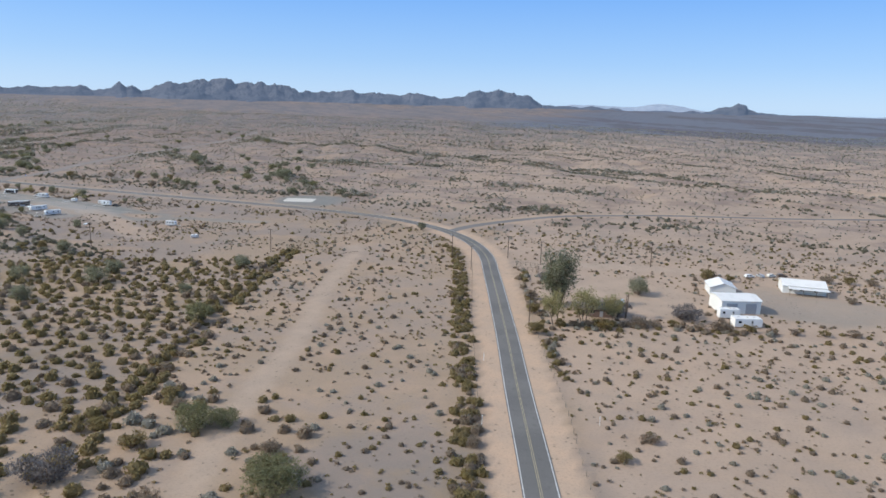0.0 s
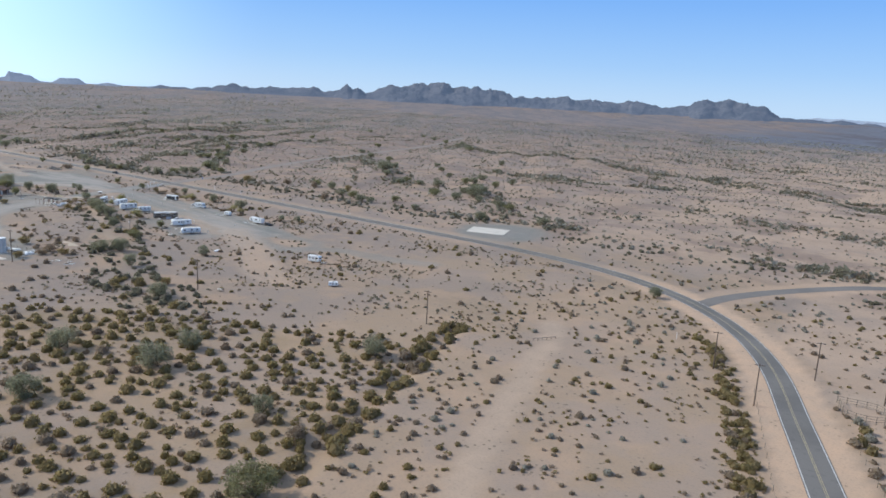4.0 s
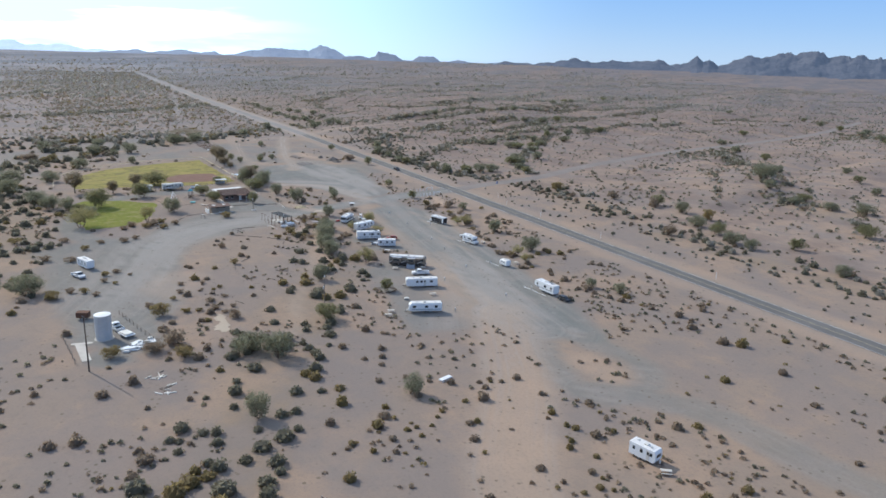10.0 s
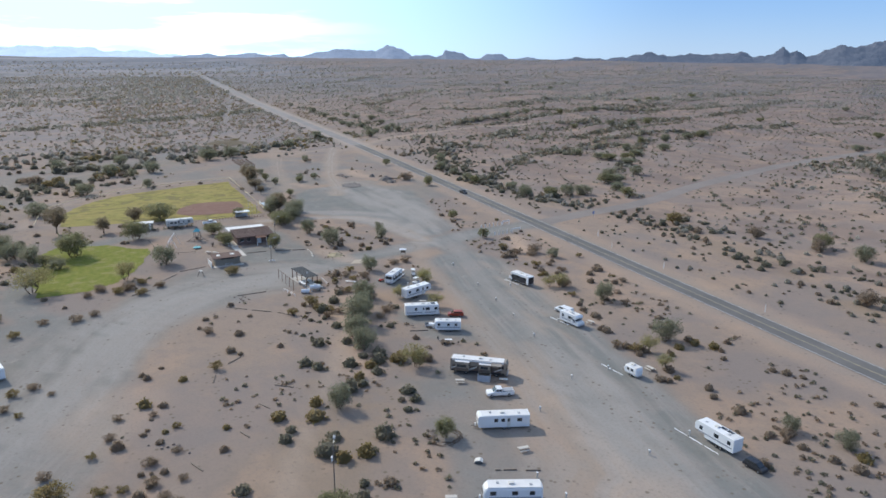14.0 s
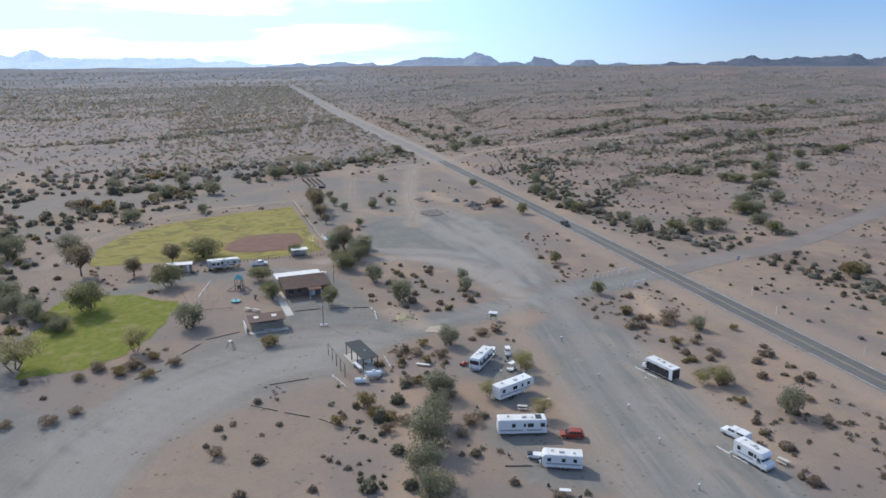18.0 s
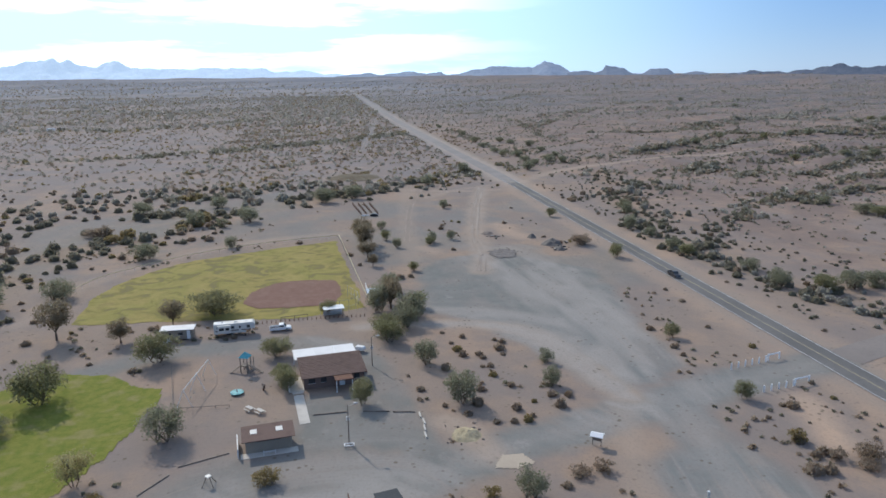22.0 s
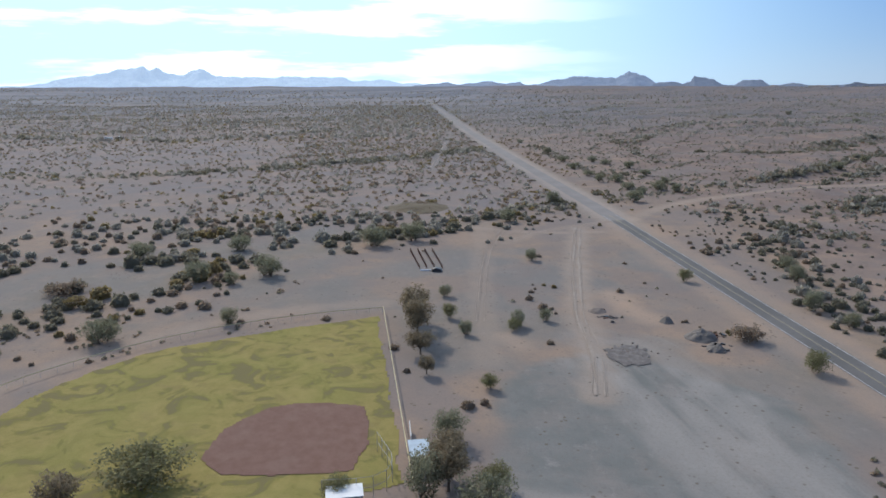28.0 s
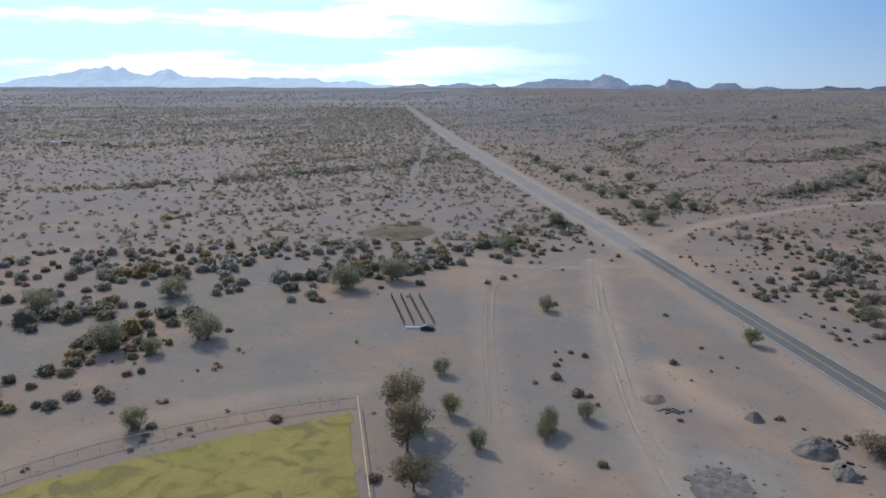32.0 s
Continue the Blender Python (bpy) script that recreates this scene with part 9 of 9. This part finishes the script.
def mound(name, x, y, r, h, mat, label, category, seed):
    n = 26
    g = np.linspace(-1, 1, n)
    A, B = np.meshgrid(g, g, indexing="ij")
    d = np.hypot(A, B) + 0.55 * (fbm(A * r + seed * 31 + 50, B * r, r * 0.7, 3, seed) - 0.42)
    z = h * np.clip(1 - d ** 1.5, -0.05, 1) * (0.25 + 1.5 * fbm(A * r + seed * 31, B * r, r * 0.6, 4, seed)) - 0.05
    z = np.where(d > 1, -0.25, z)
    gi = np.arange(n * n).reshape(n, n)
    f = np.stack([gi[:-1, :-1], gi[1:, :-1], gi[1:, 1:], gi[:-1, 1:]], -1).reshape(-1, 4)
    ob = from_arrays(name, np.stack([A.ravel() * r, B.ravel() * r, z.ravel()], -1), f, MAT[mat])
    ob.matrix_basis = on_ground(x, y, seed * 40)
    return tagged(ob, label, category, "spoil heaps")


mound("gravel_mound", -547.4, 319.2, 3.6, 1.5, "rubble", "grey gravel heap beside the west lot", "heap", 1)
mound("gravel_mound", -540.6, 319.3, 2.4, 1.4, "rubble", "small grey gravel heap", "heap", 2)
mound("gravel_mound", -557.6, 315.2, 1.8, 1.4, "rubble", "small grey gravel heap", "heap", 3)
mound("gravel_mound", -566.0, 301.6, 2.4, 0.7, "stone", "low ring of stones and ash", "heap", 4)
mound("straw_heap", -429.8, 268.6, 2.6, 0.7, "straw_pile", "pale yellow heap of dry brush and sand", "heap", 7)
mound("earth_mound", -709.0, 260.0, 14.5, 2.0, "dug_earth", "broad low mound of dug earth and brush", "heap", 5)


ring = [(-538.4 + 5.6 * math.cos(k * 0.7), 300.4 + 4.4 * math.sin(k * 0.7)) for k in range(9)]
sheet("burnt_patch", ring, 0.13, 0.14, 4.0, MAT["ash"], "dark rough burnt patch on the gravel lot", "burnt patch", 1.6)
for k in range(22):
    cx, cy = ((-541.0, 320.0), (-549.5, 322.5), (-561.5, 303.0))[k % 3]
    L, W = rnd.uniform(0.5, 2.2), rnd.uniform(0.15, 0.9)
    ob = part("dumped_board", slab(-L / 2, L / 2, -W / 2, W / 2, 0.0, rnd.uniform(0.1, 0.5), 0.02), MAT[rnd.choice(["black_paint", "old_wood", "old_wood", "rust", "stone"])], at=on_ground(cx + rnd.gauss(0, 2.2), cy + rnd.gauss(0, 1.4), rnd.uniform(0, 180)))
    tagged(ob, "dumped board beside the spoil heaps", "board", "dumped boards")


def stone_shape(seed):
    bm = bmesh.new()
    bmesh.ops.create_icosphere(bm, subdivisions=1, radius=0.5)
    r = random.Random(seed)
    for v in bm.verts:
        v.co *= r.uniform(0.7, 1.15)
        v.co.z *= 0.7
    me = bpy.data.meshes.new("stone")
    bm.to_mesh(me)
    bm.free()
    me.materials.append(MAT["stone"])
    return me


stones = [stone_shape(k) for k in range(4)]
for cx, cy, n, wide in ((-382, 252, 16, 4), (-400, 239, 10, 3), (-429, 268, 18, 4), (-540, 301, 40, 4), (-336, 222, 12, 4)):
    for k in range(n):
        x, y = cx + rnd.gauss(0, wide / 2), cy + rnd.gauss(0, wide / 2)
        ob = new("stone", stones[k % 4])
        ob.matrix_basis = on_ground(x, y, rnd.uniform(0, 360), 0.08) @ Matrix.Diagonal((*[rnd.uniform(0.3, 0.8)] * 2, rnd.uniform(0.3, 0.7), 1))
        tagged(ob, "rough brown field stone on the gravel", "stone", "field stones")


# ---- the plan's units become metres ----
for ob in list(scene.objects):
    if ob.parent is None and ob.type in {"MESH", "EMPTY"}:
        ob.matrix_basis = Matrix.Diagonal((PLAN, PLAN, PLAN, 1)) @ ob.matrix_basis
